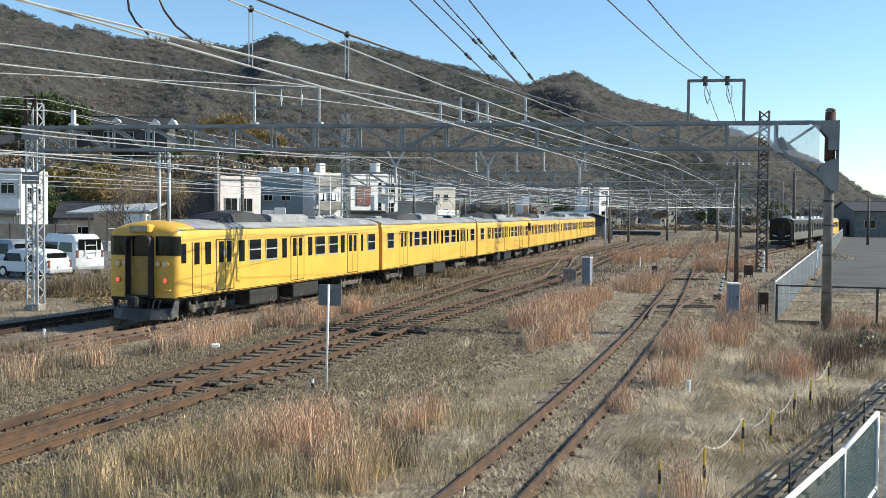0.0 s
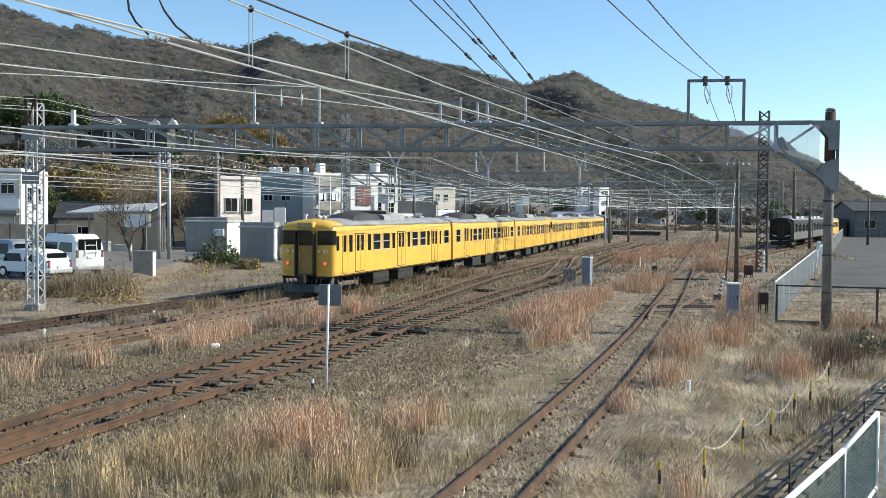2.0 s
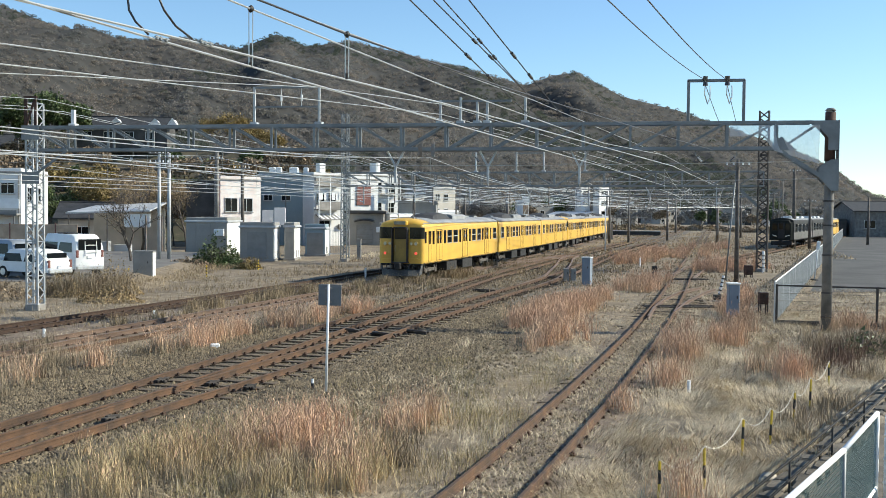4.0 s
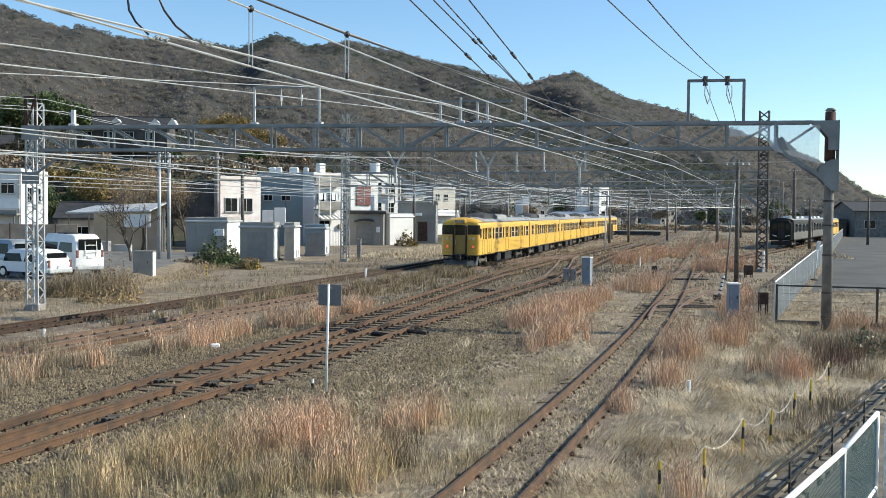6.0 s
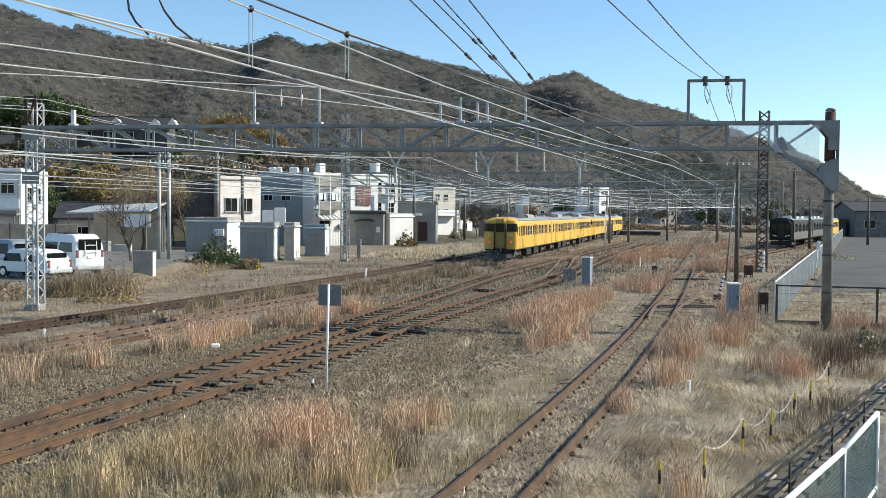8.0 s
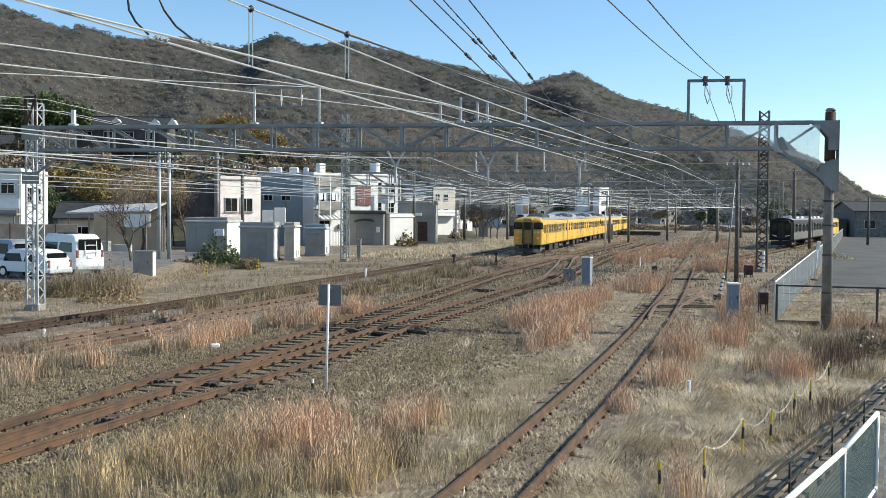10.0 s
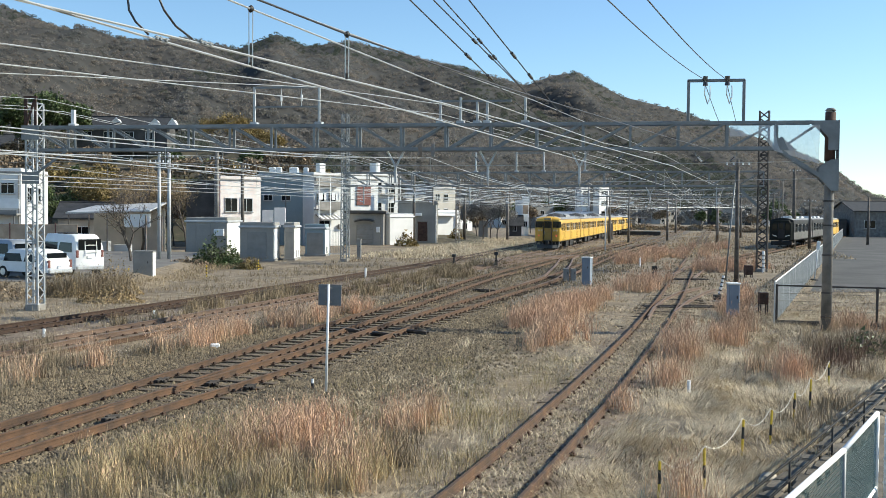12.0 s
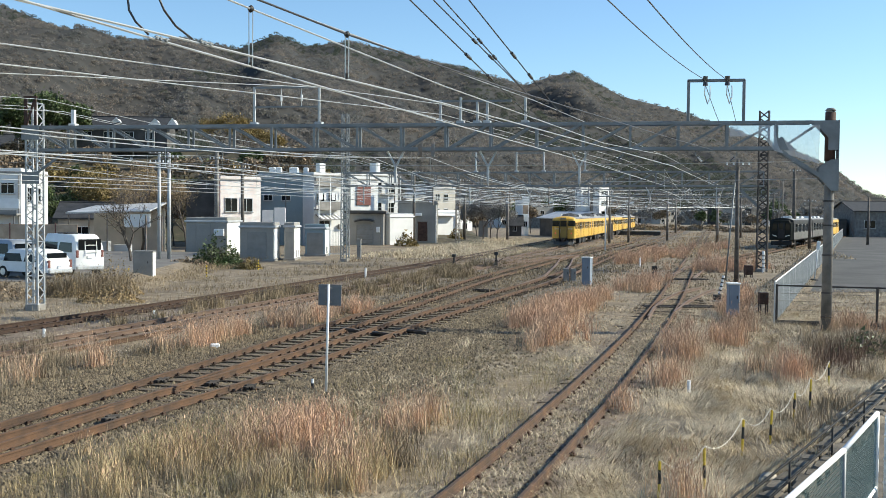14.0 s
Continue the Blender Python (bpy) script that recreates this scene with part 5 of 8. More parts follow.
for k, (x, w) in enumerate(((1.5, 0.8), (2.3, 0.7), (4.2, 1.1), (5.7, 0.6))):
    part("roof_unit", Shape().box((x, 1.5, 9.2), (w, w, 1.1), 0, 0.08), M["white"], bb, "white rooftop unit")
sb = thing("signboard", pose(-21.4, 119, -1.75), "blank white billboard on a steel stand", "billboard")
part("panel", Shape().box((1.1, 0, 5.2), (1.3, 0.12, 1.4), 0, 0.02), M["white"], sb)
part("panel", Shape().box((2.5, 0, 5.2), (1.3, 0.12, 2.0), 0, 0.02), M["white"], sb)
part("stand", Shape().box((0.3, 0.1, 2.1), (0.15, 0.15, 4.2)).box((3.1, 0.1, 2.1), (0.15, 0.15, 4.2)).box((1.75, 0.1, 4.3), (3.2, 0.15, 0.15)), M["steel_old"], sb)
c = building(-15.9, 126, 4.4, 2.5, 8.6, "wall_white", "white three-storey house with balconies", 40, [(1.0, 5.9, 1.1, 1.2), (2.7, 5.9, 1.1, 1.2), (1.6, 2.0, 1.8, 2.2)], [(2, 5.5, 1.2, 1.3)])
for z in (4.5, 7.4):
    bal = part("balcony", Shape().box((1.8, -0.5, z), (3.5, 1.0, 0.15), 0, 0.02).box((1.8, -0.98, z + 0.5), (3.5, 0.05, 0.9), 0, 0.01), M["concrete"], c)
    part("rail", Shape().box((1.8, -0.98, z + 1.0), (3.5, 0.06, 0.06)), M["alu"], bal)
part("roof_unit", Shape().box((2.3, 2, 9.6), (0.9, 0.9, 1.3), 0, 0.05), M["white"], c)
for x in (0.15, 1.8, 3.5):
    part("balcony_post", Shape().box((x, -0.96, 4.4), (0.1, 0.1, 8.4)), M["white"], c)
aw = part("awning", Shape().add([(0.2, -0.1, 3.9), (3.4, -0.1, 3.9), (3.4, -1.5, 3.3), (0.2, -1.5, 3.3), (0.2, -0.1, 3.8), (3.4, -0.1, 3.8), (3.4, -1.5, 3.2), (0.2, -1.5, 3.2)], [(0, 3, 2, 1), (4, 5, 6, 7), (2, 3, 7, 6), (0, 4, 7, 3), (1, 2, 6, 5)]), M["cab_grey"], c, "striped grey awning")
for k in range(5):
    part("stripe", Shape().add([(0.45 + 0.64 * k, -0.1, 3.915), (0.75 + 0.64 * k, -0.1, 3.915), (0.75 + 0.64 * k, -1.5, 3.315), (0.45 + 0.64 * k, -1.5, 3.315)], [(0, 3, 2, 1)]), M["white"], aw)
for x in (0.6, 1.3, 2.4, 3.0):
    part("laundry", Shape().box((x, -0.75, 6.1), (0.5, 0.03, 0.8), 0, 0.01), M["white"], c, "white washing on a line")
for x, z in ((0.4, 8.2), (3.0, 5.3), (3.9, 2.4)):
    part("air_conditioner", Shape().box((x, -0.2, z), (0.7, 0.32, 0.55), 0, 0.03), M["cab_grey"], c)
building(-12.0, 133, 4.4, 2.5, 8.4, "wall_white", "white house with a red-brown upper front", 40, [(1.6, 3.0, 1.2, 1.3)], [])
pnl = single("wall_panel", Shape().box((0, 0, 0), (2.2, 0.12, 2.4), 0, 0.02), M["wall_red"], pose(-10.4, 134.2, 6.1, 0, 0, 40), "red-brown panel on a white house front", "wall panel")
fl = building(-14.6, 152, 9.4, 2.5, 9.6, "wall_white", "white three-storey flats with balconies", 36, grid(4, 3, 1.3, 2.25, 1.9, 3.0, 1.3, 1.5))
for k in range(3):
    part("balcony", Shape().box((4.7, -0.55, 0.95 + 3.0 * k), (9.2, 1.1, 0.14), 0, 0.02), M["concrete"], fl)
    for j in range(5):
        part("balcony_post", Shape().box((0.2 + 2.25 * j, -1.05, 2.3 + 3.0 * k), (0.12, 0.12, 2.7)), M["white"], fl)
    part("balcony_rail", Shape().box((4.7, -1.07, 1.95 + 3.0 * k), (9.2, 0.06, 0.08)), M["alu"], fl)
part("water_tank", Shape().rod((6.0, 1.2, 9.7), (6.0, 1.2, 11.6), 0.8, 0.8, 16), M["white"], fl)
ws = building(-12.2, 131, 4.6, 9, 4.0, "wall_grey", "low grey workshop with an arched hood over its shutter", 0, [], [], roof_mat="roof_tile")
part("roof_slab", Shape().box((2.3, -0.2, 4.2), (5.3, 0.9, 0.32), 0, 0.03), M["wall_dark"], ws, "dark projecting roof edge")
sh = part("shutter", Shape().box((2.2, -0.04, 1.4), (2.1, 0.06, 2.4), 0, 0.02), M["cab_grey"], ws)
for k in range(7):
    part("shutter_slat", Shape().box((2.2, -0.08, 0.4 + 0.32 * k), (2.06, 0.04, 0.05)), M["steel_old"], sh)
hood = Shape()
for k in range(9):
    u = -1 + k / 4
    hood.v += [(2.2 + 1.3 * u, -0.7, 3.25 - 0.25 * u * u), (2.2 + 1.3 * u, 0.0, 3.4 - 0.25 * u * u), (2.2 + 1.3 * u, -0.7, 3.13 - 0.25 * u * u), (2.2 + 1.3 * u, 0.0, 3.28 - 0.25 * u * u)]
hood.f = [q for k in range(8) for q in ((4 * k, 4 * k + 4, 4 * k + 5, 4 * k + 1), (4 * k + 2, 4 * k + 3, 4 * k + 7, 4 * k + 6), (4 * k, 4 * k + 2, 4 * k + 6, 4 * k + 4))]
part("hood", hood, M["wall_dark"], ws, "dark arched hood")
part("meter_box", Shape().box((3.9, -0.1, 2.0), (0.45, 0.2, 0.7), 0, 0.02), M["white"], ws)
part("conduit", Shape().rod((4.25, -0.04, 0.1), (4.25, -0.04, 3.9), 0.04), M["steel_old"], ws)
building(-6.9, 133.0, 4.0, 2.5, 3.6, "wall_white", "white low annex with bright rendered wall", 42, [], [], roof_mat="white")
tg = building(-6.2, 142, 5.4, 10, 5.4, "wall_grey", "tall grey blank wall building with a dark door", 0, [], [], roof_mat="concrete")
dr = part("door", Shape().box((3.35, -0.03, 1.6), (1.3, 0.06, 2.6), 0, 0.01), M["rust"], tg, "dark brown steel door")
part("door_frame", Shape().box((2.66, -0.05, 1.6), (0.08, 0.1, 2.7)).box((4.04, -0.05, 1.6), (0.08, 0.1, 2.7)).box((3.35, -0.05, 2.95), (1.46, 0.1, 0.1)), M["steel_old"], dr)
part("awning", Shape().box((1.2, -0.5, 3.95), (4.1, 1.0, 0.36), 0, 0.03), M["white"], tg, "white awning board")
part("drainpipe", Shape().rod((5.2, -0.08, 0), (5.2, -0.08, 5.3), 0.07), M["white"], tg)
gb = thing("roof_louvre", pose(-5.4, 141.5, 5.6), "stack of white louvre slats on a grey roof", "louvre")
for k in range(4):
    part("slat", Shape().box((1.5, 0, 0.5 + 0.55 * k), (3.2 - 0.3 * (k % 2), 0.5, 0.2), 0, 0.02), M["white"], gb)
for x in (0.2, 2.8):
    part("post", Shape().box((x, 0.3, 1.2), (0.1, 0.1, 2.4)), M["steel"], gb)
ob = building(-1.4, 156, 5.4, 2.5, 4.2, "wall_white", "white rendered garage with a wide canopy", 42, [], [], roof_mat="roof_metal")
part("canopy", Shape().box((2.0, -0.5, 3.9), (4.3, 1.2, 0.35), 0, 0.03), M["white"], ob)

# houses and flats in the town beyond
random.seed(21)
walls = ("wall_white", "wall_beige", "wall_grey", "wall_beige", "wall_dark", "wall_grey", "pole")
lots = []
for row, (y0, q0, q1, n) in enumerate(((175, -0.20, -0.02, 9), (205, -0.16, 0.06, 11), (240, -0.14, 0.08, 12), (290, 0.0, 0.24, 10), (340, 0.05, 0.27, 10), (232, 0.185, 0.30, 6), (420, 0.05, 0.40, 20), (480, 0.14, 0.34, 16), (205, -0.36, -0.22, 6))):
    for k in range(n):
        q = q0 + (q1 - q0) * (k + random.uniform(0.2, 0.8)) / n
        lots.append((q, y0 + random.uniform(-12, 12), row))
for q, y, row in lots:
    if 0.025 < q < 0.10 and y < 275:
        continue
    w, d = random.uniform(5, 8.5), random.uniform(6, 9)
    floors = random.choice((1, 2, 2, 2, 3)) if row < 3 else random.choice((1, 1, 2, 2))
    h = 2.9 * floors + 0.3
    if y < 390 and (abs(float(line_t(y)) - q * y) < 9 or abs(float(line_r(y)) - q * y) < 12 or abs(float(line_b(y)) - q * y) < 9):
        continue
    nw = max(1, int(w / 2.6))
    gab = random.random() < 0.6
    building(q * y, y, w, d, h, random.choice(walls), "small town house with windows in rows" if gab else "flat-roofed town block with windows in rows", random.uniform(22, 58),
             grid(nw, floors, 1.4, 2.5, 1.5, 2.9, 1.3, 1.2), grid(2, floors, 1.6, 2.8, 1.5, 2.9, 1.2, 1.2), "gable" if gab else "flat", random.choice(("roof_tile", "roof_tile", "roof_metal" if row < 3 else "roof_tile", "wall_dark")), random.uniform(1.2, 2.0), name="town_house", category="house")
for q, w in ((0.134, 3.4), (0.1515, 4.0)):
    building(q * 262, 262, w * 1.25, 1.8, 11.0, "wall_white", "white block of flats with banded floors", 50, grid(1, 4, w * 0.62, 2, 1.8, 2.6, w * 0.7, 0.9), [], name="apartment_block", category="flats")
building(13.45, 190, 1.25, 3, 6.2, "wall_white", "narrow white house end beside the line", 0, [], [], roof_mat="white", name="town_house", category="house", eave=0.05)
# dark boarding here stands in for a front lying in shadow
building(12.2, 188.0, 2.1, 1.9, 2.4, "wall_dark", "small house with a tiled roof, shadow painted as dark walls", 0, [(0.9, 1.4, 0.6, 0.9)], [], "gable", "wall_dark", 1.3, name="town_house", category="house")
tw = building(14.75, 191, 1.1, 2.2, 7.0, "wall_white", "narrow white tower house with a brown balcony storey", 0, [(0.55, 2.2, 0.6, 1.0)], [], roof_mat="white", name="tower_house", category="house", eave=0.1)
part("balcony_front", Shape().box((0.55, -0.06, 4.9), (1.0, 0.12, 1.6), 0, 0.02), M["fence_panel"], tw, "tan-brown balcony boards")
part("balcony_rail", Shape().box((0.55, -0.1, 3.75), (1.2, 0.2, 0.5), 0, 0.02), M["white"], tw)
sh = building(18.4, 196, 14, 7, 3.4, "wall_dark", "long low shelter with a pale metal roof", -70, [], [], "gable", "roof_metal", 1.0, name="platform_shelter", category="shelter")

pf = thing("station_platform", pose(33.5, 203, GROUND, 0, 0, -12), "low concrete platform with a small grey shelter far down the line", "platform")
part("slab", Shape().box((4.5, 2, 0.45), (9.5, 4, 0.9), 0, 0.04), M["wall_dark"], pf)
part("edge", Shape().box((4.5, -0.02, 0.9), (9.5, 0.5, 0.1), 0, 0.01), M["white"], pf, "white platform edge")
part("shelter_roof", Shape().box((3.4, 2, 3.5), (6.4, 3.0, 0.18), 0, 0.03), M["concrete"], pf)
for x in (0.6, 3.4, 6.2):
    part("post", Shape().box((x, 1.0, 2.4), (0.16, 0.16, 2.8)), M["steel_old"], pf)

# left: white shop, tiled house, carport, hillside houses
shop = building(-47.5, 95, 8.2, 9, 7.6, "wall_white", "white two-storey shop building", 6, [(3.6, 6.2, 1.2, 1.0), (5.2, 6.2, 1.5, 1.0), (7.0, 6.2, 1.2, 1.0), (3.4, 2.0, 1.6, 1.8), (5.6, 2.0, 1.9, 1.8)], [(2.5, 5.6, 1.4, 1.4), (5.5, 5.6, 1.4, 1.4)])
part("canopy", Shape().box((4.1, -0.7, 3.75), (8.2, 1.4, 0.18), 0, 0.02).box((4.1, -1.36, 3.9), (8.2, 0.08, 0.5), 0, 0.01), M["cab_grey"], shop, "grey canopy over the shop front")
part("sign_band", Shape().box((4.1, -0.08, 4.75), (7.9, 0.14, 0.9), 0, 0.02), M["white"], shop, "blank white sign band")
for x in (0.3, 4.1, 7.9):
    part("canopy_post", Shape().box((x, -1.3, 1.8), (0.1, 0.1, 3.8)), M["steel_old"], shop)
part("drainpipe", Shape().rod((8.0, -0.08, 0), (8.0, -0.08, 7.4), 0.06), M["cab_grey"], shop)
building(-40.5, 108, 4.9, 7, 3.4, "wall_beige", "old house with a dark tiled roof", 10, [(2.4, 1.8, 1.6, 1.3)], [], "gable", "roof_tile", 1.5, name="tiled_house", category="house")
cp = thing("carport", pose(-36.0, 98, GROUND), "open carport with a pale metal roof", "carport")
part("roof", Shape().add([(0, 0, 3.85), (8.0, 0, 4.1), (8.0, 6, 4.9), (0.9, 6, 4.55), (0, 0, 4.0), (8.0, 0, 4.25), (8.0, 6, 5.05), (0.9, 6, 4.7)], [(3, 2, 1, 0), (4, 5, 6, 7), (0, 1, 5, 4), (1, 2, 6, 5), (2, 3, 7, 6), (3, 0, 4, 7)]), M["roof_metal"], cp)
for x in (0.2, 3.9, 7.6):
    for y in (0.2, 5.8):
        part("post", Shape().box((x, y, 1.9), (0.12, 0.12, 3.7)), M["steel_old"], cp)
part("back_wall", Shape().box((4.2, 6.2, 2.1), (7.2, 0.15, 4.6)), M["wall_beige"], cp)
part("end_wall", Shape().box((6.7, 0.4, 3.25), (2.5, 0.12, 1.3), 0, 0.02), M["white"], cp, "white front panel under the roof")
part("shelf", Shape().box((2.4, 2.2, 0.6), (2.2, 0.8, 1.2), 0, 0.02).box((5.0, 1.5, 0.45), (1.6, 0.6, 0.9), 0, 0.02), M["roof_metal"], cp, "pale boxes stored under the roof")
fn = thing("panel_fence", pose(-47, 92, GROUND, 0, 0, 4), "beige panel fence behind the parked cars", "fence")
for k in range(7):
    part("panel", Shape().box((1.0 + 2 * k, 0, 1.9), (1.92, 0.06, 2.0), 0, 0.01), M["fence_panel"], fn)
    part("post", Shape().box((2 * k, 0, 1.5), (0.09, 0.09, 3.0)), M["wall_red"], fn)
for x, y, z, w, lab, tr in ((-85, 178, 12.0, 10, "hillside house among trees", 8),):
    building(x, y, w, 7, 3.2, "wall_dark", lab, tr, grid(3, 1, 1.8, 2.6, 1.7, 3, 1.3, 1.2) if w > 8 else [], [], "gable", "roof_tile", 1.8, z=z, name="hillside_house", category="house")
for ob in [o for o in scene.objects if o.name.startswith("gable") and o.parent and o.parent.name.startswith("hillside_house")]:
    ob.data.materials[0] = M["white"]
hh = building(-60.5, 169, 15, 6, 3.2, "wall_dark", "long hillside house with a dark roof and white gables", 2, grid(4, 1, 2, 3.4, 1.7, 3, 1.4, 1.2), [], "gable", "roof_tile", 1.7, z=14.5, name="hillside_house", category="house")
for x, w, z, r in ((13.2, 1.9, 3.3, 1.0), (6.9, 1.0, 3.85, 0.55), (16.0, 1.2, 3.4, 1.0)):
    dm = part("dormer", Shape().add([(x - w / 2, -0.7, z), (x + w / 2, -0.7, z), (x, -0.7, z + r), (x - w / 2, 1.6, z), (x + w / 2, 1.6, z), (x, 2.4, z + r)], [(0, 1, 2), (3, 5, 4), (0, 2, 5, 3), (1, 4, 5, 2), (0, 3, 4, 1)]), M["white"], hh, "white gable front")
    part("verge_board", Shape().bar((x - w / 2 - 0.2, -0.8, z - 0.05), (x + 0.02, -0.8, z + r + 0.12), 0.12, 0.16).bar((x + w / 2 + 0.2, -0.8, z - 0.05), (x - 0.02, -0.8, z + r + 0.12), 0.12, 0.16), M["white"], dm)
# terraced bank that carries them
bank = Shape()
prof = [(0, GROUND), (9, 3.5), (22, 8.0), (34, 13.8), (75, 14.6), (75, GROUND - 1), (0, GROUND - 1)]
for x0, k in ((-150, 1.0), (-30, 1.0), (-12, 0.4), (6, 0.02)):
    bank.v += [(x0, 138 + y, GROUND + (z - GROUND) * k) for y, z in prof]
bank.f = [(7 * i + j, 7 * i + (j + 1) % 7, 7 * i + 7 + (j + 1) % 7, 7 * i + 7 + j) for i in range(3) for j in range(7)] + [tuple(range(6, -1, -1)), tuple(range(21, 28))]
BANK = mat("wooded bank soil", (0.10, 0.085, 0.055), 1.0, vary=0.35, scale=0.1, fine=1.5, bump=0.4)
patches(BANK, 0.5, (0.045, 0.05, 0.026), 0.5, 0.6)
patches(BANK, 0.8, (0.19, 0.15, 0.085), 0.56, 0.68)
tagged(part("hillside_bank", bank, BANK, None, "steep wooded bank rising behind the town"), "", "bank", kind="structure")

# right: shed, asphalt lot
building(82, 205, 15, 16, 5.2, "pole", "grey-brown industrial shed with a shallow dark roof", -5, grid(3, 1, 3, 4.5, 2.6, 3, 2.2, 1.6), [], "gable", "roof_tile", 1.9, name="industrial_shed", category="shed")
building(77.5, 208, 4, 10, 3.2, "wall_dark", "dark lean-to beside the industrial shed", -5, [], [], roof_mat="roof_tile", name="industrial_shed", category="shed")
for k, (x, y) in enumerate(((118, 345), (136, 350), (152, 380))):
    building(x, y, 12, 9, 3.8, ("wall_grey", "wall_dark", "wall_blue")[k % 3], "distant low factory building", 5, grid(3, 1, 2.4, 3.4, 2.6, 3, 2, 1.6), [], "gable", "roof_tile", 1.2, name="factory", category="building")


# ---- vegetation ----
def blades(name, x, y, h, w, lean, material, label, z0=GROUND - 0.02, droop=0.35, category="grass", toward=None):
    """One mesh of bent grass blades standing at x, y."""
    n = len(x)
    a, b = RNG.uniform(0, 2 * np.pi, n), RNG.uniform(0, 2 * np.pi, n) if toward is None else toward
    lx, ly = np.cos(b) * lean * h, np.sin(b) * lean * h
    wx, wy = np.cos(a) * w / 2, np.sin(a) * w / 2
    up = h * np.sqrt(np.maximum(1 - (lean * 0.85) ** 2, 0.035))
    z = np.full(n, z0)
    v = np.stack([np.stack([x - wx, y - wy, z], 1), np.stack([x + wx, y + wy, z], 1),
                  np.stack([x + lx * 0.35 - wx * 0.8, y + ly * 0.35 - wy * 0.8, z + up * 0.6], 1), np.stack([x + lx * 0.35 + wx * 0.8, y + ly * 0.35 + wy * 0.8, z + up * 0.6], 1),
                  np.stack([x + lx, y + ly, z + up * (1 - droop * lean * 0.5)], 1)], 1)
    t = np.array([(0, 1, 3), (0, 3, 2), (2, 3, 4)])[None] + (np.arange(n) * 5)[:, None, None]
    return tagged(new(name, raw(name, v.reshape(-1, 3), t.reshape(-1, 3), M[material])), label, category, kind="stuff")


def field(x, y, s, seed):
    return np.array([noise.noise((float(a) * s, float(b) * s, seed)) for a, b in zip(x, y)])


def free(x, y, r_gap=0.62, a_gap=1.5, t_gap=0.9):
    """Where grass grows: off the rails and the clean ballast."""
    return (np.abs(x - line_r(y)) > r_gap) & (np.abs(x - line_a(y)) > a_gap) & (np.abs(x - line_b(y)) > a_gap) & (np.abs(x - line_t(y)) > t_gap) & (np.abs(x - line_f(y)) > t_gap)


def in_lot(x, y):
    """The asphalt yard behind the white fence, and the wall by the path."""
    return ((x > 13.4 + (y - 40) * 0.40) & (y > 58.3)) | (x > 4.75 + (y - 15.3) * 0.625 + 0.0)


def scatter(n, y0, y1, left, right, power=1.0):
    y = y0 + (y1 - y0) * RNG.random(n) ** power
    x = left(y) + (right(y) - left(y)) * RNG.random(n)
    return x, y


edge_r = lambda y: 0.46 * y + 1

# short dead grass over the open ground right of the junction
x, y = scatter(140000, 12, 64, lambda y: line_b(y) + 1.6, edge_r, 1.5)
patch = field(x, y, 0.45, 2.0) + 0.5 * field(x, y, 1.6, 5.0)
right_side = x > line_r(y)
keep = free(x, y, 0.45) & ~in_lot(x, y) & (RNG.random(len(x)) < np.where(right_side, 0.5 + 1.1 * patch, 0.10 + 0.9 * patch))
x, y, patch = x[keep], y[keep], patch[keep]
h = RNG.uniform(0.06, 0.24, len(x)) * (1 + 0.9 * np.clip(patch, 0, 1)) * np.where(x > line_r(y), 1.25, 0.8)
k = RNG.random(len(x)) < np.clip(0.5 + 1.3 * field(x, y, 0.7, 77.0), 0.1, 0.95)
for pick, m, lab in ((k, "grass_pale", "flattened pale dead grass on the open ground"), (~k, "straw_dark", "weathered brown grass on the open ground")):
    n = int(pick.sum())
    blades("dead_grass", x[pick], y[pick], h[pick], RNG.uniform(0.006, 0.012, n) * (1 + y[pick] / 60), RNG.uniform(0.7, 1.17, n), m, lab, GROUND + 0.005, toward=9 * field(x[pick], y[pick], 0.35, 55.0) + RNG.normal(0, 1.0, n))

# lying straw in matted clumps
n = 2000
cx, cy = scatter(n, 12.5, 44, lambda y: line_r(y) + 0.8, edge_r, 1.3)
dx, dy = scatter(150, 14, 40, lambda y: line_b(y) + 3.4, lambda y: line_r(y) - 0.8, 1.3)
cx, cy = np.concatenate([cx, dx]), np.concatenate([cy, dy])
ok = ~in_lot(cx, cy)
cx, cy = cx[ok], cy[ok]
per = 46
low = field(cx, cy, 0.55, 88.0) > -0.12
cx, cy = cx[low], cy[low]
x = np.repeat(cx, per) + RNG.normal(0, 0.13, len(cx) * per)
y = np.repeat(cy, per) + RNG.normal(0, 0.13, len(cx) * per)
swirl = np.repeat(9 * field(cx, cy, 0.35, 55.0) + RNG.normal(0, 0.6, len(cx)), per) + RNG.normal(0, 0.55, len(x))
blades("matted_straw", x, y, RNG.uniform(0.2, 0.62, len(x)) * np.repeat(RNG.uniform(0.6, 1.15, len(cx)), per), RNG.uniform(0.003, 0.006, len(x)) * (1 + y / 60), RNG.uniform(0.8, 1.18, len(x)), "grass_pale", "matted clumps of bleached straw", GROUND + 0.01, toward=swirl)
# short lying litter that breaks up the bare soil
x, y = scatter(60000, 11.5, 48, lambda y: -0.46 * y - 1, edge_r, 1.3)
keep = free(x, y, 0.0, 3.6, 1.0) & ~in_lot(x, y)
x, y = x[keep], y[keep]
blades("grass_litter", x, y, RNG.uniform(0.05, 0.16, len(x)), RNG.uniform(0.005, 0.010, len(x)) * (1 + y / 60), RNG.uniform(0.9, 1.22, len(x)), "grass_pale", "thin litter of dead grass on the soil", GROUND + 0.02)

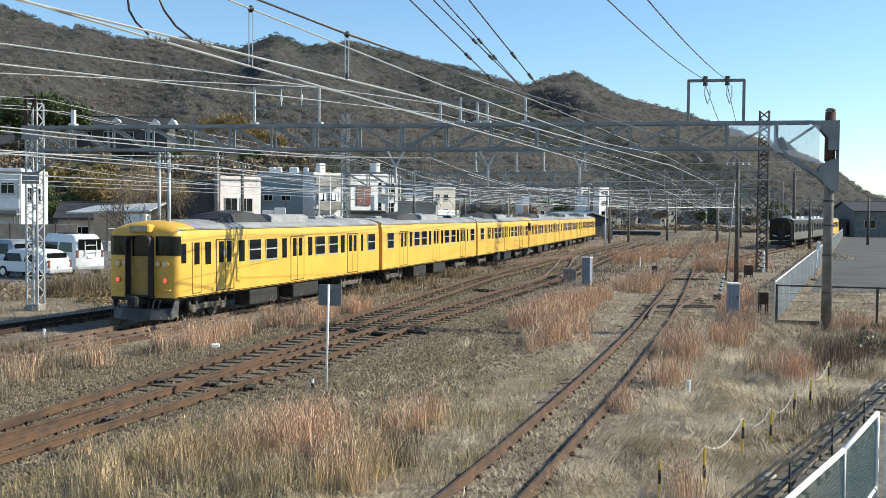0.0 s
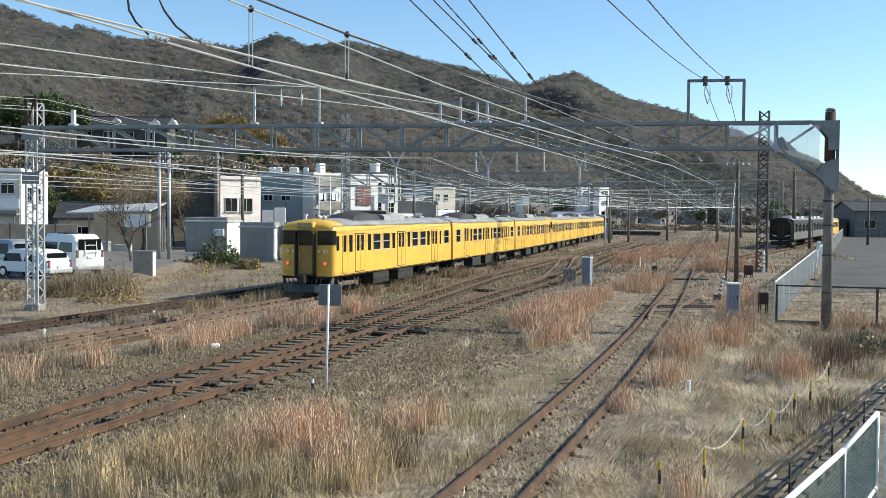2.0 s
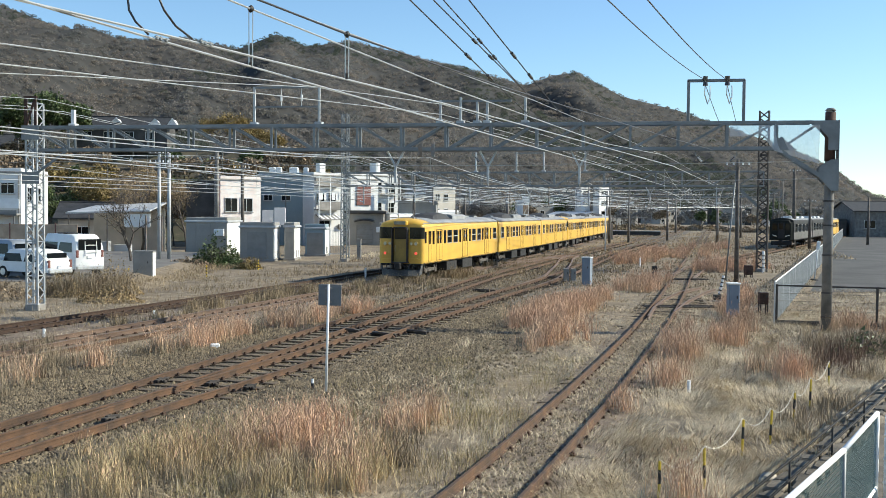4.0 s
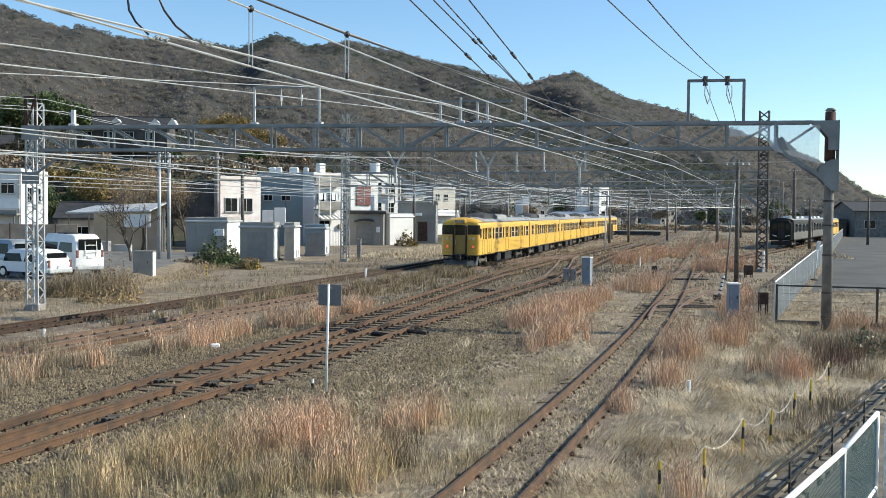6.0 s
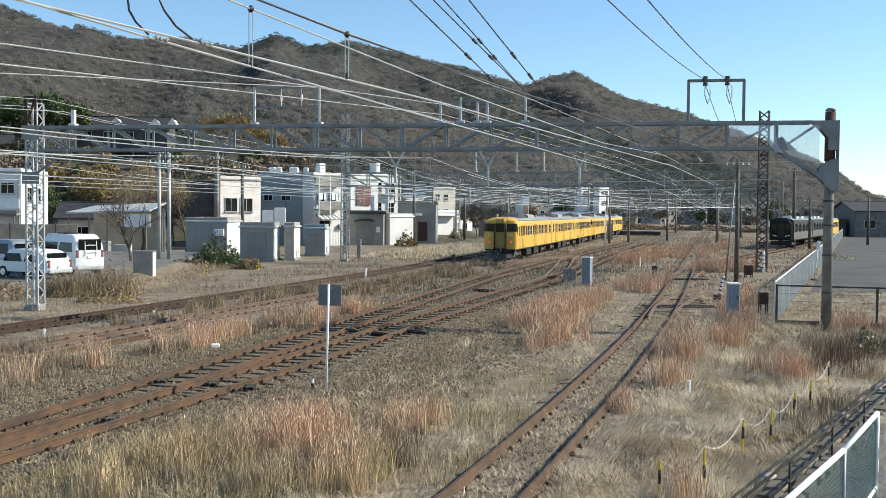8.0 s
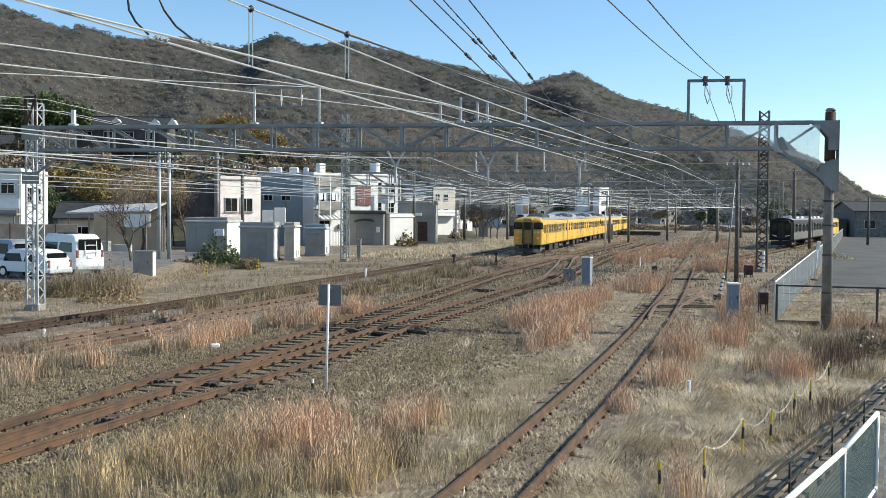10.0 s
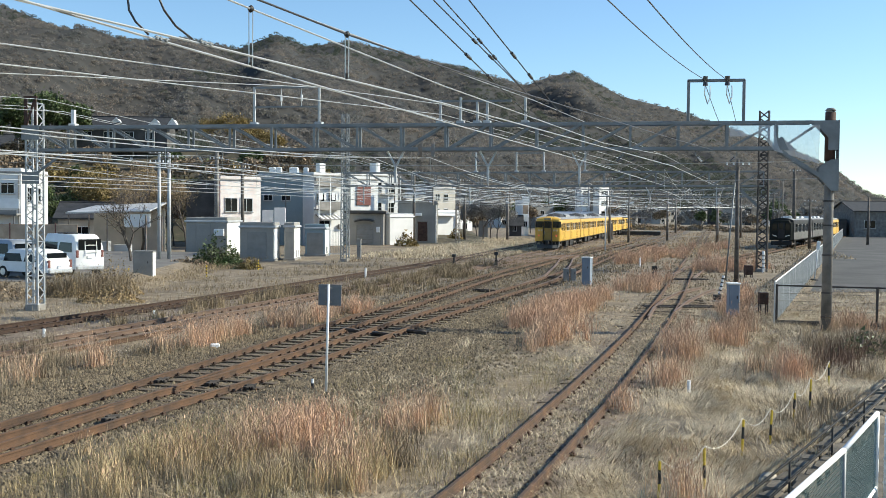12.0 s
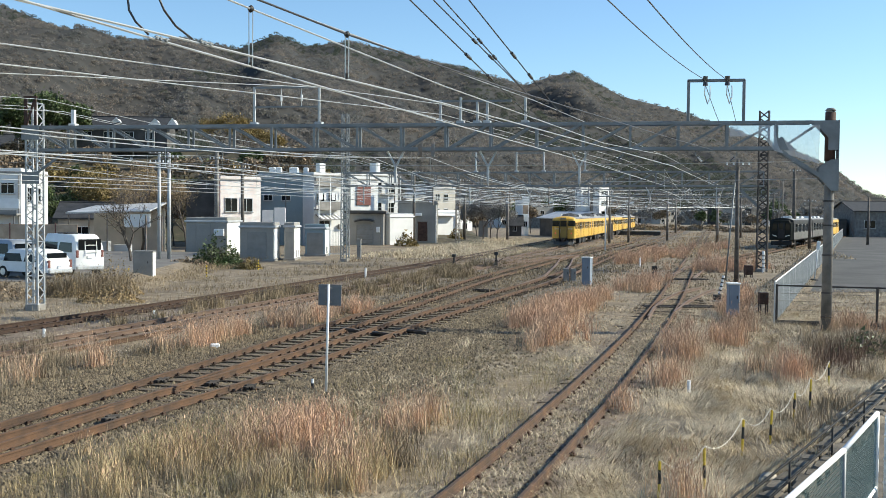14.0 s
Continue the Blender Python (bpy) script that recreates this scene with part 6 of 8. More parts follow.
# sparse straw inside the siding
x, y = scatter(16000, 8, 62, lambda y: line_r(y) - 0.48, lambda y: line_r(y) + 0.48, 1.4)
keep = field(x, y, 0.9, 9.0) > -0.2
blades("dead_grass", x[keep], y[keep], RNG.uniform(0.05, 0.2, int(keep.sum())), RNG.uniform(0.006, 0.012, int(keep.sum())), RNG.uniform(0.7, 1.15, int(keep.sum())), "grass_pale", "short straw between the siding rails", -0.172)

# olive and straw growth in front of the junction
x, y = scatter(66000, 11.5, 30, lambda y: -0.46 * y - 1, lambda y: line_r(y) - 0.6, 1.3)
patch = field(x, y, 0.5, 12.0) + 0.5 * field(x, y, 1.4, 15.0)
d = x - line_b(y)
keep = (d > 1.5) & (RNG.random(len(x)) < np.clip(0.42 + 1.3 * patch + 0.5 * (x < -4.5), 0, 1) * np.clip((d - np.where(x < -4.2, 1.3, 1.9)) / np.where(x < -4.2, 0.8, 1.6), 0, 1))
x, y, patch = x[keep], y[keep], patch[keep]
k = RNG.random(len(x)) < 0.82 + 0.6 * field(x, y, 0.3, 30)
for pick, m, lab in ((k, "grass_green", "olive-tan weeds beside the junction"), (~k, "grass_pale", "straw-coloured grass beside the junction")):
    n = int(pick.sum())
    blades("weeds", x[pick], y[pick], RNG.uniform(0.08, 0.34, n) * (1 + 0.6 * np.clip(patch[pick], -0.5, 1)) * np.clip(1 + (x[pick] + 3.0) * 0.10, 0.55, 1), RNG.uniform(0.004, 0.008, n), RNG.uniform(0.15, 0.7, n), m, lab)


x, y = scatter(22000, 12, 20.5, lambda y: line_b(y) + 1.7, lambda y: -2.0 + 0 * y, 1.0)
keep = field(x, y, 0.6, 33.0) + 0.5 * field(x, y, 1.7, 34.0) > -0.1 - 0.25 * (x < -4.5)
x, y = x[keep], y[keep]
k = RNG.random(len(x)) < 0.6
for pick, m, lab in ((k, "grass_green", "low olive weeds in front of the junction"), (~k, "straw_dark", "low brown straw in front of the junction")):
    n = int(pick.sum())
    blades("weeds", x[pick], y[pick], RNG.uniform(0.08, 0.32, n), RNG.uniform(0.004, 0.008, n), RNG.uniform(0.2, 0.9, n), m, lab)


def tufts(centres, name, material, label, count, height, spread, lean=(0.08, 0.42), width=(0.0045, 0.009), plume=0.0):
    xs, ys, hs = [], [], []
    for cx, cy, s in centres:
        n = int(count * s)
        r = np.abs(RNG.normal(0, spread * s, n))
        a = RNG.uniform(0, 2 * np.pi, n)
        xs.append(cx + r * np.cos(a))
        ys.append(cy + r * np.sin(a))
        hs.append(RNG.uniform(0.3, 1.0, n) * height * (0.7 + 0.3 * s) * RNG.uniform(0.8, 1.15))
    x, y, h = map(np.concatenate, (xs, ys, hs))
    ok = np.abs(x - line_r(y)) > 0.45
    x, y, h = x[ok], y[ok], h[ok]
    if plume:
        k = np.flatnonzero((RNG.random(len(x)) < plume) & (h > height * 0.55))
        k = np.repeat(k, 5)
        t = RNG.uniform(0.5, 1.04, len(k))
        c = np.stack([x[k] + RNG.normal(0, 0.07, len(k)) * h[k], y[k] + RNG.normal(0, 0.07, len(k)) * h[k], GROUND + h[k] * t * 0.95], 1)
        v = c[:, None] + RNG.normal(0, 1, (len(k), 3, 3)) * (0.006, 0.006, 0.026) * (1 + y[k] / 40)[:, None, None]
        tagged(new(name, raw(name, v.reshape(-1, 3), np.arange(3 * len(k)).reshape(-1, 3), M["plume"])), "feathery pale seed heads of the dry grass", "grass", kind="stuff")
    return blades(name, x, y, h, RNG.uniform(*width, len(x)) * (1 + y / 55), RNG.uniform(*lean, len(x)), material, label)


def clumps(cx, cy, along, across, n, turn=0.33):
    """Tuft centres in a patch drawn out along the tracks."""
    u, v = RNG.uniform(-1, 1, n), RNG.normal(0, 0.5, n)
    return [(cx + turn * a * along + b * across, cy + a * along, RNG.uniform(0.35, 1.35)) for a, b in zip(u, v)]


red = clumps(3.6, 34.5, 3.2, 0.7, 26) + clumps(4.9, 42.5, 4.5, 1.1, 100) + clumps(7.6, 50, 3, 0.5, 16) + clumps(7.3, 30.8, 0.8, 0.4, 16, 0.2) + clumps(9.4, 33.8, 0.7, 0.6, 14, 0.2) + clumps(5.8, 26.0, 1.0, 0.2, 5) + clumps(-0.4, 20.3, 0.8, 0.45, 7) + clumps(-2.6, 18.6, 1.4, 1.0, 15) + clumps(-1.5, 16.4, 1.0, 0.7, 4)
red += clumps(-7.6, 33.2, 3.0, 0.5, 17) + clumps(-9.4, 28.0, 0.3, 0.15, 3) + clumps(-4.8, 41, 4.0, 0.7, 26) + clumps(8.0, 34, 4.5, 0.4, 7) + clumps(11.0, 38, 1.2, 0.5, 8) + clumps(12.4, 43.6, 2.2, 0.35, 18) + clumps(3.9, 21.8, 0.8, 0.25, 2) + clumps(3.6, 15.2, 0.3, 0.2, 2)
red += clumps(9.2, 27.5, 1.5, 0.7, 10) + clumps(14.6, 50.5, 3.0, 0.4, 16) + clumps(19, 98, 12, 2.6, 60) + clumps(22.5, 82, 7, 3.0, 46) + clumps(30, 118, 20, 3.5, 50) + clumps(13, 62, 6, 2.0, 30) + clumps(16, 38.3, 0.5, 2.2, 16, 0) + clumps(-10.4, 25.5, 0.5, 0.2, 3)
tufts(red, "tall_dry_grass", "grass_red", "tall reddish dry grass tufts between the tracks", 120, 1.0, 0.28, (0.1, 0.62), plume=0.3)
tan = clumps(-10.8, 27.5, 2.5, 0.9, 26) + clumps(-12.4, 31.0, 2.0, 0.7, 14) + clumps(-9.9, 24.5, 3, 0.5, 5) + clumps(-4.8, 15.6, 2.0, 1.6, 5) + clumps(-3.0, 15.2, 1.6, 2.0, 14) + clumps(-1.2, 18.5, 1.6, 1.4, 20) + clumps(-6.4, 37, 7, 0.8, 30) + clumps(11, 31, 4, 2.2, 30) + clumps(7.5, 20.5, 3, 0.6, 12) + clumps(14.5, 34, 2.5, 1.6, 26)
tufts(clumps(-3.5, 18.2, 1.8, 1.6, 24) + clumps(-1.6, 16.6, 1.4, 0.9, 14) + clumps(-5.0, 16.4, 1.4, 1.2, 12), "straw_tufts", "grass_tan", "tall tan dry grass in front of the junction", 120, 0.78, 0.3, (0.1, 0.75), plume=0.1)
tufts(tan, "straw_tufts", "straw_dark", "straw-coloured grass tufts", 110, 0.6, 0.25, (0.1, 0.6))

tufts(clumps(11.2, 29.0, 1.6, 0.9, 26, 0.5) + clumps(12.6, 31.2, 1.5, 1.0, 20, 0.5), "withered_stalks", "stalk", "tall dark red-brown stalks beside the low fence", 26, 0.85, 0.3, (0.05, 0.5), (0.005, 0.010))
tufts(clumps(-16.9, 51.9, 1.1, 0.8, 22) + clumps(-18.4, 50.6, 0.8, 0.9, 12), "dry_shoots", "straw_dark", "tall dry shoots beside the parked cars", 130, 1.7, 0.5, (0.15, 0.75), (0.005, 0.009))
# grey-brown withered weeds along the far tracks
x, y = scatter(60000, 24, 105, lambda y: line_f(y) - 9, lambda y: line_a(y) - 1.5, 1.2)
patch = field(x, y, 0.30, 40.0) + 0.6 * field(x, y, 1.1, 41.0)
keep = (np.abs(x - line_t(y)) > 1.0) & (np.abs(x - line_f(y)) > 1.0) & (RNG.random(len(x)) < np.clip(0.22 + 2.0 * patch, 0, 1))
x, y, patch = x[keep], y[keep], patch[keep]
k = RNG.random(len(x)) < 0.55
for pick, m, lab, top in ((k, "weed", "withered grey-brown weeds along the far tracks", 0.5), (~k, "straw_dark", "thin straw along the far tracks", 0.42)):
    n = int(pick.sum())
    blades("withered_weeds", x[pick], y[pick], RNG.uniform(0.06, top, n) * (1 + 0.5 * np.clip(patch[pick], -0.6, 1)), RNG.uniform(0.005, 0.011, n) * (1 + y[pick] / 60), RNG.uniform(0.2, 0.95, n), m, lab)
dark = clumps(-1.5, 62, 10, 2.4, 80) + clumps(1.5, 76, 7, 1.6, 40) + clumps(-10.5, 41.5, 5, 0.35, 8) + clumps(-8.6, 50, 6, 1.0, 24)
tufts(dark, "withered_stalks", "weed", "dark withered stalks between the tracks", 110, 0.8, 0.34, (0.1, 0.6), (0.006, 0.011))
x, y = scatter(20000, 95, 170, lambda y: line_f(y) - 12, lambda y: line_t(y) - 2, 1.0)
blades("verge_grass", x, y, RNG.uniform(0.08, 0.5, len(x)), RNG.uniform(0.02, 0.045, len(x)), RNG.uniform(0.3, 1.0, len(x)), "grass_pale", "pale dry grass on the verge before the buildings")
x, y = scatter(26000, 60, 200, lambda y: line_b(y) + 2, lambda y: 13.4 + (y - 40) * 0.40, 1.2)
keep = (np.abs(x - line_r(y)) > 1.0) & (field(x, y, 0.2, 60.0) > -0.15)
blades("yard_grass", x[keep], y[keep], RNG.uniform(0.06, 0.32, int(keep.sum())), RNG.uniform(0.02, 0.05, int(keep.sum())), RNG.uniform(0.2, 0.8, int(keep.sum())), "straw_dark", "thin dead grass in the far yard")

x, y = scatter(12000, 44, 170, lambda y: line_r(y) - 1.4, lambda y: line_r(y) + 1.4, 1.3)
blades("siding_grass", x, y, RNG.uniform(0.04, 0.15, len(x)), RNG.uniform(0.015, 0.03, len(x)) * (1 + y / 90), RNG.uniform(0.5, 1.1, len(x)), "straw_dark", "thin straw in the far part of the siding", -0.185)
x, y = scatter(24000, 100, 240, lambda y: line_t(y) - 4, lambda y: line_r(y) + 16, 1.2)
keep = field(x, y, 0.12, 90.0) + 0.5 * field(x, y, 0.5, 91.0) > -0.05
x, y = x[keep], y[keep]
k = RNG.random(len(x)) < 0.5
for pick, m in ((k, "grass_tan"), (~k, "weed")):
    n = int(pick.sum())
    blades("far_grass", x[pick], y[pick], RNG.uniform(0.08, 0.4, n), RNG.uniform(0.03, 0.07, n), RNG.uniform(0.2, 0.9, n), m, "dry grass between the tracks far down the yard", -0.2)
x, y = scatter(20000, 46, 125, lambda y: line_t(y) - 2.5, lambda y: line_b(y) + 4.0, 1.1)
patch = field(x, y, 0.35, 70.0) + 0.6 * field(x, y, 1.2, 71.0)
keep = patch > 0.05
x, y = x[keep], y[keep]
k = RNG.random(len(x)) < 0.6
for pick, m in ((k, "weed"), (~k, "straw_dark")):
    n = int(pick.sum())
    blades("track_weeds", x[pick], y[pick], RNG.uniform(0.05, 0.30, n), RNG.uniform(0.012, 0.03, n) * (1 + y[pick] / 80), RNG.uniform(0.2, 0.9, n), m, "thin weeds growing in the far ballast", -0.2)


# ---- ballast stones ----
def stones(n, y0, y1, centre, half, label, size=(0.02, 0.042), z=-0.175):
    y = y0 + (y1 - y0) * RNG.random(n) ** 1.4
    x = centre(y) + RNG.normal(0, half, n)
    s = RNG.uniform(*size, n)
    octa = np.array([(1, 0, -0.3), (-1, 0, -0.3), (0, 1, -0.3), (0, -1, -0.3), (0, 0, 0.8)])
    tri = np.array([(0, 2, 4), (2, 1, 4), (1, 3, 4), (3, 0, 4)])
    v = octa[None] * s[:, None, None] * RNG.uniform(0.6, 1.3, (n, 5, 1)) + RNG.normal(0, 0.25, (n, 5, 3)) * s[:, None, None]
    a = RNG.uniform(0, 2 * np.pi, n)
    c, q = np.cos(a)[:, None], np.sin(a)[:, None]
    v = np.stack([v[..., 0] * c - v[..., 1] * q, v[..., 0] * q + v[..., 1] * c, v[..., 2]], -1)
    v += np.stack([x, y, np.full(n, z)], 1)[:, None]
    t = tri[None] + (np.arange(n) * 5)[:, None, None]
    tagged(new("ballast_stones", raw("ballast_stones", v.reshape(-1, 3), t.reshape(-1, 3), M["stone"])), label, "ballast", kind="stuff")


for n, y0, y1, z in ((20000, 12, 24, -0.182), (20000, 23.5, 50, -0.2)):
    stones(n, y0, y1, lambda y: (line_a(y) + line_b(y)) / 2 - 0.3, 1.9, "loose grey-brown ballast stones in the junction", (0.024, 0.052), z)
stones(44000, 13, 48, lambda y: line_b(y) + 2.7, 1.5, "loose ballast stones beside the junction", (0.026, 0.058), -0.185)
stones(6000, 9, 45, lambda y: line_r(y), 0.42, "scattered stones in the siding", (0.018, 0.04), -0.16)
stones(24000, 16, 44, lambda y: line_a(y) - 2.5, 0.8, "loose ballast stones beside the junction", (0.026, 0.05), -0.175)
stones(14000, 46, 105, lambda y: (line_a(y) + line_b(y)) / 2 - 0.5, 2.6, "coarse ballast farther along the junction", (0.035, 0.07), -0.18)


# ---- trees and bushes ----
def grow(s, p, d, length, r, depth, tips, spread=0.55):
    """Branches that fork; every tip is kept for leaves."""
    q = p + d * length
    s.tube([p, p.lerp(q, 0.5) + Vector((random.uniform(-1, 1), random.uniform(-1, 1), 0)) * length * 0.05, q], [r, r * 0.82, r * 0.66], 5)
    if depth == 0:
        tips.append(q)
        return
    for k in range(random.choice((2, 3, 3))):
        e = (d + Vector((random.gauss(0, spread), random.gauss(0, spread), random.gauss(0.12, spread * 0.6)))).normalized()
        grow(s, q, e, length * random.uniform(0.62, 0.86), r * 0.62, depth - 1, tips, spread)


def tree(x, y, height, label, leaf=None, z=GROUND, depth=4, count=1200, size=0.16, name="tree", spread=0.5, trunk=0.12):
    t = thing(name, pose(x, y, z), label, "tree")
    s, tips = Shape(), []
    grow(s, Vector((0, 0, -0.1)), Vector((random.gauss(0, 0.05), random.gauss(0, 0.05), 1)).normalized(), height * 0.28, trunk, depth, tips, spread)
    part("trunk", s, M["bark"], t, "grey forking trunk and twigs")
    if leaf:
        n, size = int(count * 2.4), size * 0.6
        i = RNG.integers(0, len(tips), n)
        c = np.array(tips)[i] + RNG.normal(0, height * 0.055, (n, 3))
        v = c[:, None] + RNG.normal(0, size, (n, 3, 3))
        part("crown", raw("crown", v.reshape(-1, 3), np.arange(3 * n).reshape(n, 3), M[leaf]), None, t)
    return t


def bush(x, y, w, h, label, leaf, n=1500, size=0.09):
    b = thing("bush", pose(x, y, GROUND), label, "bush")
    s, tips = Shape(), []
    for k in range(7):
        grow(s, Vector((random.uniform(-w, w) * 0.3, random.uniform(-w, w) * 0.3, -0.05)), Vector((random.gauss(0, 0.5), random.gauss(0, 0.5), 1)).normalized(), h * 0.35, 0.02, 2, tips)
    part("stem", s, M["bark"], b)
    a, r = RNG.uniform(0, 2 * np.pi, n), np.sqrt(RNG.random(n))
    top = h * (1 - r ** 2) * RNG.uniform(0.75, 1.1, n) * (0.75 + 0.35 * np.sin(a * 3 + r * 4))
    c = np.stack([r * np.cos(a) * w, r * np.sin(a) * w * 0.7, np.maximum(top * RNG.uniform(0.5, 1, n), 0.03)], 1)
    v = c[:, None] + RNG.normal(0, size, (n, 3, 3))
    part("foliage", raw("foliage", v.reshape(-1, 3), np.arange(3 * n).reshape(n, 3), M[leaf]), None, b)
    return b


random.seed(5)
tree(-22.8, 75, 5.6, "bare deciduous tree beside the car park", "leaf_tan", depth=6, count=260, size=0.05, spread=0.5, trunk=0.13)
tree(-44, 128, 10, "yellow autumn tree before the bank", "leaf_yellow", depth=4, count=6000, size=0.16)
tree(-47, 124, 7, "evergreen tree before the bank", "leaf", depth=4, count=6000, size=0.16)
for x, y, h in ((-38, 126, 9), (-34, 128, 8.5), (-30.5, 127, 8), (-36, 122, 7), (-32, 122, 7.5), (-28, 131, 9), (-40, 131, 10)):
    tree(x, y, h, "brown-leaved autumn tree on the bank", "leaf_brown", depth=4, count=3600, size=0.15)
for x, y, z, h in ((-66, 160, 12, 10), (-62.5, 162, 12.5, 10), (-60, 163, 13, 8), (-72, 158, 11, 10)):
    tree(x, y, h, "dark evergreen tree on the bank", "leaf", z, 4, 5500, 0.36)
for x, y, z in ((-36, 168, 13), (-33, 170, 13), (-30, 174, 11)):
    tree(x, y, 7, "pale yellow autumn tree on the bank", "leaf_yellow", z, 4, 2600, 0.15)
for k in range(16):
    tree(-78 + 4.2 * k + random.uniform(-1.5, 1.5), 143 + random.uniform(-2, 12), 6.5 + random.uniform(-1, 2), "mixed tree on the wooded bank", random.choice(("leaf_brown", "leaf_brown", "leaf")), 2.0, 4, 2200, 0.2)
for q, y, h in ((0.02, 178, 6.5), (0.035, 185, 6), (0.085, 215, 7), (0.12, 300, 10)):
    tree(q * y, y, h, "grey-brown winter tree near the line", "leaf_brown" if q != 0.12 else "leaf", depth=3, count=900, size=0.3)
bush(-16.8, 76.5, 2.2, 2.5, "dense green evergreen bush by the track", "leaf", 3200, 0.08)
bush(-14.2, 75.5, 1.0, 0.9, "yellow-green low bush by the track", "leaf_yellow", 900, 0.07)
bush(-18.6, 75.0, 2.3, 0.9, "brown dead creeper heap by the track", "leaf_brown", 2400, 0.07)
bush(-16.6, 51.8, 1.5, 2.2, "tall tan dry shrub beside the cars", "leaf_tan", 2200, 0.035)
bush(-18.7, 50.4, 1.5, 1.3, "tan dry shrub beside the far track", "leaf_tan", 2200, 0.035)
bush(-15.4, 47.5, 1.6, 0.9, "tan dry shrub by the lattice mast", "leaf_tan", 2200, 0.035)
bush(-20.6, 48.6, 1.7, 1.1, "grey-brown dry shrub by the lattice mast", "leaf_brown", 2200, 0.035)
for x, y, h in ((6.4, 165, 7.0), (7.7, 168, 7.5), (8.6, 163, 6.0), (5.6, 171, 6.5)):
    tree(x, y, h, "grey bare winter tree near the line", "leaf_grey", depth=5, count=2600, size=0.12)
bush(-4.5, 128, 1.5, 2.2, "sparse leafy shrub before the white annex", "leaf_yellow", 500, 0.14)
bush(1.8, 150, 1.4, 2.0, "yellow-leaved shrub before the garage", "leaf_yellow", 500, 0.14)
bush(13.0, 31.4, 1.3, 0.9, "dark tangle of bare twigs at the fence", "leaf", 500, 0.04)

for k in range(20):
    q = 0.17 + 0.25 * k / 19
    y = random.uniform(250, 310)
    bush(q * y, y, random.uniform(3.5, 7), random.uniform(0.8, 1.9), "brown thicket in the distance beyond the yard", random.choice(("leaf_brown", "weed", "leaf_brown")), 1100, 0.2)
for k in range(30):
    q = -0.12 + 0.44 * k / 29
    y = random.uniform(225, 330)
    if abs(q * y - float(line_t(y))) > 14 and abs(q * y - float(line_r(y))) > 14:
        tree(q * y, y, random.uniform(7, 11), "winter tree in the town below the hills", random.choice(("leaf_grey", "leaf", "leaf_brown", "leaf")), GROUND, 4, 800, 0.4)
for k in range(17):
    q = 0.165 + 0.2 * k / 16
    y = random.uniform(240, 290)
    tree(q * y, y, random.uniform(5, 8.5), "grey-green winter tree beyond the yard", random.choice(("leaf_grey", "leaf_grey", "leaf_brown", "leaf")), GROUND, 3, 700, 0.4)
for x, y, h in ((-30.5, 104, 8.5), (-26.5, 106, 7.5), (-33.5, 110, 9.5)):
    tree(x, y, h, "bare reddish-brown tree behind the carport", "leaf_tan", GROUND, 6, 1100, 0.07, spread=0.42, trunk=0.16)
for k in range(9):
    x = -34 + 2.6 * k
    tree(x + random.uniform(-1, 1), 160 + random.uniform(-6, 8), random.uniform(4, 6.5), "mixed tree on the wooded bank", "leaf_brown", 7.5 if k < 4 else max(0, 6 - 0.55 * (k - 3)), 3, 700, 0.34)
x, y = scatter(5000, 50.5, 60, lambda y: -26 + 0 * y, lambda y: -16.5 + 0 * y)
x, y = np.concatenate([x, RNG.uniform(-20, -14.8, 9000)]), np.concatenate([y, RNG.uniform(58, 95, 9000)])
blades("verge_weeds", x, y, RNG.uniform(0.08, 0.42, len(x)), RNG.uniform(0.009, 0.02, len(x)), RNG.uniform(0.2, 0.95, len(x)), "weed", "dry weeds on the slope below the car park", 0.0)
for k in range(52):
    x = -88 + 1.35 * k + random.uniform(-1, 1)
    d = random.uniform(8, 27)
    z = float(np.interp(d, (0, 9, 22, 34, 75), (0, 3.5, 8.0, 13.8, 14.6))) - 0.5
    tree(x, 138 + d, random.uniform(4.5, 7.5), "mixed autumn tree on the wooded bank", random.choice(("leaf_brown", "leaf_brown", "leaf_brown", "leaf_yellow", "leaf")), z, 3, 620, 0.36)


# ---- right side: lot, fences, wall by the path ----
lot = Shape()
for y in (57.5, 66.0, 95.0, 150.0, 215.0, 300.0):
    lot.v += [(13.6 + (y - 40) * 0.40, y, GROUND + 0.03), (13.6 + (y - 40) * 0.40 + 45, y, GROUND + 0.03)]
lot.f = [(2 * i, 2 * i + 1, 2 * i + 3, 2 * i + 2) for i in range(5)]
tagged(part("asphalt_yard", lot, M["asphalt"], None, "grey asphalt yard behind the white fence"), "", "pavement", kind="structure")

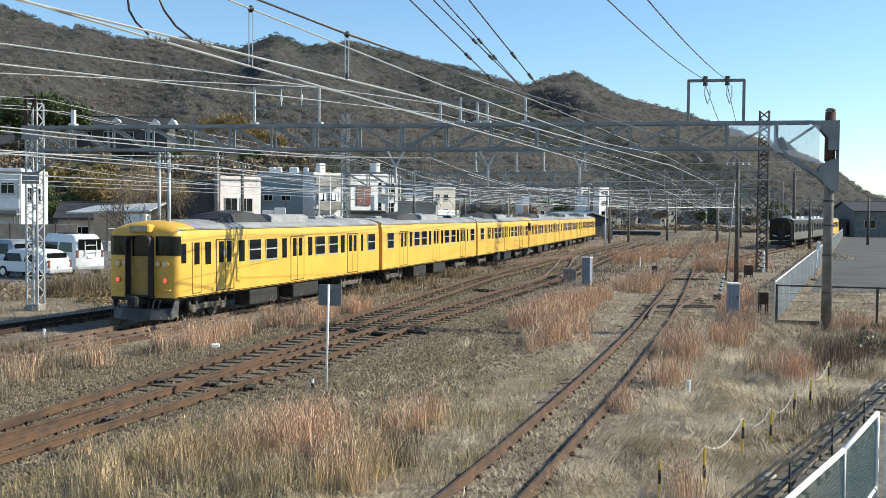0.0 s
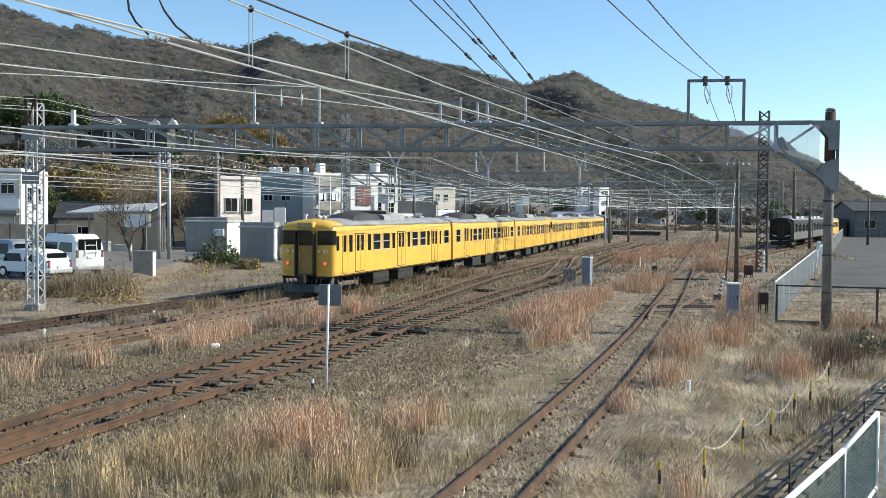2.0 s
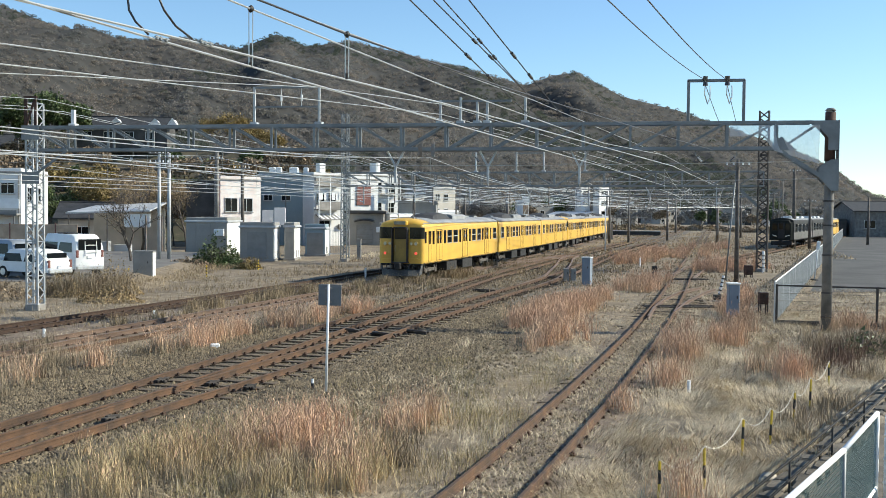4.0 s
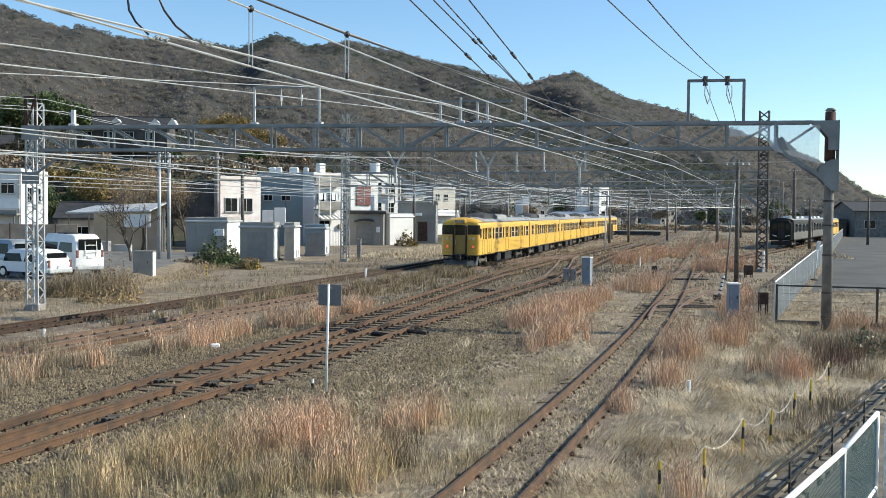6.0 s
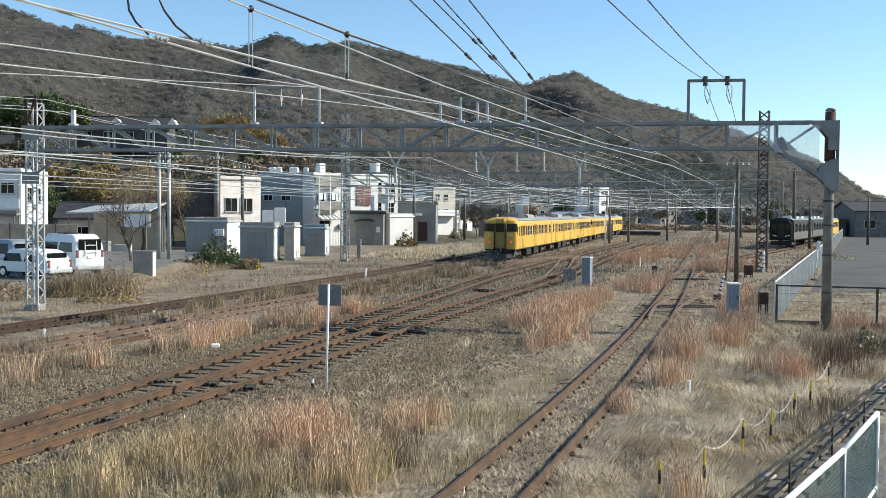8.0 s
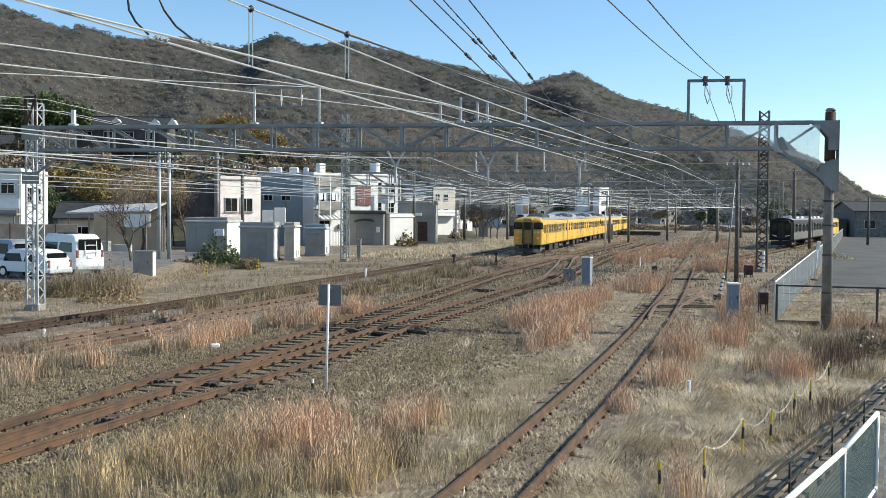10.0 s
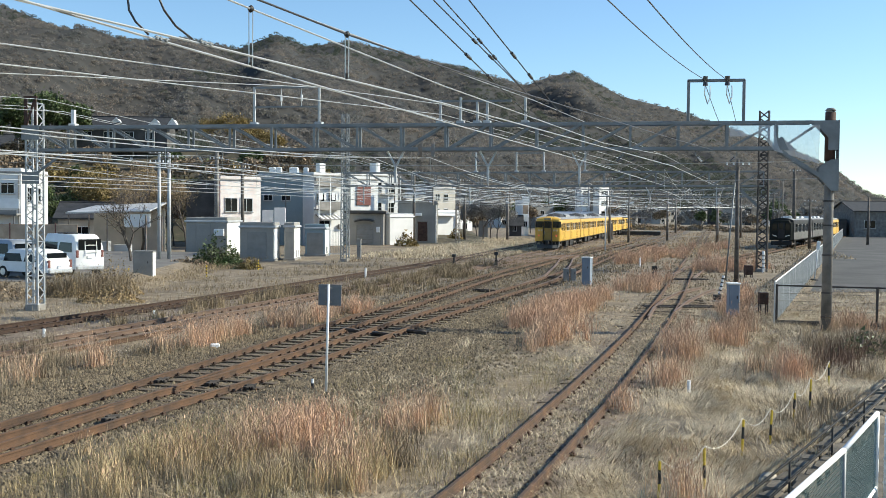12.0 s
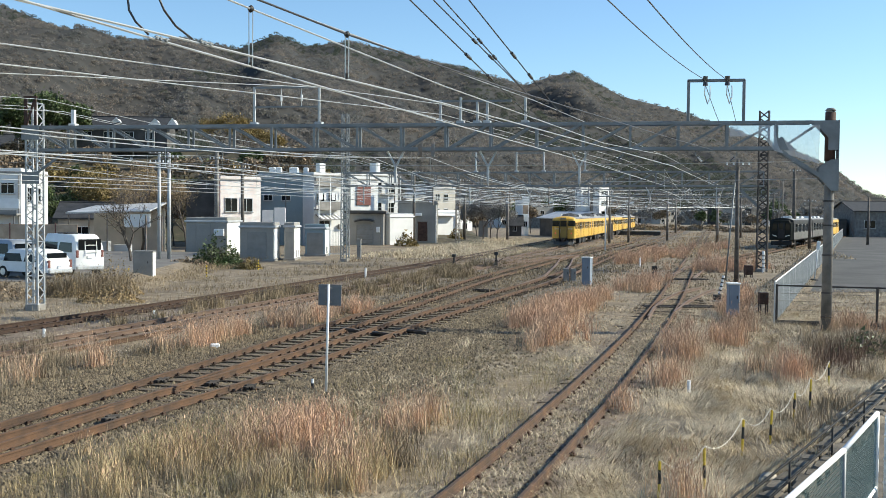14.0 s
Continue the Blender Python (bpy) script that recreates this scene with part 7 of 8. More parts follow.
wf = thing("mesh_fence", pose(0, 0, 0), "white corrugated mesh fence along the asphalt yard", "fence")
prev = None
for k in range(40):
    y = 40.3 + 4.2 * k
    x = 13.05 + (y - 40.3) * 0.405
    part("post", Shape().rod((x, y, GROUND), (x, y, 1.5), 0.03, 0.03, 8), M["steel_pale"], wf)
    if prev:
        px, py = prev
        s = Shape()
        n = 14 if k < 8 else 6
        pts = []
        for i in range(n + 1):
            t = i / n
            o = 0.05 if i % 2 else -0.05
            pts += [(px + (x - px) * t + o, py + (y - py) * t - o * 0.4, GROUND + 0.05), (px + (x - px) * t + o, py + (y - py) * t - o * 0.4, 1.42)]
        step = 0.11 if k < 9 else 0.3
        L = math.hypot(x - px, y - py)
        for i in range(int(L / step)):
            t0, t1 = i * step / L, (i * step + step * 0.42) / L
            a0, a1 = (px + (x - px) * t0, py + (y - py) * t0), (px + (x - px) * t1, py + (y - py) * t1)
            s.add([(*a0, GROUND + 0.05), (*a1, GROUND + 0.05), (*a1, 1.42), (*a0, 1.42), (a0[0] + 0.02, a0[1], GROUND + 0.05), (a1[0] + 0.02, a1[1], GROUND + 0.05), (a1[0] + 0.02, a1[1], 1.42), (a0[0] + 0.02, a0[1], 1.42)],
                  [(0, 1, 2, 3), (7, 6, 5, 4), (3, 2, 6, 7), (0, 3, 7, 4), (1, 5, 6, 2)])
        tagged(part("slats", s, M["fence_mesh"], wf), kind="stuff")
        part("top_rail", Shape().rod((px, py, 1.46), (x, y, 1.46), 0.03), M["white"], wf)
    prev = (x, y)

rfence = thing("post_and_rail_fence", pose(13.1, 40.2, GROUND), "low dark post fence with a weathered base beam", "fence")
for k in range(7):
    part("post", Shape().box((1.75 * k, -1.05 * k * 0.5, 0.8), (0.08, 0.08, 1.6), 0, 0.01), M["steel_dark"], rfence)
part("rail", Shape().bar((0, 0, 1.55), (10.5, -3.15, 1.55), 0.06, 0.06), M["steel_dark"], rfence)
part("base_beam", Shape().bar((0, 0, 0.1), (10.5, -3.15, 0.1), 0.12, 0.2), M["wood_pole"], rfence)
part("wire_mesh", Shape().bar((0, 0, 0.6), (10.5, -3.15, 0.6), 0.01, 0.012).bar((0, 0, 0.95), (10.5, -3.15, 0.95), 0.01, 0.012).bar((0, 0, 1.25), (10.5, -3.15, 1.25), 0.01, 0.012), M["steel_old"], rfence)

# low stone kerb and a black pipe fence, along the path
KD = Vector((0.53, 0.848, 0)).normalized()
KN = Vector((KD.y, -KD.x, 0))
K0 = Vector((4.66, 15.27, 0)) - KD * 6
kerb = thing("kerb_wall", pose(0, 0, 0), "low weathered stone wall along the path", "wall")
random.seed(3)
for k in range(150):
    row, n = k // 50, k % 50
    a = K0 + KD * (n * 0.55 + random.uniform(-0.08, 0.08)) + KN * ((-0.06, 0.24, 0.56)[row] + random.uniform(-0.05, 0.05))
    size = (random.uniform(0.2, 0.5), random.uniform(0.16, 0.26), random.uniform(0.14, 0.24)) if row == 0 else (0.54, 0.3, 0.22 + random.uniform(-0.03, 0.03))
    if row == 0 and random.random() < 0.4:
        continue
    part("stone", Shape().box((0, 0, 0), size, 0, 0.04), M["kerb_pale" if row == 0 else "kerbstone"], kerb).matrix_basis = pose(a.x, a.y, GROUND + (random.uniform(0.0, 0.08), 0.06, 0.08)[row], random.uniform(-4, 4), random.uniform(-4, 4), math.degrees(math.atan2(KD.y, KD.x)) + random.uniform(-8, 8))
rail_fence = thing("rail_fence", pose(0, 0, 0), "low black three-rail pipe fence above the kerb", "fence")
for z in (0.5, 0.2, -0.06):
    a, b = K0 + KN * 0.547, K0 + KD * 28 + KN * 0.547
    part("rail", Shape().rod((a.x, a.y, z), (b.x, b.y, z), 0.02, 0.02, 8), M["rubber"], rail_fence, smooth=True)
for k in range(10):
    a = K0 + KD * (k * 3.0) + KN * 0.547
    part("post", Shape().rod((a.x, a.y, GROUND - 0.05), (a.x, a.y, 0.51), 0.018, 0.018, 8), M["rubber"], rail_fence, smooth=True)
path = Shape()
for p in (K0 + KN * 0.68, K0 + KD * 30 + KN * 0.68, K0 + KD * 30 + KN * 9, K0 + KN * 9):
    path.v.append((p.x, p.y, GROUND + 0.05))
path.f = [(3, 2, 1, 0)]
tagged(part("path", path, M["kerbstone"], None, "worn brown path behind the kerb wall"), "", "pavement", kind="structure")

# white tube fence with green net
F0, F1, F2 = Vector((2.0, 8.0, 0)), Vector((4.97, 12.6, 0)), Vector((6.40, 15.0, 0))
nf = thing("net_fence", pose(0, 0, 0), "white tubular fence with green-grey wire net beside the path", "fence")
TOP, LOW = 1.20, 0.10
for a, b in ((F0, F1), (F1, F2)):
    part("top_rail", Shape().rod((a.x, a.y, TOP), (b.x, b.y, TOP), 0.035, 0.035, 12), M["white"], nf, smooth=True)
    part("bottom_rail", Shape().rod((a.x, a.y, LOW), (b.x, b.y, LOW), 0.03, 0.03, 12), M["white"], nf, smooth=True)
    n = Shape()
    L = (b - a).length
    d = (b - a) / L
    k = -TOP
    while k < L:
        for flip in (0, 1):
            s0, s1 = max(k, 0), min(k + (TOP - LOW), L)
            if s1 > s0:
                za, zb = LOW + (s0 - k), LOW + (s1 - k)
                if flip:
                    za, zb = TOP + LOW - za, TOP + LOW - zb
                p, q = a + d * s0, a + d * s1
                n.bar((p.x, p.y, za), (q.x, q.y, zb), 0.004, 0.004)
        k += 0.055
    tagged(part("wire_net", n, M["net"], nf, "fine green-grey diamond wire net"), kind="stuff")
for p in (F0.lerp(F1, 0.45), F1, F2):
    part("post", Shape().rod((p.x, p.y, GROUND), (p.x, p.y, TOP + 0.02), 0.035, 0.035, 12), M["steel"] if p is not F2 else M["white"], nf, smooth=True)
wr = thing("handrail", pose(0, 0, 0), "white tubular handrail beside the path", "handrail")
for z in (1.15, 0.8, 0.45, 0.15):
    part("rail", Shape().rod((6.46, 14.85, z - 0.25), (9.0, 15.6, z + 0.55), 0.035, 0.035, 10), M["white"], wr, smooth=True)
part("post", Shape().rod((6.5, 14.87, GROUND), (6.5, 14.87, 1.2), 0.04, 0.04, 10), M["white"], wr, smooth=True)

# ---- signs, cabinets and markers in the yard ----
sg = thing("track_sign", pose(-2.74, 24.17, GROUND, 0, 1.2, 0), "square grey sign plate seen from behind on a white post", "sign")
part("post", Shape().rod((0, 0, -0.1), (0, 0, 2.58), 0.03, 0.03, 10), M["white"], sg, smooth=True)
part("plate", Shape().box((0.03, 0.05, 2.33), (0.54, 0.02, 0.5), 0, 0.006), M["plate_dark"], sg, "plain grey back of a square plate")
part("bracket", Shape().box((0.0, 0.03, 2.49), (0.16, 0.03, 0.04)).box((0.0, 0.03, 2.17), (0.16, 0.03, 0.04)), M["steel_old"], sg)


def cabinet(x, y, w, d, h, material, label, turn=0, lid=True, legs=0.0):
    c = thing("trackside_cabinet", pose(x, y, GROUND, 0, 0, turn), label, "cabinet")
    part("body", Shape().box((0, 0, legs + (h - legs) / 2), (w, d, h - legs), 0, 0.015), M[material], c)
    if lid:
        part("lid", Shape().box((0, 0, h + 0.03), (w + 0.08, d + 0.08, 0.06), 0, 0.015), M["white" if material == "cabinet" else material], c)
    part("door_seam", Shape().box((0, -d / 2 - 0.006, legs + (h - legs) * 0.5), (w * 0.86, 0.012, (h - legs) * 0.86), 0, 0.004), M[material], c)
    part("latch", Shape().box((w * 0.25, -d / 2 - 0.02, legs + (h - legs) * 0.66), (0.05, 0.03, 0.12), 0, 0.006), M["steel_dark"], c)
    if legs:
        for sx in (-1, 1):
            for sy in (-1, 1):
                part("leg", Shape().box((sx * w * 0.42, sy * d * 0.4, legs / 2), (0.05, 0.05, legs)), M["steel_dark"], c)
    else:
        part("plinth", Shape().box((0, 0, 0.02), (w + 0.12, d + 0.12, 0.12), 0, 0.01), M["concrete"], c)
    return c


cabinet(11.73, 41.4, 0.42, 0.42, 1.5, "cabinet", "blue-grey trackside cabinet with a pale lid")
cabinet(8.62, 61.3, 0.5, 0.55, 1.65, "cabinet", "blue-grey trackside cabinet with a sunlit side", -24)
for x in (7.9, 8.35):
    cabinet(x - 0.1, 64.9, 0.34, 0.3, 0.8, "cab_grey", "small twin grey trackside box", 0, False)
cabinet(13.7, 43.8, 0.36, 0.34, 1.0, "rust", "dark rust-brown box on thin legs beside the fence", 0, False, 0.5)
cabinet(13.55, 50.6, 0.32, 0.3, 0.35, "steel_dark", "small dark rusty box by the siding", 10, False)
cabinet(14.3, 69.3, 0.28, 0.26, 0.8, "steel_dark", "small dark box on legs by the siding", 10, False, 0.5)
cabinet(20.9, 70.2, 0.5, 0.4, 0.85, "rust", "dark rusty box beside the lattice mast", 5, False, 0.2)
tc = cabinet(-17.75, 61.0, 1.15, 0.75, 1.8, "cab_grey", "grey trackside cabinet, sunlit side painted in white", 4)
# added white sheet: the sunlit side of the cabinet put in as colour
part("side_panel", Shape().box((0.582, 0, 0.9), (0.02, 0.72, 1.7), 0, 0.004), M["white"], tc, "white sheet painting the sunlit side")
cabinet(-7.6, 93, 0.35, 0.7, 1.75, "cab_grey", "slim grey cabinet with a white side", 0)
cabinet(7.0, 180, 1.6, 1.0, 2.8, "cab_grey", "grey cabinet before the trees", 0)
cabinet(27.2, 170, 1.6, 1.0, 2.6, "cab_grey", "grey cabinet between the far tracks", 0)


def stake(x, y, h, r, label, bands=(), lean=0, paint="amber"):
    s = thing("marker_post", pose(x, y, GROUND, 0, lean, 0), label, "marker post")
    part("post", Shape().rod((0, 0, -0.05), (0, 0, h), r, r, 8), M["white" if not bands else paint], s)
    for z in bands:
        part("band", Shape().rod((0, 0, z), (0, 0, z + 0.07), r + 0.003, r + 0.003, 8), M["black"], s)
    return s


stake(5.96, 24.67, 0.30, 0.045, "short white marker post in the grass")
for x, y in ((-4.94, 65.65), (16.2, 84.4), (36.2, 100), (-13.3, 34.2), (-11.49, 40.8)):
    stake(x, y, 0.7 if y > 50 else 0.3, 0.06 if y > 50 else 0.05, "short white marker post beside the track")
for x, y in ((-19.0, 62), (-15.2, 66), (-13.4, 74.5)):
    stake(x, y, 0.75, 0.05, "yellow and black striped marker post", (0.15, 0.35, 0.55))
stake(13.75, 51.2, 1.3, 0.07, "leaning white and black striped marker rod", (0.3, 0.5, 0.7, 0.9, 1.1), 12, "white")
stake(24.0, 76.9, 1.6, 0.1, "white and black striped marker rod at the mast", (0.3, 0.6, 0.9, 1.2), 0, "white")
for x, y, k in ((4.15, 79.9, 1.25), (0.87, 79.5, 1.05)):
    pi = thing("point_indicator", pose(x, y, GROUND), "dark point lever beside the crossing tracks", "point lever")
    part("stand", Shape().rod((0, 0, 0), (0, 0, 0.5 * k), 0.16, 0.12, 10).rod((0, 0, 0.5 * k), (0, 0, 0.85 * k), 0.07, 0.06, 8), M["steel_dark"], pi)
    part("head", Shape().rod((0, 0, 0.8 * k), (0, 0, 1.0 * k), 0.18, 0.16, 10), M["black"], pi)
    part("base_plate", Shape().box((0, 0, 0.03), (1.2, 0.5, 0.08), -18, 0.02), M["timber"], pi)
    part("lever", Shape().rod((0, 0, 0.4), (0.5, -0.2, 0.75), 0.025), M["steel_dark"], pi)
single("pale_block", Shape().box((0, 0, 0.06), (0.28, 0.2, 0.16), 20, 0.03), M["white"], pose(-7.1, 32.0, GROUND), "pale broken block on the ballast", "block")
single("pale_block", Shape().box((0, 0, 0.08), (0.2, 0.2, 0.2), 20, 0.06), M["white"], pose(4.9, 57.0, GROUND), "pale round marker stone by the track", "block")
single("pale_block", Shape().box((0, 0, 0.02), (0.12, 0.05, 0.04), 20, 0.01), M["white"], pose(1.95, 19.6, GROUND), "small white scrap between the siding rails", "scrap")

# switch blades and joint boxes
for x, y, tr in ((10.05, 46.3, 0), (14.7, 66, 0)):
    sw = thing("point_rodding", pose(x, y, -0.1, 0, 0, tr), "dark point rodding across the siding", "point rods")
    for k in (0, 0.35, 0.8):
        part("rod", Shape().rod((-0.9, k, 0.0), (2.4, k, 0.0), 0.03), M["steel_dark"], sw)
for knots in (((41.2, 8.26), (45.3, 9.33), (49.25, 10.58), (52.2, 11.69), (54.4, 12.6), (58, 14.6)), ((43.5, 9.86), (47.8, 11.32), (51.1, 12.58), (54.1, 13.8), (57, 15.2)), ((70, 15.6), (73.85, 16.93), (79.7, 18.84), (84.1, 20.7)), ((66.5, 16.2), (71, 17.7), (76.4, 19.49), (87.3, 23.3))):
    f = lambda y, knots=knots: np.interp(y, [p[0] for p in knots], [p[1] for p in knots])
    single("switch_rail", rail_shape(f, 0.0, knots[0][0], knots[-1][0], 0.7, top=0.006), M["rail_worn"], pose(0, 0, 0), "rusty switch rail leaving the siding", "rail", "switch rails")
timbers = Shape().box((0, 0, -0.06), (2.6, 0.2, 0.14), 0, 0.012).mesh("switch_timber", M["timber"])
for y0, y1 in ((41.0, 54.0), (68.0, 80.0)):
    for y in np.arange(y0, y1, 1.25 if y0 < 60 else 2.4):
        tb = part("switch_timber", timbers, None, None, "long dark weathered timber under the switch")
        tb.matrix_basis = pose(float(line_r(y)) + 0.22 + random.uniform(-0.2, 0.25), y, -0.155 + random.uniform(-0.02, 0.005), 0, 0, random.uniform(-19, -7))
        tagged(tb, "", "sleeper", "switch timbers")
for x, y in ((-6.65, 20.5), (-5.58, 24.8), (-4.59, 24.3), (-6.91, 25.15)):
    single("joint_block", Shape().box((0, 0, -0.02), (0.13, 0.46, 0.08), -18, 0.015).box((0.09, 0.12, -0.03), (0.12, 0.1, 0.09), -10, 0.02).box((0.1, -0.1, -0.03), (0.13, 0.12, 0.08), -26, 0.02).box((-0.04, 0.02, 0.02), (0.07, 0.2, 0.05), -14, 0.015).rod((0.06, -0.2, 0.0), (0.14, 0.22, 0.02), 0.02), M["timber"], pose(x, y, -0.075), "black lubricated plate at a rail joint", "rail joint", "rail joint plates")

stake(-3.12, 24.65, 0.26, 0.035, "short white peg with a black foot in the ballast", (0.02, 0.09), 0, "white")
for x, y, w in ((-3.24, 36.1, 0.7), (-1.99, 35.0, 0.9), (-0.88, 35.8, 0.7), (2.3, 55.0, 1.4), (7.5, 66.5, 1.6)):
    cr = thing("point_rodding", pose(x, y, -0.12, 0, 0, -16), "black point rodding and bearers across the junction rails", "point rods")
    part("bearer", Shape().box((0, 0, 0), (w, 0.16, 0.10), 0, 0.015).box((0.1, 0.34, -0.01), (w * 0.7, 0.13, 0.08), 0, 0.015), M["timber"], cr)
    part("rod", Shape().tube([(-w / 2, -0.14, 0.05), (-w * 0.2, -0.2, 0.1), (w * 0.3, -0.16, 0.08), (w / 2, 0.0, 0.04)], 0.03, 6), M["steel_dark"], cr)
    part("crank", Shape().box((-w * 0.3, -0.15, 0.09), (0.22, 0.12, 0.08), 20, 0.02), M["black"], cr)
lp = thing("lot_sign", pose(24.43, 67.46, GROUND + 0.03, 0, 5, 0), "slim white post with a small blank plate in the asphalt yard", "sign")
part("post", Shape().rod((0, 0, 0), (0, 0, 2.6), 0.045, 0.045, 10), M["white"], lp, smooth=True)
part("plate", Shape().box((0, -0.05, 2.3), (0.24, 0.03, 0.55), 0, 0.01), M["white"], lp)
part("foot", Shape().rod((0, 0, 0), (0, 0, 0.08), 0.28, 0.22, 14), M["rubber"], lp, "black rubber foot")

# posts with a drooping rope
posts = ((3.24, 15.14, 0), (4.14, 16.02, 0), (5.39, 18.28, 0), (6.19, 19.22, 0), (7.27, 21.1, 0), (8.25, 22.89, 0), (9.69, 25.59, 0))
for k, (x, y, _) in enumerate(posts):
    stake(x, y, 0.64, 0.022, "thin yellow and black rope post in the grass", (0.16, 0.23, 0.3) if k % 2 else (0.3, 0.37, 0.44), random.uniform(-3, 3))
for a, b in zip(posts, posts[1:]):
    p, q = Vector((a[0], a[1], 0.46)), Vector((b[0], b[1], 0.46))
    pts = [p.lerp(q, t / 10) - Vector((0, 0, 0.22 * 4 * t / 10 * (1 - t / 10))) for t in range(11)]
    tagged(part("rope", Shape().tube(pts, 0.008), M["rope"], None, "pale rope drooping between the posts"), "", "rope", "ropes between the posts")

# ---- parked grey train ----
def grey_car():
    ob = thing("rail_car", pose(0, 0, 0), "dark grey commuter railcar parked in the yard", "railcar", "cars of the parked train")
    part("body", Shape().prism(body_section(), 0.2, 19.8), M["train_grey"], ob)
    front = part("front", Shape().add([(0.2, y, z) for y, z in ((-1.42, 1.0), (1.42, 1.0), (1.40, 3.2), (1.0, 3.55), (-1.0, 3.55), (-1.40, 3.2))] + [(-0.12, y, z) for y, z in ((-1.1, 1.05), (1.1, 1.05), (1.12, 3.0), (0.8, 3.4), (-0.8, 3.4), (-1.12, 3.0))],
         [(6, 7, 8, 9, 10, 11)] + [(k, (k + 1) % 6, 6 + (k + 1) % 6, 6 + k) for k in range(6)]), M["train_front"], ob, "dark green-black bevelled cab front")
    part("gangway", Shape().box((-0.18, 0, 2.15), (0.14, 0.8, 2.0), 0, 0.04), M["train_grey"], front)
    part("gangway_window", Shape().box((-0.256, 0, 2.7), (0.012, 0.46, 0.7), 0, 0.003), M["glass"], front)
    for s in (-1, 1):
        part("cab_window", Shape().box((-0.13, s * 0.76, 2.62), (0.03, 0.56, 0.8), 0, 0.01), M["glass"], front)
        part("headlamp", Shape().bar((-0.14, s * 0.5, 1.45), (-0.13, s * 1.05, 1.62), 0.06, 0.09), M["alu"], front)
    part("coupler", Shape().box((-0.3, 0, 0.85), (0.7, 0.34, 0.34), 0, 0.05), M["under"], ob)
    part("skirt", Shape().box((0.1, 0, 0.62), (0.3, 2.5, 0.5), 0, 0.08), M["train_grey"], ob)
    part("roof", Shape().prism([(-1.3, 3.5), (-0.8, 3.66), (0, 3.70), (0.8, 3.66), (1.3, 3.5)], 0.4, 19.7), M["roof"], ob)
    for s in (-1, 1):
        for k in range(5):
            part("window", Shape().box((2.6 + 3.7 * k, s * 1.455, 2.5), (1.7, 0.012, 0.95)), M["glass"], ob)
        for k in range(4):
            d = part("door", Shape().box((4.4 + 3.7 * k, s * 1.455, 2.0), (1.3, 0.014, 1.85)), M["train_side"], ob)
            for u in (-0.32, 0.32):
                part("door_window", Shape().box((4.4 + 3.7 * k + u, s * 1.464, 2.45), (0.42, 0.01, 0.8)), M["glass"], d)
        part("side_panel", Shape().box((10, s * 1.453, 1.5), (19.3, 0.008, 0.85)), M["train_side"], ob, "dull brushed metal lower side")
    for x in (5, 10, 15):
        part("roof_unit", Shape().box((x, 0, 3.78), (2.2, 1.4, 0.25), 0, 0.08), M["white"], ob)
    for x in (3.1, 16.9):
        bogie(ob, x)
    return ob


gc = grey_car()
GTURN = 64
gd = Vector((math.cos(radians(GTURN)), math.sin(radians(GTURN)), 0))
gc.matrix_basis = pose(41.8, 127, 0, 0, 0, GTURN)
copy_thing(gc, pose(41.8 + gd.x * 20, 127 + gd.y * 20, 0, 0, 0, GTURN))
tagged(copy_thing(TRAIN[1], pose(41.8 + gd.x * 40, 127 + gd.y * 40, 0, 0, 0, GTURN)), "yellow electric railcar parked behind the grey ones", "railcar", "cars of the parked train")
line_g = lambda y: 41.8 + (np.asarray(y, float) - 127) / math.tan(radians(GTURN))
track("rusty track under the parked train", line_g, 100, 210, M["rail_side"], (0, 0))


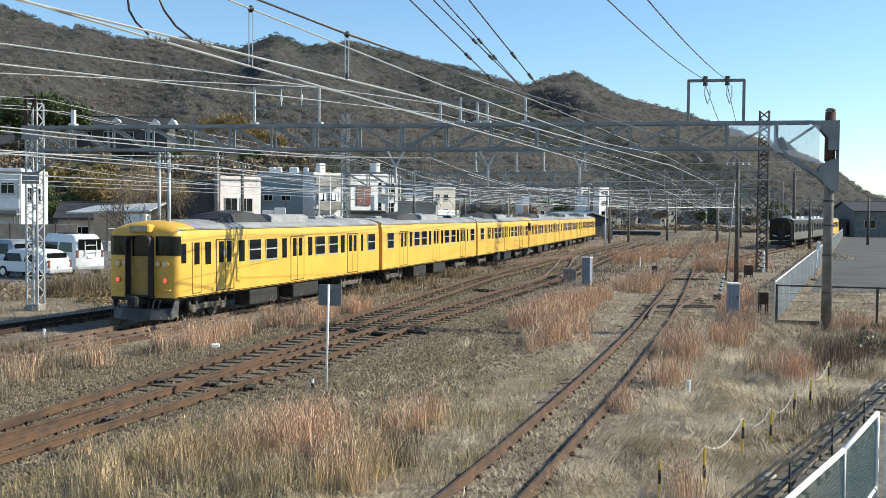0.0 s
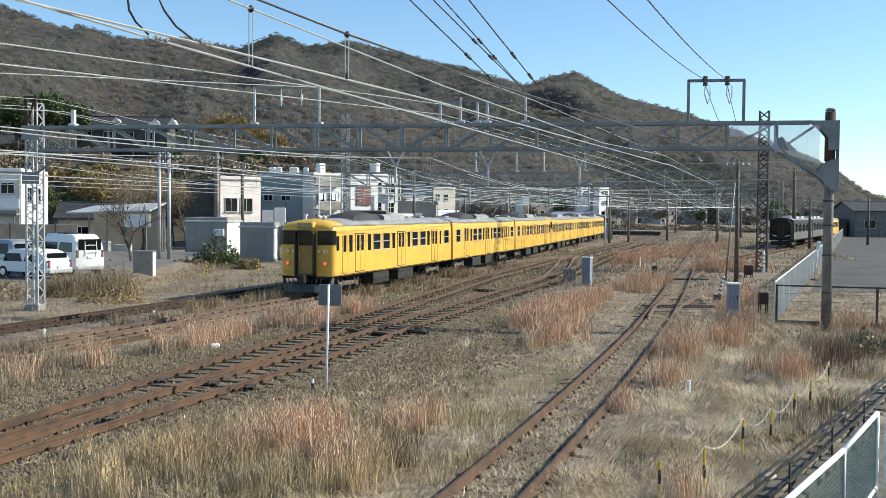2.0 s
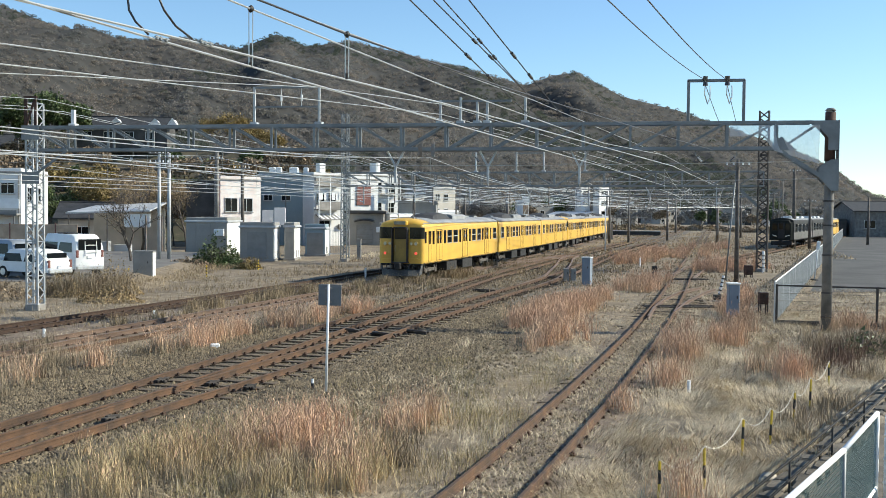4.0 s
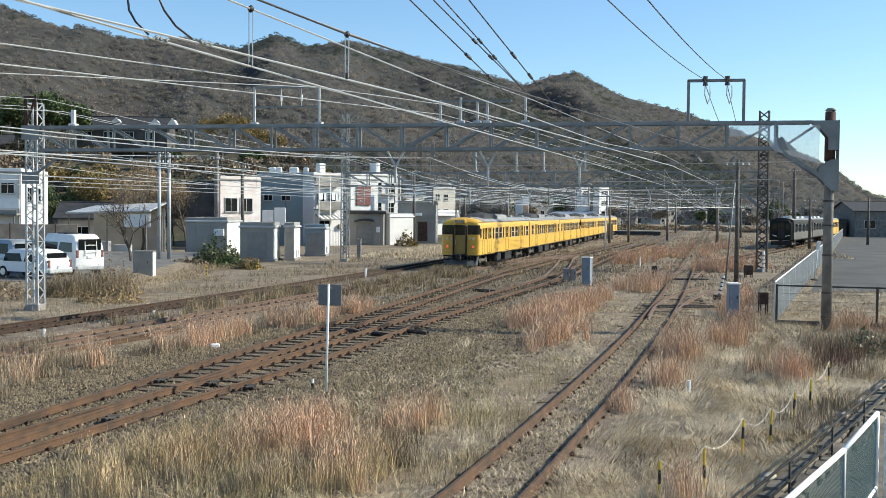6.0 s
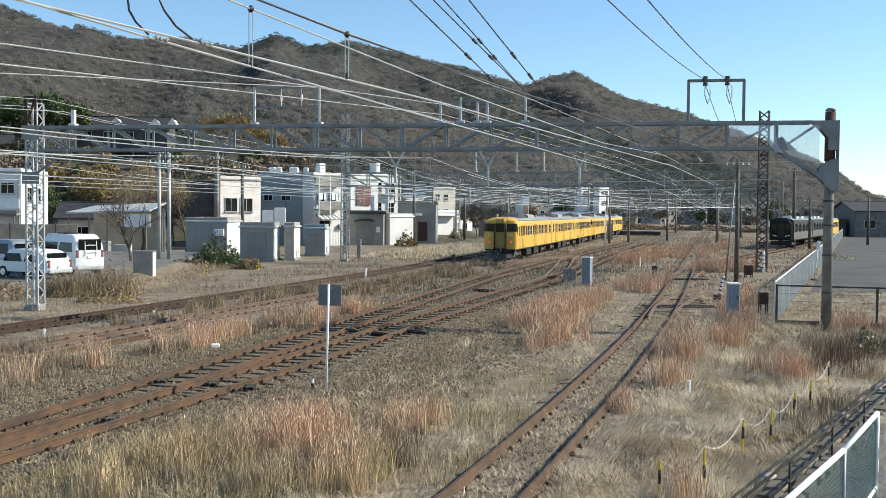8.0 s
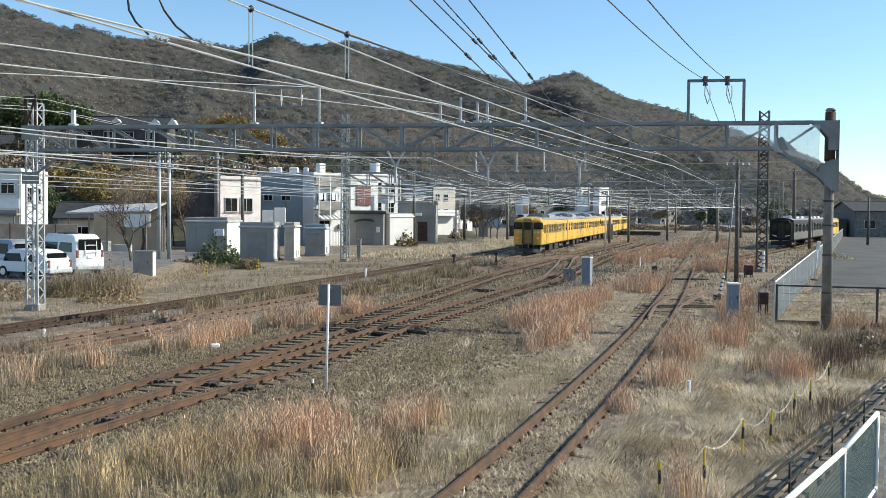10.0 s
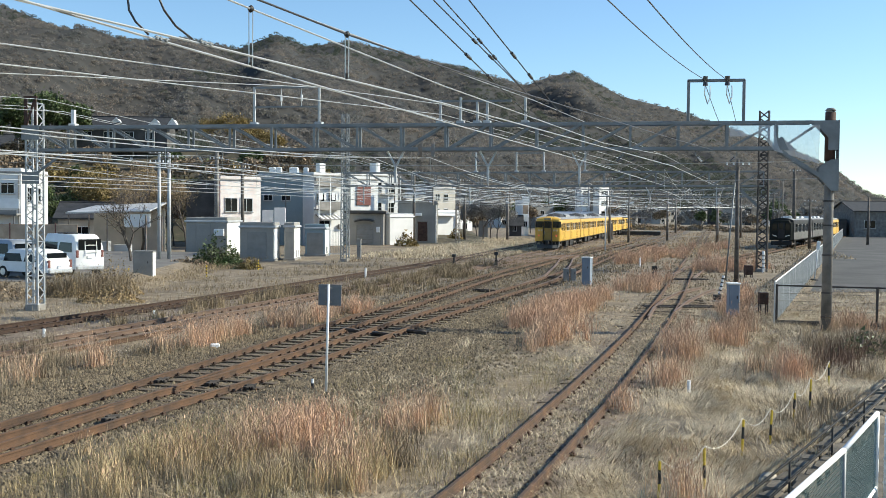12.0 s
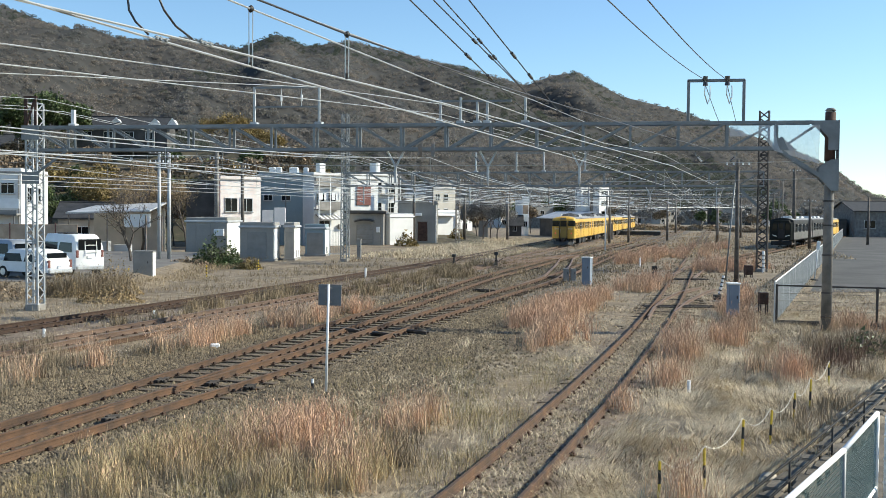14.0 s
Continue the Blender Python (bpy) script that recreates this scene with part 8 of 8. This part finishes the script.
# ---- vehicles ----
def vehicle(x, y, turn, l, w, h, nose, label, van=True, paint="white"):
    """A road vehicle: x along its length, rear at x = 0."""
    v = thing("van" if van else "car", pose(x, y, 0.35, 0, 0, turn), label, "van" if van else "car")
    belt = h * 0.55
    high = van and h > 2.1
    prof = [(0.05, 0.35), (0.0, belt), (0.10 if van else 0.30, h * 0.78), (0.42 if high else (0.2 if van else 0.62), h - 0.12), (0.75 if high else (0.45 if van else 1.05), h), (l - nose, h), (l - nose * 0.45, belt + 0.05), (l - 0.1, belt - 0.12), (l, 0.6), (l - 0.05, 0.35)]
    s = Shape()
    n = len(prof)
    for yy, k in ((-w / 2, 0), (-w / 2 + 0.06, 1), (w / 2 - 0.06, 1), (w / 2, 0)):
        for px, pz in prof:
            inset = 0 if k else 0.04
            s.v.append((px + (inset if px < l / 2 else -inset), yy * (1 - (0.34 if high else 0.22) * max(0, (pz - belt) / h)), pz - (inset if pz > 1 else 0)))
    s.f = [(n * i + j, n * i + n + j, n * i + n + (j + 1) % n, n * i + (j + 1) % n) for i in range(3) for j in range(n)] + [tuple(range(n)), tuple(range(4 * n - 1, 3 * n - 1, -1))]
    part("body", s, M[paint], v, "glossy painted body", True).data.set_sharp_from_angle(angle=radians(50))
    top = h * 0.80 if high else h - 0.22
    tuck = 1 - (0.34 if high else 0.22) * (top - belt) / h
    for sy in (-1, 1):
        for a, b in ((0.5 if van else 0.9, l * 0.42), (l * 0.45, l - nose * 0.72)):
            part("side_window", Shape().add([(a, sy * (w / 2 + 0.004), belt + 0.05), (b, sy * (w / 2 + 0.004), belt + 0.05), (b - 0.1, sy * (w / 2 * tuck + 0.012), top), (a + (0.05 if van else 0.25), sy * (w / 2 * tuck + 0.012), top),
                 (a, sy * (w / 2 - 0.02), belt + 0.05), (b, sy * (w / 2 - 0.02), belt + 0.05), (b - 0.1, sy * (w / 2 * tuck - 0.03), top), (a + 0.1, sy * (w / 2 * tuck - 0.03), top)],
                 [(0, 1, 2, 3), (7, 6, 5, 4), (0, 4, 5, 1), (1, 5, 6, 2), (2, 6, 7, 3), (3, 7, 4, 0)]), M["glass"], v)
        part("tail_light", Shape().box((0.04, sy * (w / 2 - 0.12), belt - 0.05), (0.1, 0.16, 0.42), 0, 0.02), M["wall_red"], v, "red tail light")
        for a in (0.85, l - 0.9):
            wh = part("wheel", Shape().rod((a, sy * (w / 2 - 0.2), 0.32), (a, sy * (w / 2 + 0.01), 0.32), 0.32, 0.32, 20), M["rubber"], v)
            part("rim", Shape().rod((a, sy * (w / 2 - 0.02), 0.32), (a, sy * (w / 2 + 0.02), 0.32), 0.2, 0.19, 16), M["alu"], wh)
        part("mirror", Shape().box((l - nose * 0.75, sy * (w / 2 + 0.14), belt + 0.18), (0.1, 0.2, 0.16), 0, 0.03), M["white"], v)
    part("rear_window", Shape().box((0.04 if van else 0.24, 0, belt + (h - belt) * 0.45), (0.06, w * 0.78, (h - belt) * 0.6), 0, 0.02), M["glass"], v)
    part("bumper", Shape().box((0.0, 0, 0.42), (0.16, w * 0.96, 0.24), 0, 0.05), M["alu"], v)
    part("plate", Shape().box((-0.02, 0, belt - 0.22), (0.02, 0.34, 0.17)), M["white"], v, "blank number plate")
    return v


vn = vehicle(-20.0, 58.2, 137, 4.9, 1.75, 2.3, 1.2, "white high-roof van parked with its rear outwards")
part("ladder", Shape().rod((-0.06, -0.4, 1.1), (0.05, -0.4, 2.1), 0.025).rod((-0.06, 0.3, 1.1), (0.05, 0.3, 2.1), 0.025).rod((-0.05, -0.4, 1.3), (-0.05, 0.3, 1.3), 0.02).rod((-0.02, -0.4, 1.7), (-0.02, 0.3, 1.7), 0.02), M["white"], vn)
part("roof_hatch", Shape().box((2.6, 0, 2.33), (1.1, 0.8, 0.08), 0, 0.03), M["glass"], vn)
vehicle(-20.5, 55.0, 153, 4.3, 1.7, 1.55, 1.3, "white hatchback parked behind the far track", False)
vehicle(-24.6, 60.5, 150, 4.5, 1.7, 1.9, 1.2, "silver-grey minivan parked beside the van", paint="silver")
parking = Shape()
parking.v = [(x, y, z) for z in (0.34, GROUND - 0.3) for x, y in ((-70, 52.8), (-18.6, 52.8), (-17.9, 60), (-20.2, 92), (-70, 92))]
parking.f = [(0, 1, 2, 3, 4), (0, 5, 6, 1), (1, 6, 7, 2), (2, 7, 8, 3), (3, 8, 9, 4)]
tagged(part("car_park", parking, M["lot_pale"], None, "grey asphalt car park beyond the far track"), "", "pavement", kind="structure")
verge = Shape()
verge.v = [(-70, 52.8, 0.33), (-18.6, 52.8, 0.33), (-17.9, 60, 0.33), (-20.2, 92, 0.33), (-70, 49.5, GROUND - 0.05), (-17.2, 49.8, GROUND - 0.05), (-15.4, 60, GROUND - 0.05), (-17.6, 92, GROUND - 0.05)]
verge.f = [(0, 4, 5, 1), (1, 5, 6, 2), (2, 6, 7, 3)]
tagged(part("verge", verge, bpy.data.materials["yard soil with dead grass"], None, "grassy slope below the car park"), "", "verge", kind="structure")
gf = thing("mesh_gate", pose(-10.9, 98.5, GROUND), "white-framed mesh gate between the huts", "gate")
part("frame", Shape().box((0, 0, 1.3), (0.1, 0.1, 2.6)).box((1.9, 0, 1.3), (0.1, 0.1, 2.6)).box((0.95, 0, 2.5), (1.9, 0.07, 0.07)).box((0.95, 0, 0.2), (1.9, 0.07, 0.07)), M["white"], gf)
for k in range(12):
    part("bar", Shape().rod((0.12 + 0.15 * k, 0, 0.2), (0.12 + 0.15 * k, 0, 2.5), 0.012, n=4), M["steel"], gf)


motions()
